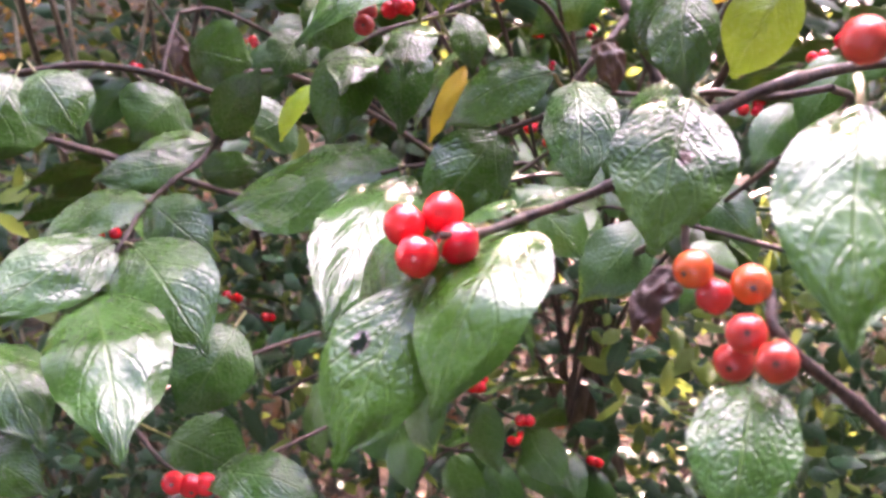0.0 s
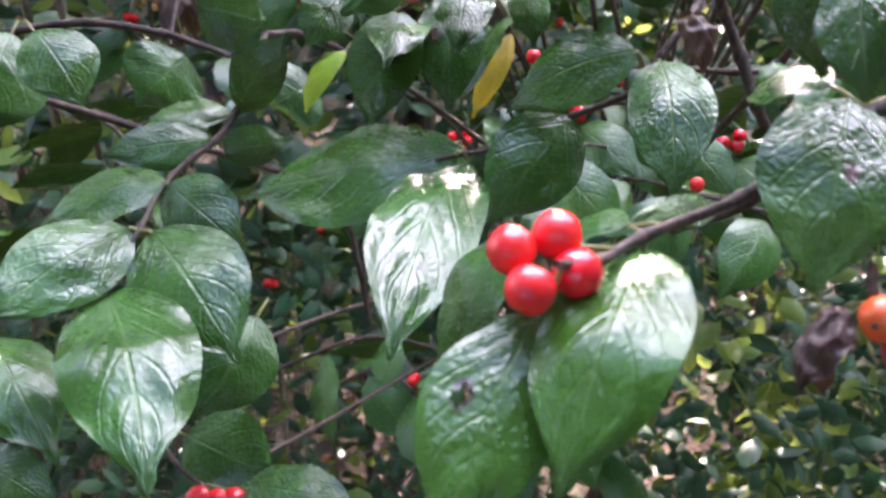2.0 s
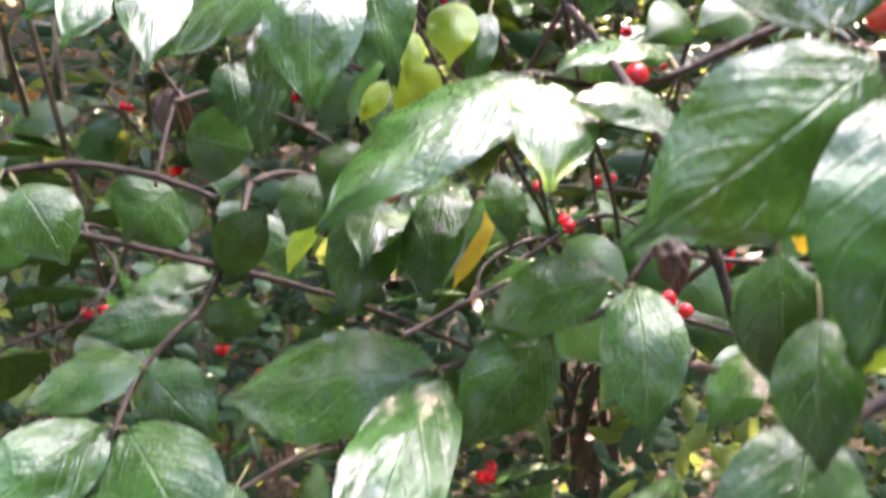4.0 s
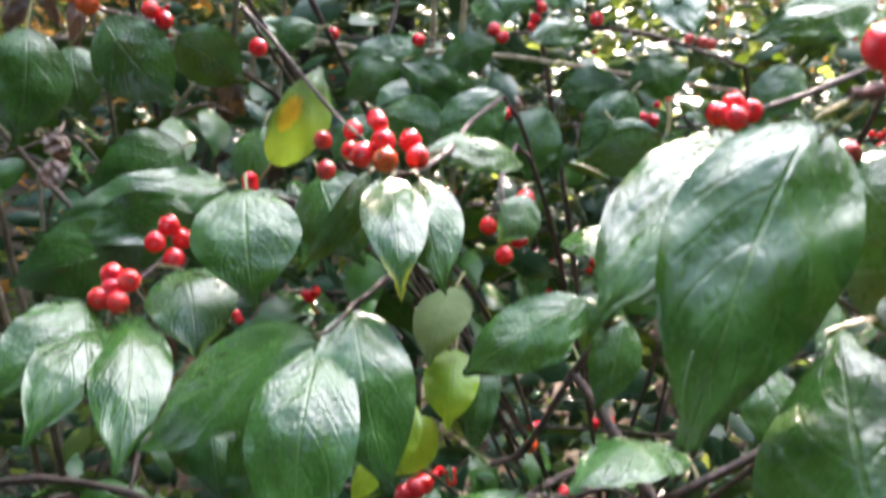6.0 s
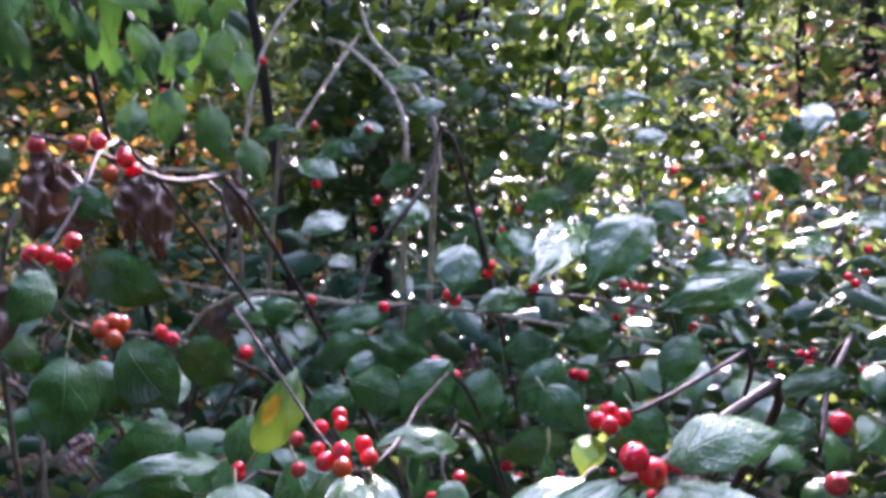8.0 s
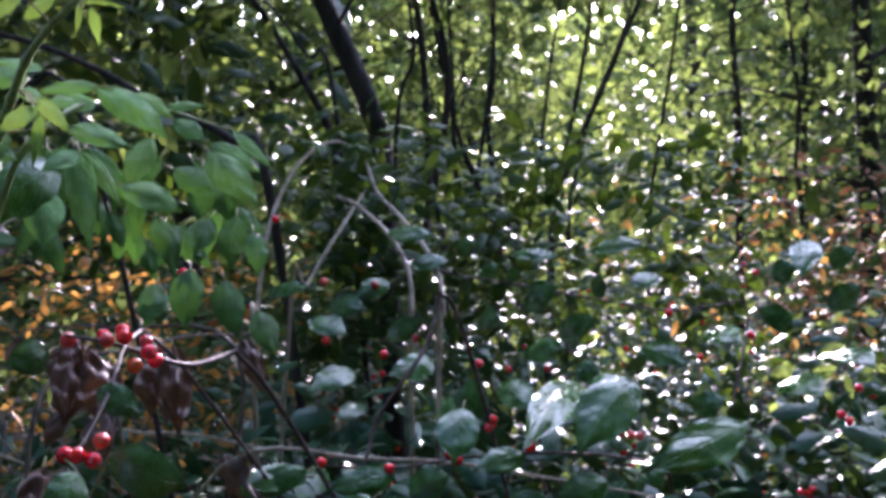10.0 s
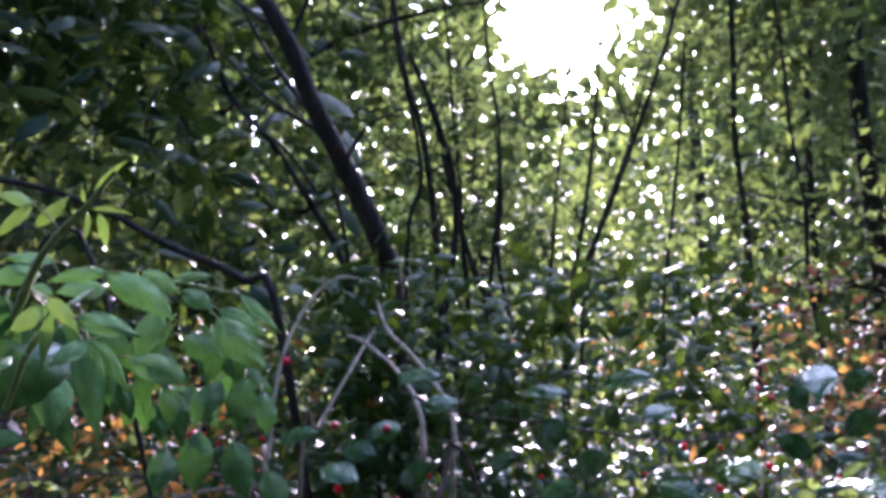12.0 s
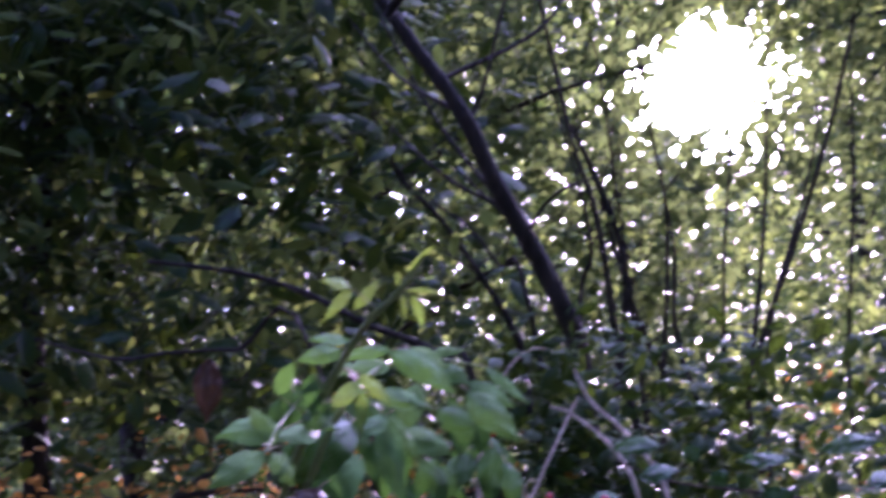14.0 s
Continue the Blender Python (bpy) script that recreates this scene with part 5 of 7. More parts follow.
leaf(twig_w, (-0.2055, 0.5556, 1.2368), (-0.1853, 0.5299, 1.2042), (0.3482, -0.6194, 0.7037), 0.0110, 0.40, 0.60, 'dry')
leaf(twig_w, (-0.1743, 0.6394, 1.2170), (-0.1638, 0.6180, 1.1718), (0.3153, -0.8275, 0.4645), 0.0136, 0.30, 0.70, 'dry')
leaf(twig_w, (-0.1939, 0.6747, 1.2013), (-0.1841, 0.6536, 1.1676), (0.2933, -0.7709, 0.5654), 0.0129, 0.40, 0.70, 'dry')
leaf(twig_w, (-0.1432, 0.4223, 1.1220), (-0.1368, 0.4216, 1.1128), (0.7158, -0.4527, 0.5316), 0.0111, 0.40, 0.30, 'dry')
leaf(twig_w, (-0.1553, 0.4436, 1.0993), (-0.1455, 0.4490, 1.1050), (-0.2273, -0.4852, 0.8443), 0.0164, 0.40, 0.30, 'dry')
leaf(twig_w, (-0.1901, 0.5509, 1.2307), (-0.1917, 0.5150, 1.1926), (0.3699, -0.6837, 0.6291), 0.0302, 0.30, 0.50, 'dry')
leaf(twig_w, (-0.1548, 0.6034, 1.2235), (-0.1456, 0.5798, 1.1715), (0.2227, -0.8727, 0.4345), 0.0240, 0.30, 0.70, 'dry')
leaf(twig_w, (-0.1683, 0.6099, 1.2198), (-0.1641, 0.5867, 1.1820), (-0.2690, -0.8336, 0.4824), 0.0244, 0.30, 0.70, 'dry')
leaf(twig_w, (-0.1909, 0.5923, 1.2175), (-0.1933, 0.5670, 1.1845), (0.6367, -0.6345, 0.4382), 0.0267, 0.30, 0.50, 'dry')
leaf(twig_w, (-0.1900, 0.4807, 1.1768), (-0.1900, 0.4521, 1.1460), (0.3721, -0.6803, 0.6315), 0.0171, 0.30, 0.60, 'dry')
# rose sprig
cane_a = branch([(-0.1074, 0.3479, 1.3950), (-0.1139, 0.3474, 1.3875), (-0.1214, 0.3463, 1.3788), (-0.1332, 0.3539, 1.3717), (-0.1443, 0.3617, 1.3619), (-0.1576, 0.3792, 1.3502), (-0.1763, 0.4051, 1.3328), (-0.1977, 0.4286, 1.3030)], 0.0009, 0.0022, ROSE_ROOT, rose)
leaf(cane_a, (-0.1160, 0.3469, 1.3864), (-0.1028, 0.3485, 1.3991), (-0.0993, -0.9696, 0.2238), 0.0028, 0.10, 0.30, 'rosetip')
leaf(cane_a, (-0.1102, 0.3491, 1.3849), (-0.1031, 0.3410, 1.3832), (-0.2447, -0.4086, 0.8793), 0.0037, 0.10, 0.30, 'rosetip')
leaf(cane_a, (-0.1174, 0.3474, 1.3810), (-0.1000, 0.3431, 1.3769), (-0.0299, -0.7577, 0.6520), 0.0025, 0.10, 0.30, 'rosetip')
leaf(cane_a, (-0.1184, 0.3472, 1.3799), (-0.1169, 0.3391, 1.3672), (0.2794, -0.7949, 0.5386), 0.0023, 0.10, 0.30, 'rosetip')
leaf(cane_a, (-0.1146, 0.3487, 1.3789), (-0.1095, 0.3422, 1.3635), (-0.1096, -0.9267, 0.3596), 0.0041, 0.10, 0.30, 'rosetip')
leaf(cane_a, (-0.1191, 0.3464, 1.3831), (-0.1196, 0.3451, 1.3889), (0.4598, -0.8738, -0.1579), 0.0016, 0.10, 0.30, 'rosetip')
leaf(cane_a, (-0.1402, 0.3489, 1.3846), (-0.1520, 0.3432, 1.3881), (0.4817, -0.5962, 0.6423), 0.0079, 0.10, 0.30, 'rosetip')
leaf(cane_a, (-0.1402, 0.3490, 1.3842), (-0.1504, 0.3362, 1.3690), (0.4302, -0.8105, 0.3975), 0.0051, 0.10, 0.30, 'rosetip')
leaf(cane_a, (-0.1401, 0.3506, 1.3755), (-0.1312, 0.3625, 1.3888), (0.5591, -0.7664, 0.3162), 0.0052, 0.10, 0.30, 'rosetip')
leaf(cane_a, (-0.1448, 0.3737, 1.3492), (-0.1309, 0.3694, 1.3339), (0.3465, -0.7688, 0.5374), 0.0072, 0.10, 0.30, 'rosetip')
leaf(cane_a, (-0.1448, 0.3740, 1.3464), (-0.1552, 0.3596, 1.3334), (0.2957, -0.7500, 0.5917), 0.0085, 0.10, 0.30, 'rosetip')
leaf(cane_a, (-0.1441, 0.3745, 1.3433), (-0.1443, 0.3647, 1.3209), (0.3009, -0.8751, 0.3791), 0.0050, 0.10, 0.30, 'rosetip')
leaf(cane_a, (-0.1460, 0.4466, 1.3648), (-0.1133, 0.4480, 1.3401), (0.3993, -0.7778, 0.4854), 0.0175, 0.10, 0.30, 'rose')
leaf(cane_a, (-0.1477, 0.4160, 1.3432), (-0.1196, 0.4153, 1.3324), (0.2229, -0.7526, 0.6196), 0.0127, 0.10, 0.30, 'rose')
leaf(cane_a, (-0.1418, 0.4081, 1.3312), (-0.1526, 0.3936, 1.3212), (0.3128, -0.6874, 0.6555), 0.0098, 0.10, 0.30, 'rose')
leaf(cane_a, (-0.1447, 0.4177, 1.3316), (-0.1344, 0.3997, 1.2878), (0.3189, -0.8477, 0.4239), 0.0129, 0.10, 0.30, 'rose')
leaf(cane_a, (-0.1473, 0.4273, 1.3333), (-0.1284, 0.4234, 1.3071), (0.4221, -0.8020, 0.4227), 0.0088, 0.10, 0.30, 'rose')
leaf(cane_a, (-0.1447, 0.4469, 1.3653), (-0.1708, 0.4378, 1.3614), (0.1913, -0.7955, 0.5750), 0.0084, 0.10, 0.30, 'rose')
leaf(cane_a, (-0.1600, 0.4196, 1.3692), (-0.1756, 0.4021, 1.3696), (0.5963, -0.5194, 0.6121), 0.0080, 0.10, 0.30, 'rose')
leaf(cane_a, (-0.1585, 0.3994, 1.3620), (-0.1782, 0.3912, 1.3588), (0.2312, -0.7867, 0.5724), 0.0117, 0.10, 0.30, 'rose')
leaf(cane_a, (-0.1592, 0.3890, 1.3546), (-0.1500, 0.3930, 1.3517), (0.4669, -0.6910, 0.5518), 0.0080, 0.10, 0.30, 'rose')
leaf(cane_a, (-0.1464, 0.4472, 1.3577), (-0.1638, 0.4304, 1.3551), (0.4795, -0.5978, 0.6424), 0.0129, 0.10, 0.30, 'rose')
leaf(cane_a, (-0.1439, 0.4994, 1.3696), (-0.1227, 0.4962, 1.3560), (0.2457, -0.7823, 0.5724), 0.0125, 0.10, 0.30, 'rose')
leaf(cane_a, (-0.1224, 0.5794, 1.3455), (-0.0911, 0.5661, 1.3105), (0.2444, -0.8132, 0.5282), 0.0224, 0.10, 0.30, 'rose')
leaf(cane_a, (-0.1243, 0.5889, 1.3517), (-0.0931, 0.5858, 1.3323), (0.2630, -0.7929, 0.5497), 0.0136, 0.10, 0.30, 'rose')
leaf(cane_a, (-0.1122, 0.6011, 1.3605), (-0.0844, 0.5872, 1.3333), (0.1695, -0.7966, 0.5803), 0.0089, 0.10, 0.30, 'rose')
leaf(cane_a, (-0.1424, 0.5522, 1.3683), (-0.1175, 0.5582, 1.3696), (0.1596, -0.7932, 0.5877), 0.0080, 0.10, 0.30, 'rose')
leaf(cane_a, (-0.1371, 0.5542, 1.3621), (-0.1182, 0.5494, 1.3487), (0.2137, -0.7839, 0.5830), 0.0133, 0.10, 0.30, 'rose')
leaf(cane_a, (-0.1494, 0.5516, 1.3517), (-0.1576, 0.5296, 1.3204), (0.1999, -0.8254, 0.5280), 0.0161, 0.10, 0.30, 'rose')
leaf(cane_a, (-0.1610, 0.5285, 1.3234), (-0.1270, 0.5277, 1.3071), (0.2743, -0.7487, 0.6034), 0.0196, 0.10, 0.30, 'rose')
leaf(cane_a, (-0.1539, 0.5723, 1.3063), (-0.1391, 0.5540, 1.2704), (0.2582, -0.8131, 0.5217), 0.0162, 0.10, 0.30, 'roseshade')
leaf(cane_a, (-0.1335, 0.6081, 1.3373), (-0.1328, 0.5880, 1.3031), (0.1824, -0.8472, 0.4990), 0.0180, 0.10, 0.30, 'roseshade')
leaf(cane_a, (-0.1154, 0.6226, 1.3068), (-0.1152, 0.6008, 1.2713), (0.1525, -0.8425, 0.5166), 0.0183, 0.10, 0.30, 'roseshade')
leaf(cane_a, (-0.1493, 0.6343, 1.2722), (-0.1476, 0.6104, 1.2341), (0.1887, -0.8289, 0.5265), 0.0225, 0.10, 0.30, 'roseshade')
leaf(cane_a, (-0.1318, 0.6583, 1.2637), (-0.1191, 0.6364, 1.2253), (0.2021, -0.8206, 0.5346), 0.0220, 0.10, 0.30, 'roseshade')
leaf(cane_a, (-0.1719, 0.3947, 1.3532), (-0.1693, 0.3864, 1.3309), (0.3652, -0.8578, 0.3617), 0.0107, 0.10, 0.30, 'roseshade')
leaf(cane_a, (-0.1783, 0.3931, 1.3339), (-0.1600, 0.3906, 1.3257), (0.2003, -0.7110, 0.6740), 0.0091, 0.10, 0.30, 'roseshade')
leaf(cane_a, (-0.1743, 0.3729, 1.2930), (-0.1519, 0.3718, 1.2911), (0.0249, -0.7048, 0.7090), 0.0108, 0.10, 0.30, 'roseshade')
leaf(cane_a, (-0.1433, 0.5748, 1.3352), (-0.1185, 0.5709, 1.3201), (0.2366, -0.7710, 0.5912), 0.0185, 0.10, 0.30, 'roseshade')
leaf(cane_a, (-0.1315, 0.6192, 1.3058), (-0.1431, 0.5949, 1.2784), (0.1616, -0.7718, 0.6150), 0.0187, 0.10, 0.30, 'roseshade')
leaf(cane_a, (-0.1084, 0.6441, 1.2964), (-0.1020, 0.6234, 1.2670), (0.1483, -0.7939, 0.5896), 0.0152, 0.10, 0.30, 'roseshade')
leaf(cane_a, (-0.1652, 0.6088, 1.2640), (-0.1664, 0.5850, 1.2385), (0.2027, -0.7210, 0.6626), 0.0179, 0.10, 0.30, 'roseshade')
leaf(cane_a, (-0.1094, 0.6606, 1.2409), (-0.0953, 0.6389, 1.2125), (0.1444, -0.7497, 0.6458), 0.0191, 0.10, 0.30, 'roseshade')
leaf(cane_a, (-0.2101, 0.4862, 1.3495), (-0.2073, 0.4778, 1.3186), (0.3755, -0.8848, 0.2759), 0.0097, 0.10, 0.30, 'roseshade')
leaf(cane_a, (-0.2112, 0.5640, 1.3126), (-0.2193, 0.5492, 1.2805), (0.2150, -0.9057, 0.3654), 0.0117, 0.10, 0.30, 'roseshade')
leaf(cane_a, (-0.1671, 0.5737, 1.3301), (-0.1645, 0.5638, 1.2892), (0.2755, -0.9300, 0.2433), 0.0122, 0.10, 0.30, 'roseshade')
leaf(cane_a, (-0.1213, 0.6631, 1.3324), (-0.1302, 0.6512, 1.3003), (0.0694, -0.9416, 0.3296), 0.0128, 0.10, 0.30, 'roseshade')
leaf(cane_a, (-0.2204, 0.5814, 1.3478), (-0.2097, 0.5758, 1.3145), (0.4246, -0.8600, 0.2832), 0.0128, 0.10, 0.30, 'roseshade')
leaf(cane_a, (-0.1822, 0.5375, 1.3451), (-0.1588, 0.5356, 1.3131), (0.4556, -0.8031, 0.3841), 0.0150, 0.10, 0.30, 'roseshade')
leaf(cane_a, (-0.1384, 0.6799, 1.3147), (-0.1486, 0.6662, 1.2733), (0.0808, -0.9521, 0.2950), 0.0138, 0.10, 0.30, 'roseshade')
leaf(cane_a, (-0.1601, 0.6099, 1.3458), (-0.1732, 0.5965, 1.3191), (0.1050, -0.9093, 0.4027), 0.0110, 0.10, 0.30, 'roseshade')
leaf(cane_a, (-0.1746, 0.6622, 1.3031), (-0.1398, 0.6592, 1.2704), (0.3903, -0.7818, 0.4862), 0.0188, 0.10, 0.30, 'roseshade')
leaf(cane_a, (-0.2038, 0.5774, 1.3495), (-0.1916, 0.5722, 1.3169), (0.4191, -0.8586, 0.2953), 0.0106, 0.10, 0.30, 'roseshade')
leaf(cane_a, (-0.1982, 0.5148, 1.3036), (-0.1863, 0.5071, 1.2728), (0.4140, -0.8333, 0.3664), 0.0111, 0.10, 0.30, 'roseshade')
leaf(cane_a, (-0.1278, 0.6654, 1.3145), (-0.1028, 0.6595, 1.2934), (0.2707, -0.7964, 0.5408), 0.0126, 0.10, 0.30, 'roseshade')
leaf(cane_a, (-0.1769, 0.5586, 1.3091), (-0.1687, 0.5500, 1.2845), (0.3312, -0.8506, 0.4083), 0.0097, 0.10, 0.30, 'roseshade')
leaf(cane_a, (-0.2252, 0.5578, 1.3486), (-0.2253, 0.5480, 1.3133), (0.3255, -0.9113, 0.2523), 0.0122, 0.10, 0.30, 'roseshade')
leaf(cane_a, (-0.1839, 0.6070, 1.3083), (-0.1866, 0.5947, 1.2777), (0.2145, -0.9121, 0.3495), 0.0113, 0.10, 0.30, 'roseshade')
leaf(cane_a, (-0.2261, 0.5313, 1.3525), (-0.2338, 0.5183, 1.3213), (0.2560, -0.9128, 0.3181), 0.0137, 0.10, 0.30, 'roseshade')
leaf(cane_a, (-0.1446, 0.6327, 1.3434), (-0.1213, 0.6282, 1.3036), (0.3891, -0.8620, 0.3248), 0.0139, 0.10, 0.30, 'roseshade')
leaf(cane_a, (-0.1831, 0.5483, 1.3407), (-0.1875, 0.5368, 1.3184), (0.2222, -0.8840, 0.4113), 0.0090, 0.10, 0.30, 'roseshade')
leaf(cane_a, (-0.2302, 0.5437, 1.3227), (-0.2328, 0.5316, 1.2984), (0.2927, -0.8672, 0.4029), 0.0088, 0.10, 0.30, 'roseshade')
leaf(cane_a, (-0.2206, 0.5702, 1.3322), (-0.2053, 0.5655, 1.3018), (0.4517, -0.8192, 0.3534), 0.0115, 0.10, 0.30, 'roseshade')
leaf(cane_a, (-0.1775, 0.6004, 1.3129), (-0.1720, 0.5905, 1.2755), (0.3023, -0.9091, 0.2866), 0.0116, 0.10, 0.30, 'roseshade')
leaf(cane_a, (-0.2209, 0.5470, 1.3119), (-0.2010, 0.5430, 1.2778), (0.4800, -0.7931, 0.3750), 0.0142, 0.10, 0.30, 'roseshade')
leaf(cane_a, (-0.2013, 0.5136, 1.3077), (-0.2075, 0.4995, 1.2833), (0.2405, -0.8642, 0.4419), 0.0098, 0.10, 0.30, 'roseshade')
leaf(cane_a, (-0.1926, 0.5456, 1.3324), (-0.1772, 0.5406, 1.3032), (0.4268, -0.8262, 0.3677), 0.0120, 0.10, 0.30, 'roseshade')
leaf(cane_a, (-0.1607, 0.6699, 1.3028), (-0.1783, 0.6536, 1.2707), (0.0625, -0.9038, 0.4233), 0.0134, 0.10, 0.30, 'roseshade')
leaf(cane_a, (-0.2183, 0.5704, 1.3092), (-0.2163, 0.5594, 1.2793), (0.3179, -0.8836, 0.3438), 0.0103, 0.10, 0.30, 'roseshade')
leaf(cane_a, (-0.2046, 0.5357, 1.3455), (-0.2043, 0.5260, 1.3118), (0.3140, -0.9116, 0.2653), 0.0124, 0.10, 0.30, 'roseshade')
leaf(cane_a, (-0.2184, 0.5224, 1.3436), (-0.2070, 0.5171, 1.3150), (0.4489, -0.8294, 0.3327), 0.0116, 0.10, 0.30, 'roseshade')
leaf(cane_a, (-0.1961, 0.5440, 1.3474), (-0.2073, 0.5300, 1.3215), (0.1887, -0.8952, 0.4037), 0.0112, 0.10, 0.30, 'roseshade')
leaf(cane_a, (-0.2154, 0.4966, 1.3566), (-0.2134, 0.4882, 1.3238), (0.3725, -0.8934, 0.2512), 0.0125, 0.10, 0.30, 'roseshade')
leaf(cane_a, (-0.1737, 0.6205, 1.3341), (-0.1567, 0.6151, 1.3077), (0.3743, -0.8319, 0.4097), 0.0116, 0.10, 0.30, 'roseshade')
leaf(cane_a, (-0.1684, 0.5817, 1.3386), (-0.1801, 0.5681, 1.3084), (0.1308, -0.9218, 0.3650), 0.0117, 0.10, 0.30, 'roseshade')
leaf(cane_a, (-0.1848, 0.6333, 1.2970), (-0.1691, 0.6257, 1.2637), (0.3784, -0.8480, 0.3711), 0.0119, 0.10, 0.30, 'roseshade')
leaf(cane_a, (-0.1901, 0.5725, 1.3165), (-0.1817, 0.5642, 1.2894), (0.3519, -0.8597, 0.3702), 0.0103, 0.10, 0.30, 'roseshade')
leaf(cane_a, (-0.1715, 0.4612, 1.3297), (-0.2020, 0.4266, 1.3007), (0.5892, -0.7562, 0.2845), 0.0283, 0.19, 0.30)
leaf(cane_a, (-0.1841, 0.3581, 1.3191), (-0.2026, 0.3402, 1.3063), (0.2592, -0.7234, 0.6399), 0.0138, 0.10, 0.30, 'rose')
leaf(cane_a, (-0.1819, 0.3589, 1.3189), (-0.1704, 0.3516, 1.3040), (0.2827, -0.7579, 0.5880), 0.0091, 0.10, 0.30, 'rose')
leaf(cane_a, (-0.1862, 0.3890, 1.3283), (-0.2111, 0.3695, 1.3268), (0.4408, -0.6140, 0.6548), 0.0163, 0.10, 0.30, 'rose')
leaf(cane_a, (-0.1909, 0.3976, 1.3443), (-0.1823, 0.3993, 1.3596), (-0.0423, -0.9900, 0.1348), 0.0093, 0.10, 0.30, 'rose')
leaf(cane_a, (-0.1769, 0.4127, 1.3273), (-0.1912, 0.3874, 1.3236), (0.5019, -0.3948, 0.7696), 0.0149, 0.10, 0.30, 'rose')
leaf(cane_a, (-0.1858, 0.3787, 1.3209), (-0.2001, 0.3840, 1.3396), (0.3598, -0.7870, 0.5012), 0.0088, 0.10, 0.30, 'rose')
leaf(cane_a, (-0.1771, 0.4542, 1.3180), (-0.1680, 0.4345, 1.2877), (0.2143, -0.7896, 0.5750), 0.0185, 0.10, 0.30, 'rose')
cane_b = branch([(-0.1129, 0.6010, 1.3606), (-0.1368, 0.5538, 1.3664), (-0.1468, 0.4887, 1.3633), (-0.1517, 0.4350, 1.3538), (-0.1657, 0.4096, 1.3324), (-0.1849, 0.4234, 1.3026)], 0.0006, 0.0016, ROSE_ROOT, rose)
cane_c = branch([(-0.1841, 0.3581, 1.3191), (-0.1855, 0.3787, 1.3284), (-0.1837, 0.4001, 1.3385), (-0.1741, 0.3922, 1.3454)], 0.0005, 0.0009, None, rose)
# standing stems and arching canes
dry_cane([(-0.1912, 1.0913, 1.1578), (-0.1926, 1.1276, 1.2031), (-0.1835, 1.1760, 1.3051), (-0.1616, 1.2391, 1.3748), (-0.1315, 1.2811, 1.4123), (-0.1042, 1.3233, 1.4212), (-0.0652, 1.3873, 1.4026)], 0.0026, 0.0018)
dry_cane([(-0.1367, 1.0039, 1.2030), (-0.1182, 1.0102, 1.2415), (-0.0846, 1.0671, 1.3025), (-0.0604, 1.1190, 1.3457)], 0.0022, 0.0017)
dry_cane([(-0.0093, 0.9585, 1.1691), (-0.0070, 0.9644, 1.2118), (-0.0106, 0.9884, 1.2546), (-0.0300, 1.0199, 1.2918), (-0.0678, 1.0686, 1.3266), (-0.0911, 1.0868, 1.3374)], 0.0025, 0.0018)
dry_cane([(0.0191, 1.0077, 1.1597), (0.0248, 1.0138, 1.2043), (0.0195, 1.0486, 1.2546), (-0.0154, 1.0907, 1.3076), (-0.0465, 1.1298, 1.3417), (-0.0615, 1.1680, 1.3809)], 0.0027, 0.0019)
leaner = leaning_tree([(-0.0552, 1.4895, 1.3590), (-0.0660, 1.4627, 1.4673), (-0.1113, 1.4438, 1.5859), (-0.1562, 1.4176, 1.6889), (-0.1899, 1.4069, 1.7855), (-0.2264, 1.4078, 1.8598), (-0.2781, 1.4175, 1.9488), (-0.3584, 1.4341, 2.1119), (-0.4350, 1.4001, 2.3282)], 0.0150, 0.0100)
limb_on(leaner, [(-0.2948, 1.3288, 1.9451), (-0.2658, 1.3183, 1.9797), (-0.2438, 1.3105, 2.0477), (-0.2228, 1.3002, 2.1719)], 0.0080, 0.0050)
limb_on(leaner, [(-0.1780, 1.3807, 1.7932), (-0.1516, 1.3832, 1.8554), (-0.1264, 1.3854, 1.9372), (-0.1011, 1.3869, 2.0109)], 0.0040, 0.0015)
limb_on(leaner, [(-0.1156, 1.4347, 1.6067), (-0.0752, 1.3781, 1.6452), (-0.0230, 1.3455, 1.6600), (0.0263, 1.3245, 1.6601)], 0.0030, 0.0010)
sapling([(0.2006, 2.0590, 1.2129), (0.1688, 2.0646, 1.3574), (0.1477, 2.0589, 1.5037), (0.1620, 2.0405, 1.6480), (0.1545, 2.0163, 1.7799)], 0.0080, 0.0020)
sapling([(0.0453, 1.9692, 1.2485), (0.0188, 1.9702, 1.3870), (0.0163, 1.9587, 1.5489), (0.0035, 1.9293, 1.7333), (-0.0289, 1.8958, 1.8691), (-0.0448, 1.9012, 2.0156), (-0.0651, 1.8876, 2.1824), (-0.0846, 1.8523, 2.4638)], 0.0075, 0.0035)
sapling([(0.3023, 2.2514, 1.2752), (0.3393, 2.2446, 1.4300), (0.4290, 2.2111, 1.6335), (0.5002, 2.1655, 1.8073), (0.5721, 2.1540, 1.9882), (0.6286, 2.1312, 2.1677)], 0.0075, 0.0035)
sapling([(0.2049, 2.5612, 1.2171), (0.1573, 2.5658, 1.3974), (0.1121, 2.5618, 1.5200), (0.0755, 2.5471, 1.6725), (0.0344, 2.5108, 1.8830)], 0.0080, 0.0050)
sapling([(-0.1911, 2.2612, 1.4076), (-0.2109, 2.2508, 1.5409), (-0.2700, 2.2296, 1.6623), (-0.3516, 2.1915, 1.8079), (-0.4422, 2.1994, 1.9232), (-0.5023, 2.1893, 2.0887)], 0.0090, 0.0050)
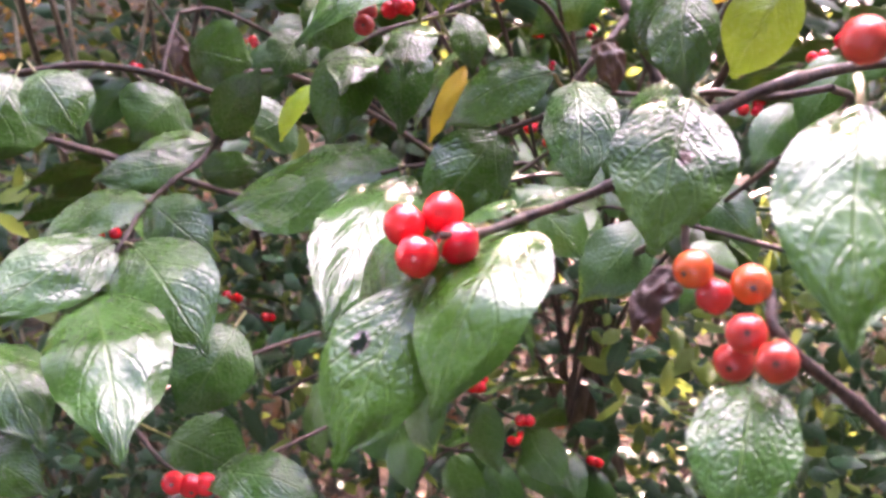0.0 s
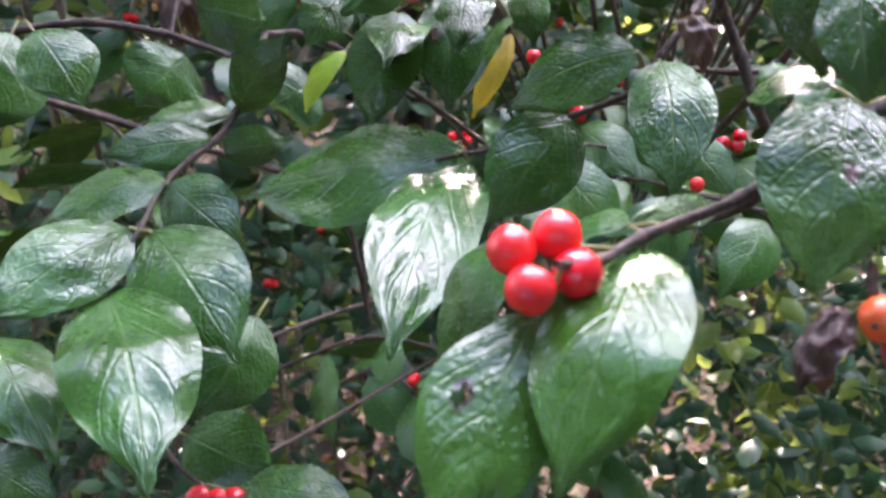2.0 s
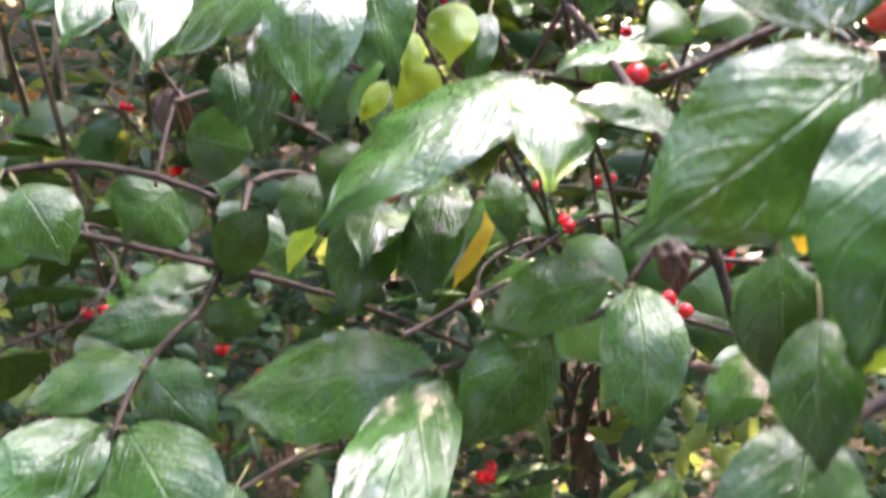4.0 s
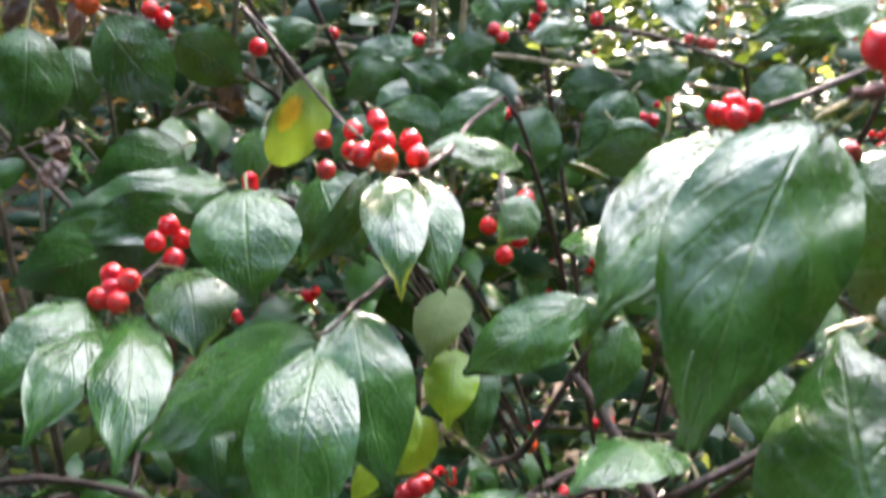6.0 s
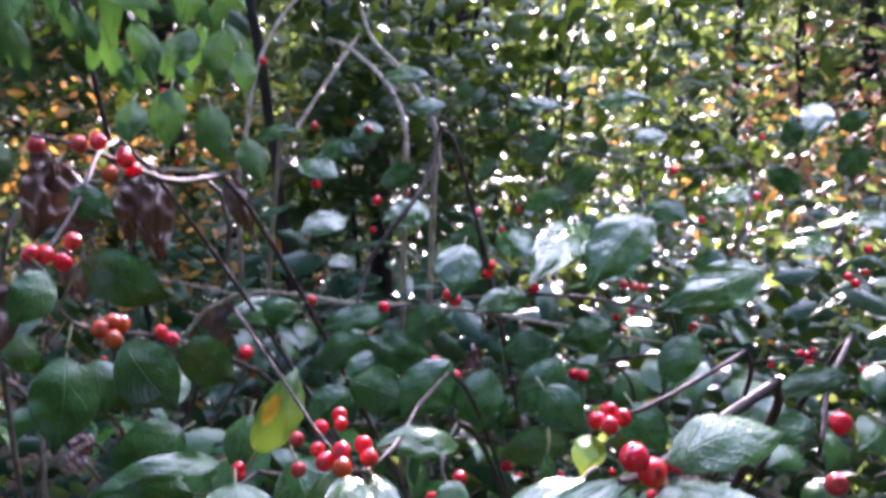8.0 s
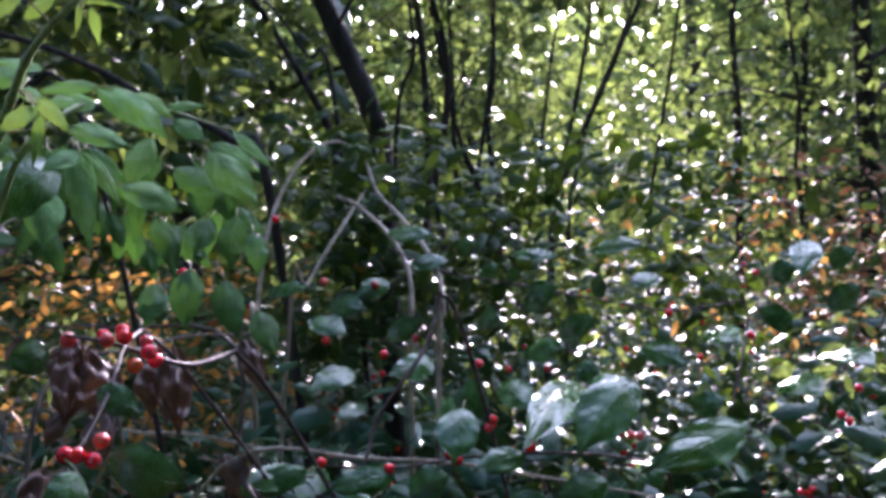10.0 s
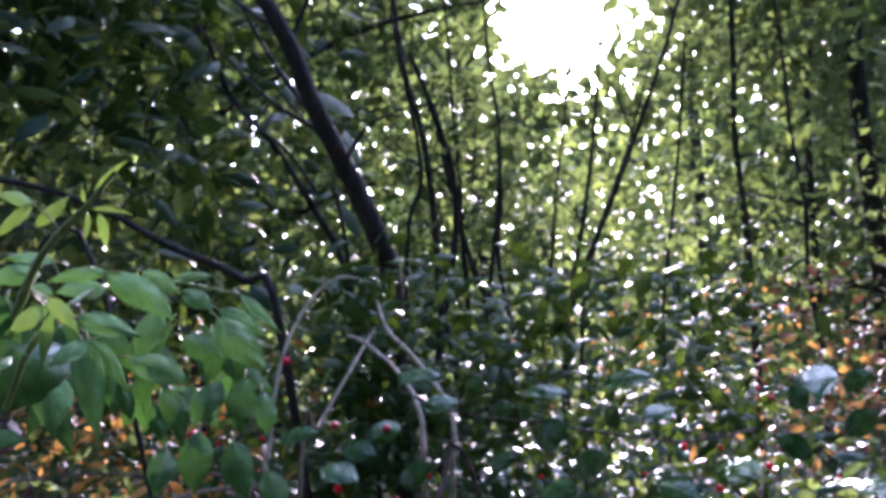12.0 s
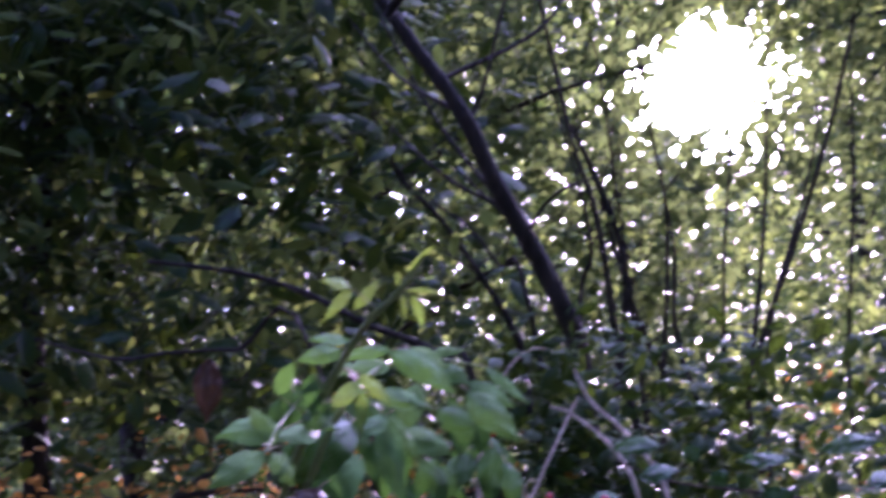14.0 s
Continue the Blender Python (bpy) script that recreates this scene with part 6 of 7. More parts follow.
sapling([(1.9043, 4.8017, 1.6479), (1.8896, 4.6975, 2.4013), (1.9138, 4.5456, 2.9001), (1.8809, 4.4436, 3.4652)], 0.0170, 0.0120)
sapling([(0.0093, 2.4503, 1.2855), (0.0411, 2.4464, 1.4512), (0.0734, 2.4214, 1.6896), (0.0306, 2.3845, 1.8920), (-0.0240, 2.3430, 2.0507)], 0.0100, 0.0060)
sapling([(0.3101, 2.2894, 1.2655), (0.3307, 2.2736, 1.4243), (0.3722, 2.2540, 1.6219), (0.4056, 2.2343, 1.8200), (0.4290, 2.2160, 2.0053), (0.4578, 2.1950, 2.2169)], 0.0055, 0.0030)
sapling([(0.3621, 2.3872, 1.2888), (0.3878, 2.3708, 1.4542), (0.4231, 2.3571, 1.5914), (0.4807, 2.3433, 1.7273), (0.5300, 2.3296, 1.8637), (0.5674, 2.3172, 1.9868)], 0.0050, 0.0020)
sapling([(0.1267, 2.4939, 1.2430), (0.1508, 2.4711, 1.4734), (0.1776, 2.4540, 1.6458), (0.1943, 2.4341, 1.8477), (0.1768, 2.4157, 2.0369), (0.1683, 2.3916, 2.2836)], 0.0060, 0.0030)
sapling([(0.6573, 2.7855, 1.3029), (0.6759, 2.7664, 1.4966), (0.7134, 2.7425, 1.7379), (0.7410, 2.7217, 1.9473), (0.7646, 2.6994, 2.1731)], 0.0060, 0.0030)
sapling([(0.3147, 2.8933, 1.2549), (0.3544, 2.8668, 1.5215), (0.3848, 2.8421, 1.7719), (0.4218, 2.8206, 1.9883), (0.4513, 2.7974, 2.2219)], 0.0050, 0.0030)
sapling([(0.0971, 2.6802, 1.3953), (0.0900, 2.6587, 1.6146), (0.0907, 2.6403, 1.8023), (0.0820, 2.6219, 1.9905), (0.0781, 2.6005, 2.2097), (0.0577, 2.5806, 2.4141)], 0.0060, 0.0030)
sapling([(-0.0517, 2.1670, 1.5163), (-0.0109, 2.1507, 1.6797), (-0.0168, 2.1382, 1.8075), (-0.0412, 2.1245, 1.9490), (-0.0599, 2.1120, 2.0775)], 0.0050, 0.0025)
sapling([(1.1737, 3.5715, 1.4465), (1.1643, 3.5429, 1.7390), (1.1424, 3.5143, 2.0322), (1.1517, 3.4897, 2.2820), (1.1552, 3.4529, 2.6572)], 0.0130, 0.0090)
sapling([(1.3377, 3.3866, 1.2696), (1.3109, 3.3635, 1.5074), (1.3137, 3.3403, 1.7437), (1.2771, 3.3172, 1.9820), (1.2623, 3.2902, 2.2586), (1.2300, 3.2594, 2.5755)], 0.0080, 0.0050)
low_branch([(-0.1880, 1.2307, 1.3397), (-0.2387, 1.2434, 1.4198), (-0.3377, 1.2592, 1.4706), (-0.4243, 1.2748, 1.5228), (-0.5295, 1.2914, 1.5666), (-0.6774, 1.3092, 1.6014)], 0.0055, 0.0035)
low_branch([(-0.1244, 1.4663, 1.4941), (-0.1666, 1.4794, 1.5690), (-0.2145, 1.4927, 1.6417), (-0.2609, 1.5090, 1.6843), (-0.3295, 1.5221, 1.7612)], 0.0035, 0.0015)
bare_stem = low_branch([(-0.3423, 1.0071, 1.4063), (-0.4405, 1.0260, 1.4288), (-0.5304, 1.0431, 1.4345), (-0.6329, 1.1049, 1.4403), (-0.8142, 1.2281, 1.4910)], 0.0028, 0.0016)
lv, lf, lu = leaf_data(0.0742, 0.0340, 0.2, 0.8, 3900, 5, 14, crumple=0.14)
part("dead_leaf", make_mesh("dead_leaf", lv, lf, [LEAVES["dry"]], lu), bare_stem, Matrix.Translation(-bare_stem.location) @ axes(Vector((-0.4735, 1.0226, 1.4224)), Vector((-0.4836, 1.0346, 1.3499)), (0.2, -1.0, 0.1)), "dark shrivelled leaf")

# ---- joined foliage ----
def foliage_mesh(name, places, ways, normals, lengths, widths, material):
    """Many small folded leaves in one mesh."""
    n = len(places)
    y = ways / np.linalg.norm(ways, axis=1, keepdims=True)
    z = normals - y * (normals * y).sum(1, keepdims=True)
    z /= np.linalg.norm(z, axis=1, keepdims=True)
    x = np.cross(y, z)
    shape = np.array([(0, 0, 0), (0, .33, .05), (0, .68, .03), (0, 1, -.10), (-.42, .28, -.03), (-.40, .62, -.06), (.42, .28, -.03), (.40, .62, -.06)])
    uv = np.array([(.5, 0), (.5, .33), (.5, .68), (.5, 1), (0, .28), (0, .62), (1, .28), (1, .62)])
    faces = [(0, 1, 4), (1, 2, 5, 4), (2, 3, 5), (0, 6, 1), (1, 6, 7, 2), (2, 7, 3)]
    verts = places[:, None, :] + x[:, None, :] * (shape[None, :, 0:1] * widths[:, None, None]) + y[:, None, :] * (shape[None, :, 1:2] * lengths[:, None, None]) + z[:, None, :] * (shape[None, :, 2:3] * lengths[:, None, None])
    all_faces = [tuple(8 * i + j for j in f) for i in range(n) for f in faces]
    return make_mesh(name, verts.reshape(-1, 3).tolist(), all_faces, [material], np.tile(uv, (n, 1)))


def sun_gap(p, g, inner=2.7, outer=4.0):
    """Keeps leaves out of the gap in the canopy that the sun shines through."""
    d = p - np.array([-0.010, -0.037, 1.326])
    d /= np.linalg.norm(d, axis=1, keepdims=True)
    a = np.degrees(np.arccos(np.clip(d @ np.array(SUN), -1, 1)))
    keep = np.clip((a - inner) / (outer - inner), 0, 1) * np.clip(0.55 + 0.45 * (a - outer) / 6.0, 0.55, 1)
    # a thin place in the canopy lets the sun down on the thicket
    foot = p - np.array(SUN) * ((p[:, 2:3] - 1.1) / SUN.z)
    lit = (foot[:, 0] > 0.1) & (foot[:, 0] < 1.7) & (foot[:, 1] > 0.8) & (foot[:, 1] < 6.5)
    side = (foot[:, 0] > -1.6) & (foot[:, 0] < -0.5) & (foot[:, 1] > 1.3) & (foot[:, 1] < 3.0)
    return g.random(len(p)) < np.where(lit, 0.3 * keep, np.where(side, 0.4 * keep, keep))


def cloud(g, n, low, high, clumps, spread):
    """Places in clumps inside a box."""
    low, high = np.array(low), np.array(high)
    centres = low + g.random((clumps, 3)) * (high - low)
    return centres[g.integers(0, clumps, n)] + g.normal(0, 1, (n, 3)) * spread


def hang(g, n, droop=0.6, face=0.9, toward=0.2):
    ways = g.normal(0, 1, (n, 3))
    ways[:, 2] = ways[:, 2] * 0.5 - droop
    normals = g.normal(0, 0.55, (n, 3))
    normals[:, 2] += face * 1.0
    normals[:, 1] -= face * toward
    return ways, normals


def stuff(name, g, places, size, material, label, category, droop=0.6, keep=None, at=(0, 0, 0), ratio=0.5, parent=None, toward=0.2):
    n = len(places)
    ways, normals = hang(g, n, droop, 0.9, toward)
    lengths = size * g.uniform(0.6, 1.25, n)
    me = foliage_mesh(name, places - np.array(at), ways, normals, lengths, lengths * ratio * g.uniform(0.8, 1.2, n), material)
    ob = new(name, me)
    if parent:
        ob.parent = parent
        return tagged(ob, label, "", "", "stuff")
    ob.location = at
    return tagged(ob, label, category, "", "stuff")


# sprays that fill the inside of the shrub
def spray(length, pairs, seed, berries):
    """A leafy twig from (0, 0, 0) along +y: returns its meshes with their places."""
    r = random.Random(seed)
    pts = [Vector((0, 0, 0)), Vector((r.uniform(-.02, .02), length * 0.4, 0.015)), Vector((r.uniform(-.03, .03), length * 0.75, 0.0)), Vector((0, length, -0.03))]
    line = spline(pts, 8)
    items = []
    for i in range(pairs):
        p = line[int((i + 1) / pairs * (len(line) - 1))]
        for side in (-1, 1):
            d = Vector((side * r.uniform(0.6, 1), r.uniform(0.1, 0.7), r.uniform(-0.9, -0.15))).normalized()
            items.append(("leaf", p + d * 0.005, d, r.uniform(0.038, 0.058), r.randrange(5)))
        if r.random() < berries:
            for _ in range(r.randrange(2, 5)):
                items.append(("berry", p + Vector((r.uniform(-.006, .006), r.uniform(-.006, .006), r.uniform(0.002, .010))), None, 0.007, r.randrange(4)))
    return pts, items


SPRAY_LEAVES = []
for s in range(5):
    lv, lf, lu = leaf_data(1.0, 0.50 + 0.03 * s, 0.12 + 0.02 * s, 0.25, 900 + s, 4, 12)
    SPRAY_LEAVES.append(make_mesh("leaf", lv, lf, [LEAVES["limetip" if s == 4 else "green"]], lu))


def grow_spray(at, heading, seed, length, pairs, berries):
    pts, items = spray(length, pairs, seed, berries)
    m = axes(at, Vector(at) + Vector(heading), (0, 0, 1))
    local = Matrix.Translation(-shrub.location) @ m
    tv, tf = tube_data([local @ p for p in pts], 0.0014, 0.0006, 5, 6, 0.3)
    stem = part("branch", make_mesh("branch", tv, tf, [TWIG]), shrub)
    for kind, p, d, size, pick in items:
        if kind == "leaf":
            q = axes(p, p + d, (0, -0.5, 1))
            part("leaf", SPRAY_LEAVES[pick], stem, local @ q @ Matrix.Scale(size, 4))
        else:
            part("berry", BERRIES["red"][pick], stem, local @ Matrix.Translation(p) @ Euler((pick, pick * 2, 1)).to_matrix().to_4x4() @ Matrix.Scale(size, 4))


r = random.Random(42)
made = 0
while made < 75:
    x, y = r.uniform(-0.38, 0.55), r.uniform(0.40, 1.15)
    surface = 0.98 + 0.25 * min(y - 0.15, 0.25) + (0.05 if y > 0.7 else 0)
    z = surface - abs(r.gauss(0, 0.16)) - 0.03
    if z < 0.45 or (z > 1.0 and y < 0.5):
        continue
    a = r.uniform(-2.6, 2.6)
    grow_spray((x, y, z), (math.sin(a), -math.cos(a) * 0.8, r.uniform(-0.15, 0.3)), made, r.uniform(0.10, 0.18), r.randrange(3, 6), 0.25)
    made += 1

g = np.random.default_rng(11)
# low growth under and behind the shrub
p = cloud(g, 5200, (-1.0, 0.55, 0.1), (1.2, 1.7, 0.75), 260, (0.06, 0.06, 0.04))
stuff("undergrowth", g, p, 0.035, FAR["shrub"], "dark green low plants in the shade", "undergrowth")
# lime copy brightens low plants by colour, where little light reaches them
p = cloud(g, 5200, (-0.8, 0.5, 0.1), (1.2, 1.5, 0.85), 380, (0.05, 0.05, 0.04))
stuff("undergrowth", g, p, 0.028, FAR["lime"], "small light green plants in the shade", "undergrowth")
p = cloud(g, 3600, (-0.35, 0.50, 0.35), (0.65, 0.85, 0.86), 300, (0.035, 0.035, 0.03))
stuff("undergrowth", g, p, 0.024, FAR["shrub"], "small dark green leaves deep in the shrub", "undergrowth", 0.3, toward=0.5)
# weeds in the lime copy too, their brightness put into the colour
p = cloud(g, 260, (0.12, 0.50, 0.55), (0.5, 0.75, 0.84), 16, (0.025, 0.025, 0.015))
stuff("undergrowth", g, p, 0.024, FAR["lime"], "light green weeds under the shrub", "undergrowth", 0.3, toward=0.7)
# leaf litter
n = 5000
p = np.column_stack((g.uniform(-4, 4, n), g.uniform(0, 9, n), g.uniform(0.0, 0.05, n)))
stuff("leaf_litter", g, p, 0.06, FAR["litter"], "brown fallen leaves on the ground", "leaf litter", 0.0)
# honeysuckle thicket further on
p = cloud(g, 9000, (-0.6, 0.85, 0.65), (1.7, 2.5, 1.08), 620, (0.07, 0.07, 0.035))
stuff("honeysuckle_thicket", g, p, 0.048, FAR["shrub"], "glossy dark green thicket dotted with berries", "thicket", 0.2, toward=0.5)
p = cloud(g, 2600, (-0.1, 1.0, 0.7), (2.4, 2.8, 1.12), 240, (0.06, 0.06, 0.04))
stuff("thicket", g, p, 0.035, FAR["lime"], "light green brush lit from behind", "thicket", 0.3)
p = cloud(g, 1300, (0.35, 1.5, 0.85), (2.4, 3.4, 1.36), 120, (0.12, 0.12, 0.06))
stuff("autumn_brush", g, p, 0.03, FAR["autumn"], "orange and brown autumn leaves in the brush", "brush", 0.3)
p = cloud(g, 3600, (-2.0, 1.2, 0.7), (-0.2, 3.0, 1.32), 200, (0.10, 0.10, 0.06))
stuff("autumn_brush", g, p, 0.03, FAR["autumn"], "yellow brown leaves low in the brush", "brush", 0.3)
# brush in the dark leaf copy, so its shade lies in the colour
p = cloud(g, 9000, (-3.4, 2.0, 0.2), (4.4, 5.8, 1.6), 420, (0.14, 0.14, 0.11))
p = p[sun_gap(p, g)]
stuff("brush", g, p, 0.045, FAR["dark"], "brush of the wood floor, shade put into its colour", "brush", 0.3)
p = cloud(g, 5500, (-3.4, 2.4, 0.6), (4.4, 5.8, 1.75), 260, (0.12, 0.12, 0.09))
p = p[sun_gap(p, g)]
stuff("brush", g, p, 0.045, FAR["tree"], "light green brush of the wood floor", "brush", 0.3)

# three thickets in the dark copy: their shade is put into the colour
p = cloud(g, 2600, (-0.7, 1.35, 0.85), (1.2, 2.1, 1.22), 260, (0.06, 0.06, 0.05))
stuff("thicket", g, p, 0.028, FAR["dark"], "leafy brush round the sapling stems, shade in its colour", "thicket", 0.4)
# added in the sun's path to keep sun flecks off the near shrub
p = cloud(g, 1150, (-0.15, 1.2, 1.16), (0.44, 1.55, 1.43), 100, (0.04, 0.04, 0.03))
stuff("thicket", g, p, 0.034, FAR["dark"], "dark leaves added to shade the shrub before them", "thicket", 0.4)
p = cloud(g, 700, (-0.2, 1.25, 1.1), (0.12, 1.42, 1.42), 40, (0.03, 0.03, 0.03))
stuff("thicket", g, p, 0.036, FAR["dark"], "leaves round the foot of the leaning tree, darkened for shade", "thicket", 0.4)
# lime in this brush and the next: their colour carries the backlight
p = cloud(g, 9000, (-6, 12, 0.3), (8, 16, 4.0), 420, (0.45, 0.45, 0.35))
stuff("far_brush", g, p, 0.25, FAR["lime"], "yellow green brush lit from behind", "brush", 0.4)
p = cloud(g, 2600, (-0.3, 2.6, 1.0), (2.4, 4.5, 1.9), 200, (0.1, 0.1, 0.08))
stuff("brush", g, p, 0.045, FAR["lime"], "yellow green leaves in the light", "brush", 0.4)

p = cloud(g, 1300, (0.75, 1.9, 0.95), (1.9, 2.7, 1.42), 90, (0.10, 0.10, 0.05))
stuff("dry_brush", g, p, 0.036, FAR["litter"], "reddish brown withered leaves in the brush", "brush", 0.4)

# red berries dotted over the thicket
r = random.Random(77)
far_shrub = placed("honeysuckle_shrub", Vector((0.6, 1.6, 0.0)), "further honeysuckle shrub with scattered red berries", "shrub", "")
for _ in range(7):
    x, y = r.uniform(-0.7, 0.9), r.uniform(-0.5, 0.6)
    tv, tf = tube_data([Vector((0, 0, -0.02)), Vector((x * 0.3, y * 0.3, 0.5)), Vector((x * 0.8, y * 0.8, 0.95)), Vector((x, y, 1.08))], 0.008, 0.002, 6, 7)
    part("branch", make_mesh("branch", tv, tf, [STEM]), far_shrub)
for i in range(230):
    x, y = r.uniform(-1.1, 1.3), r.uniform(-0.75, 1.1)
    at = Vector((x, y, r.uniform(0.85, 1.16)))
    for _ in range(r.randrange(1, 3)):
        q = at + Vector((r.uniform(-.01, .01), r.uniform(-.01, .01), r.uniform(-.008, .008)))
        part("berry", BERRIES["red"][i % 4], far_shrub, Matrix.Translation(q) @ Euler((i, i * 2, 0)).to_matrix().to_4x4() @ Matrix.Scale(0.0085, 4))


# a tangle of dead stalks beside the shrub
tangle = placed("bramble_tangle", Vector((-0.45, 0.95, 0.0)), "tangle of dead brown stalks with hanging dry leaves", "brambles", "")
r = random.Random(9)
for i in range(26):
    a = Vector((r.uniform(-0.15, 0.15), r.uniform(-0.1, 0.15), -0.02))
    top_at = Vector((r.uniform(-0.25, 0.3), r.uniform(-0.3, 0.3), r.uniform(0.95, 1.16)))
    end = top_at + Vector((r.uniform(-0.35, 0.45), r.uniform(-0.25, 0.2), r.uniform(-0.14, 0.06)))
    tv, tf = tube_data([a, a.lerp(top_at, 0.6) + Vector((r.uniform(-.08, .08), r.uniform(-.08, .08), 0)), top_at, top_at.lerp(end, 0.5) + Vector((0, 0, 0.03)), end], r.uniform(0.002, 0.0045), 0.0012, 6, 6, 0.1)
    stalk = part("stalk", make_mesh("stalk", tv, tf, [CANE if i % 4 == 0 else STEM]), tangle)
    for _ in range(2):
        at = top_at.lerp(end, r.random())
        d = Vector((r.uniform(-0.5, 0.5), r.uniform(-0.5, 0.3), -1)).normalized()
        lv, lf, lu = leaf_data(r.uniform(0.03, 0.06), r.uniform(0.014, 0.026), 0.3, 0.8, 3000 + counter[0], 5, 14, crumple=0.16)
        counter[0] += 1
        part("dead_leaf", make_mesh("dead_leaf", lv, lf, [LEAVES["dry"]], lu), stalk, axes(at, at + d, (r.uniform(-1, 1), -1, 0.3)))


# trees: trunk, limbs and a crown of many leaves
def tree(at, height, radius, crown_low, spread, leaves, size, material, seed, label):
    g = np.random.default_rng(seed)
    r = random.Random(seed)
    ob = placed("tree", Vector(at), label, "tree", "trees of the wood")
    bend = [Vector((r.uniform(-.2, .2) * k, r.uniform(-.2, .2) * k, height * k)) for k in (0, 0.25, 0.5, 0.75, 1.0)]
    bend[0].z = -0.1
    tv, tf = tube_data(bend, radius, radius * 0.25, 6, 10, 0, 0.2)
    part("trunk", make_mesh("trunk", tv, tf, [TRUNK]), ob)
    tips = []
    for i in range(14):
        k = r.uniform(crown_low / height, 0.98)
        j = min(3, int(k * 4))
        a = bend[j].lerp(bend[j + 1], k * 4 - j)
        turn = r.uniform(0, 6.28)
        out_by = spread * r.uniform(0.5, 1.0) * (1.15 - 0.5 * k)
        b = a + Vector((math.cos(turn) * out_by, math.sin(turn) * out_by, r.uniform(-0.1, 0.45) * out_by))
        tv, tf = tube_data([a, a.lerp(b, 0.5) + Vector((0, 0, 0.08 * out_by)), b], radius * 0.3, radius * 0.07, 4, 6)
        part("limb", make_mesh("limb", tv, tf, [TRUNK]), ob)
        tips += [a.lerp(b, q) for q in (0.4, 0.7, 0.85, 1.0)]
    tips = np.array(tips)
    clumps = tips[g.integers(0, len(tips), 110)] + g.normal(0, 0.16 * spread, (110, 3))
    p = clumps[g.integers(0, 110, leaves)] + g.normal(0, 0.085 * spread, (leaves, 3))
    p = p[sun_gap(p + np.array(at), g)]
    n = len(p)
    ways, normals = hang(g, n, 0.5)
    lengths = size * g.uniform(0.6, 1.3, n)
    me = foliage_mesh("crown", p, ways, normals, lengths, lengths * 0.55, material)
    tagged(part("crown", me, ob), "", "", "", "stuff")
    return ob


# clump of leaves added before the sun's lower side to shade the near shrub
c = np.array([0.03, 0.24, 1.06]) + 3.9 * np.array(SUN)
p = c + g.normal(0, 1, (300, 3)) * (0.17, 0.25, 0.10)
p = p[sun_gap(p, g, 2.4, 3.2)]
stuff("hanging_branch", g, p, 0.085, FAR["tree"], "clump of leaves added to shade the near shrub", "branches", 0.5, toward=0.8)
# near dark crown over the rose
tree((-1.5, 2.4, 0), 3.4, 0.05, 0.7, 1.3, 8000, 0.062, FAR["tree"], 21, "small dense dark green tree at the wood's edge")
tree((-0.75, 3.3, 0), 4.2, 0.05, 0.7, 1.5, 9500, 0.062, FAR["tree"], 22, "green young tree with hanging leaves")
tree((1.9, 4.2, 0), 4.6, 0.06, 0.6, 1.6, 4500, 0.08, FAR["tree"], 23, "green young tree lit from behind")
tree((-2.6, 5.2, 0), 6.0, 0.09, 0.6, 2.2, 9000, 0.13, FAR["tree"], 24, "broad green tree of the wood")
tree((3.4, 6.0, 0), 6.5, 0.07, 0.6, 2.4, 5500, 0.13, FAR["tree"], 25, "green tree of the wood")
tree((0.4, 7.0, 0), 6.0, 0.07, 0.5, 2.6, 9000, 0.12, FAR["lime"], 26, "yellow green tree behind the brush")
tree((-3.2, 9.5, 0), 8.0, 0.14, 0.6, 3.2, 9000, 0.20, FAR["tree"], 27, "tall green tree of the wood")
tree((5.5, 10.0, 0), 9.0, 0.12, 0.6, 3.5, 9000, 0.20, FAR["tree"], 28, "tall green tree of the wood")
tree((-9.0, 12.0, 0), 10.0, 0.16, 0.6, 4.5, 9000, 0.26, FAR["tree"], 29, "tall green tree of the wood")
tree((3.4, 12.0, 0), 9.0, 0.10, 0.6, 4.0, 9000, 0.22, FAR["tree"], 30, "tall green tree far in the wood")
tree((11.0, 14.0, 0), 10.0, 0.16, 0.6, 5.0, 9000, 0.26, FAR["tree"], 31, "tall green tree far in the wood")
p = cloud(g, 10000, (-26, 15, 0.3), (26, 24, 11.0), 700, (1.0, 0.8, 0.6))
p = p[sun_gap(p, g)]
stuff("far_wood", g, p, 0.45, FAR["tree"], "dense green wood in the distance", "woods", 0.3)
# lime copy again, so the colour makes these trees look lit through
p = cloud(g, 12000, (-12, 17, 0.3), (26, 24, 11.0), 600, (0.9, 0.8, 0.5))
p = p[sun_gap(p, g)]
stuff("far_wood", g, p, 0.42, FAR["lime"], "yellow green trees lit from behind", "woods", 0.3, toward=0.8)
# leaves mostly above the view, added to block bright sky from the shrubs
p = cloud(g, 22000, (-4.5, 4.0, 3.1), (5.2, 7.0, 5.6), 650, (0.28, 0.28, 0.2))
p = p[sun_gap(p, g)]
p = p[(p[:, 0] > -2.2) | (p[:, 2] > 4.3)]
p = p[(p[:, 0] < 1.3) | (g.random(len(p)) < 0.45)]
stuff("upper_branches", g, p, 0.13, FAR["tree"], "upper leaves, mostly out of view, added to block the sky", "branches", 0.4)
p = cloud(g, 24000, (-3.2, 3.0, 0.8), (3.8, 6.0, 3.4), 420, (0.17, 0.17, 0.13))
p = p[sun_gap(p, g)]
# most leaves on the left take the copy with shade in its colour
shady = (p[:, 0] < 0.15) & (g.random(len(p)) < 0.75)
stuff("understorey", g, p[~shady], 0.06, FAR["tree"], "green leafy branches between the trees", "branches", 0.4)
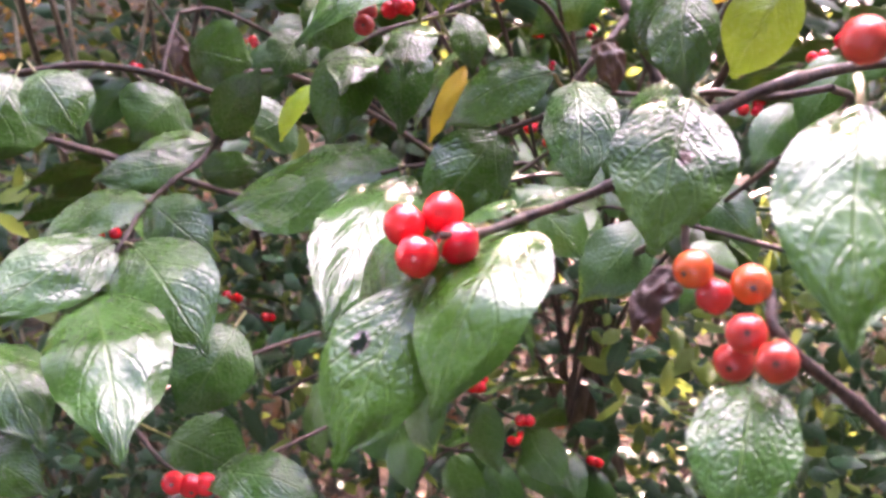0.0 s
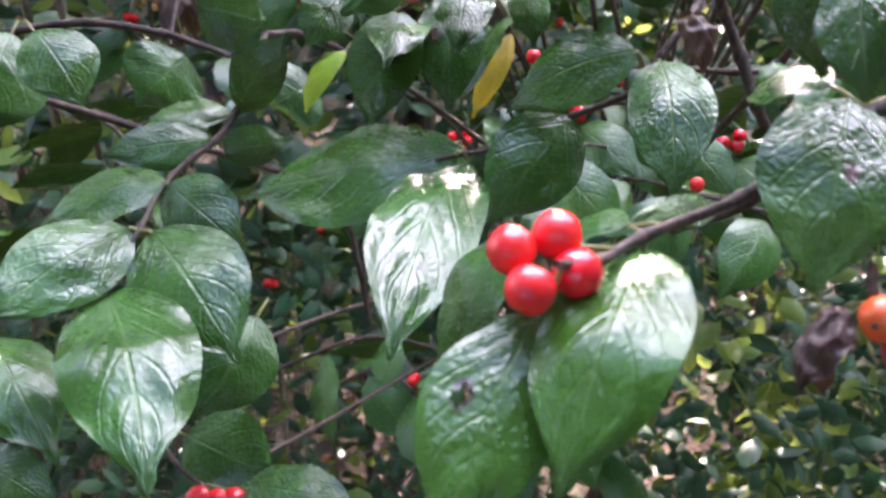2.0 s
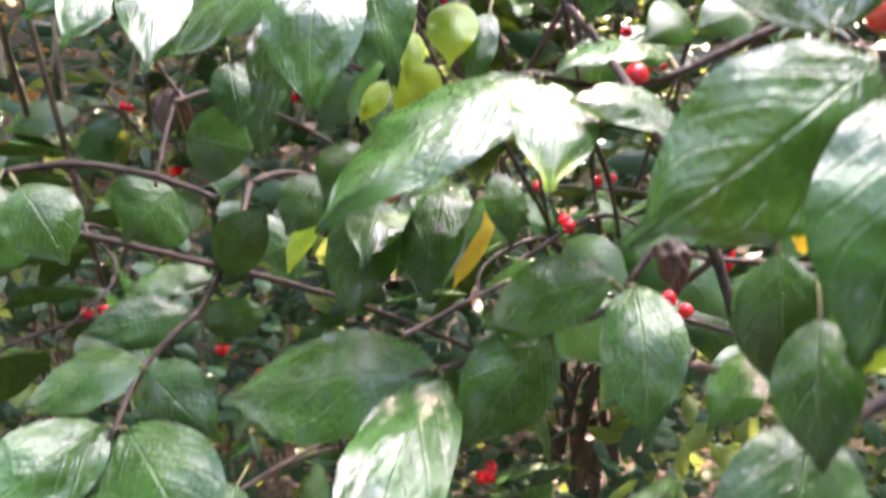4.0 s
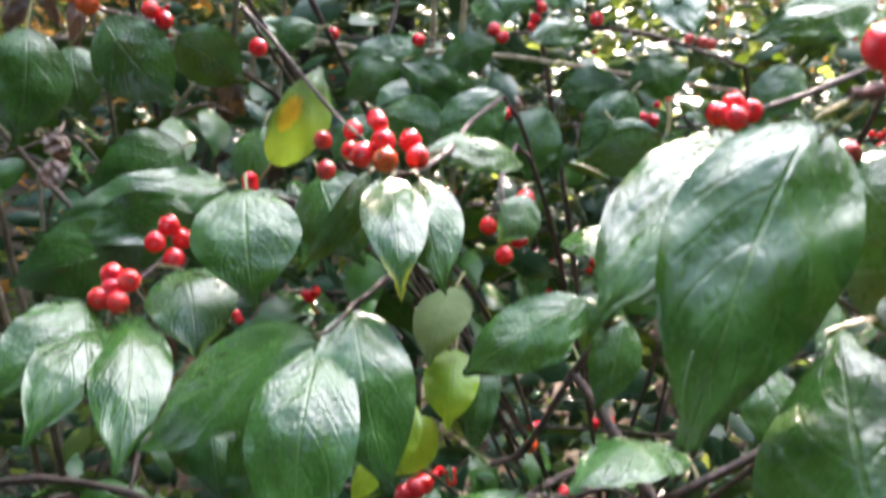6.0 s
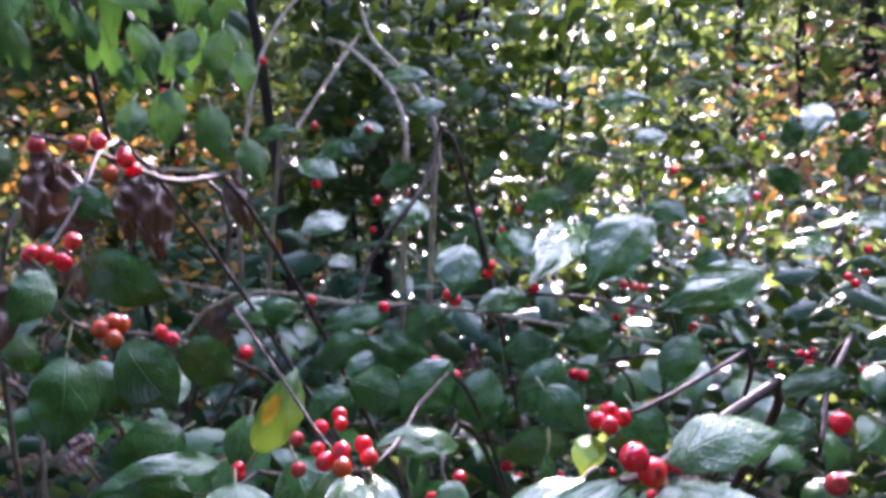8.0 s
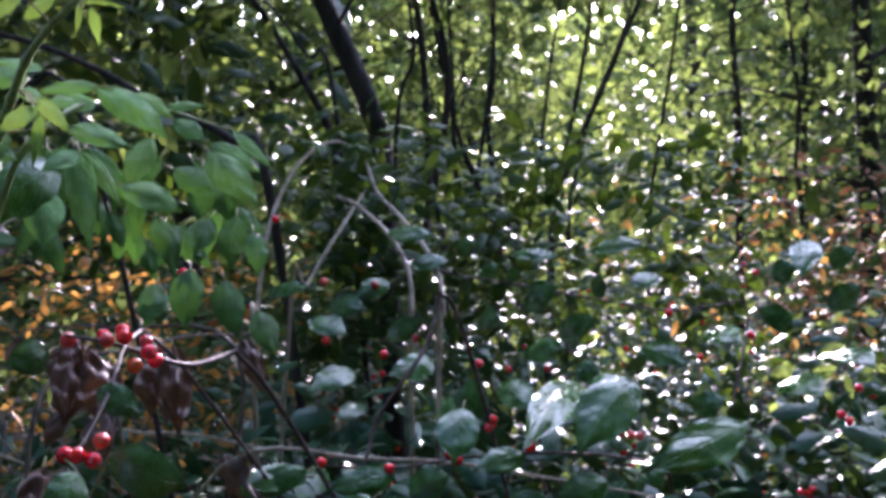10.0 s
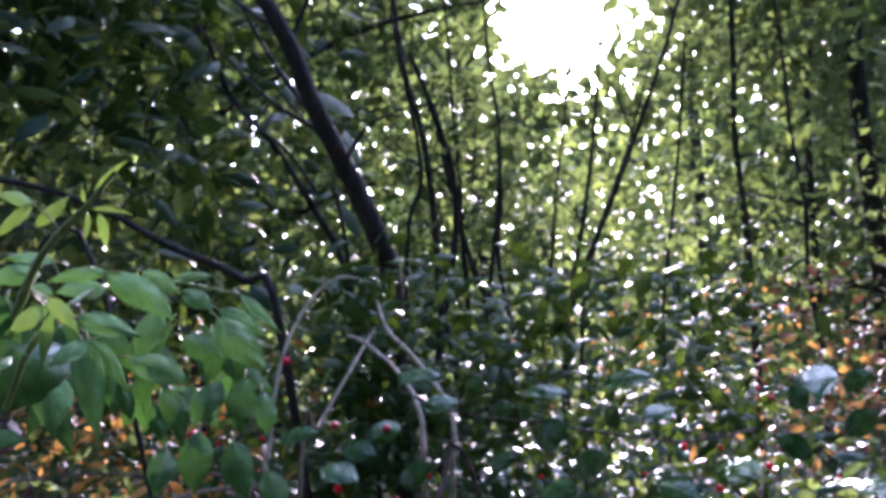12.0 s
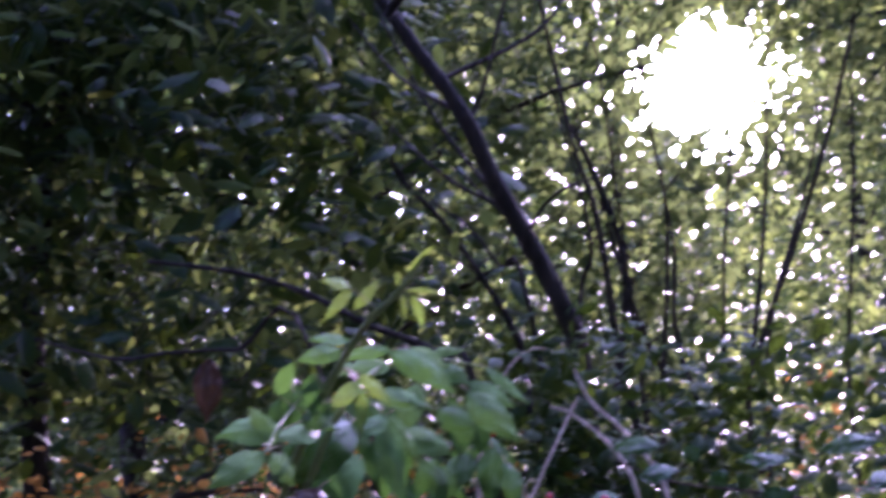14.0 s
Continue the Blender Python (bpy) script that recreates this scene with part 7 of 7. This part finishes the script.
stuff("understorey", g, p[shady], 0.065, FAR["dark"], "leafy branches between the trees, shade put into their colour", "branches", 0.4)
p = cloud(g, 900, (1.0, 3.0, 1.8), (2.4, 4.2, 3.3), 70, (0.14, 0.14, 0.09))
p = p[sun_gap(p, g)]
stuff("understorey", g, p, 0.075, FAR["lime"], "yellow green leaves lit from behind", "branches", 0.4, toward=0.6)
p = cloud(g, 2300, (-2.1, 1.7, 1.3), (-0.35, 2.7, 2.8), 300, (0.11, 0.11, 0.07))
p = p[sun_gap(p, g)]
stuff("understorey", g, p, 0.075, FAR["gloss"], "leafy branches with shade put into their dark colour", "branches", 0.5, toward=0.9)
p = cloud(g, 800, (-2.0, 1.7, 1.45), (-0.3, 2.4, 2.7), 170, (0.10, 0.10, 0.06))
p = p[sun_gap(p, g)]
stuff("understorey", g, p, 0.09, FAR["gloss"], "broad leaves on low branches, darkened for shade", "branches", 0.5, toward=0.8)
p = cloud(g, 3000, (-2.2, 1.8, 1.5), (-0.4, 3.0, 2.9), 150, (0.11, 0.11, 0.07))
p = p[sun_gap(p, g)]
stuff("understorey", g, p, 0.075, FAR["lime"], "leaves among the dark branches, light put into their colour", "branches", 0.5, toward=0.9)
# the lime colour adds to the backlight on this furthest layer
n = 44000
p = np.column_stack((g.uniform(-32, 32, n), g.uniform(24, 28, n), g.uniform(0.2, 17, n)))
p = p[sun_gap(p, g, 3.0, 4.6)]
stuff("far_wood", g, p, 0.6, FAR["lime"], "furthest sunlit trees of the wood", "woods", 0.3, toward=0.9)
# the wood behind the viewer: unseen, added to block sky light
for k, (x, y, z) in enumerate(((-2.4, -2.3, 5.4), (2.4, -2.0, 5.2), (0.1, -3.6, 6.2))):
    tree((x, y, 0), z, 0.07, 2.9, 2.6, 8000, 0.15, FAR["tree"], 60 + k, "unseen leafy tree, added to block sky light overhead")
for k, (x, y) in enumerate(((-3.2, -3.2), (0.2, -4.6), (3.4, -3.0), (-4.6, 0.6), (5.0, 1.2))):
    tree((x, y, 0), 8.0, 0.12, 0.5, 2.8, 6000, 0.28, FAR["tree"], 40 + k, "unseen tall green tree, added to block light from behind and beside")
# unseen wall of leaves behind and at both sides, added to block light
p = np.concatenate((cloud(g, 7000, (-8, -5.5, 0.2), (8, -3.0, 9.0), 500, (0.5, 0.4, 0.4)), cloud(g, 3000, (-7, -3, 0.2), (-4.5, 4, 8.0), 250, (0.4, 0.5, 0.4)), cloud(g, 3000, (4.8, -3, 0.2), (7, 4, 8.0), 250, (0.4, 0.5, 0.4))))
stuff("wood_edge", g, p, 0.34, FAR["tree"], "unseen dense wall of leaves, added to block sky behind and beside", "woods", 0.3)
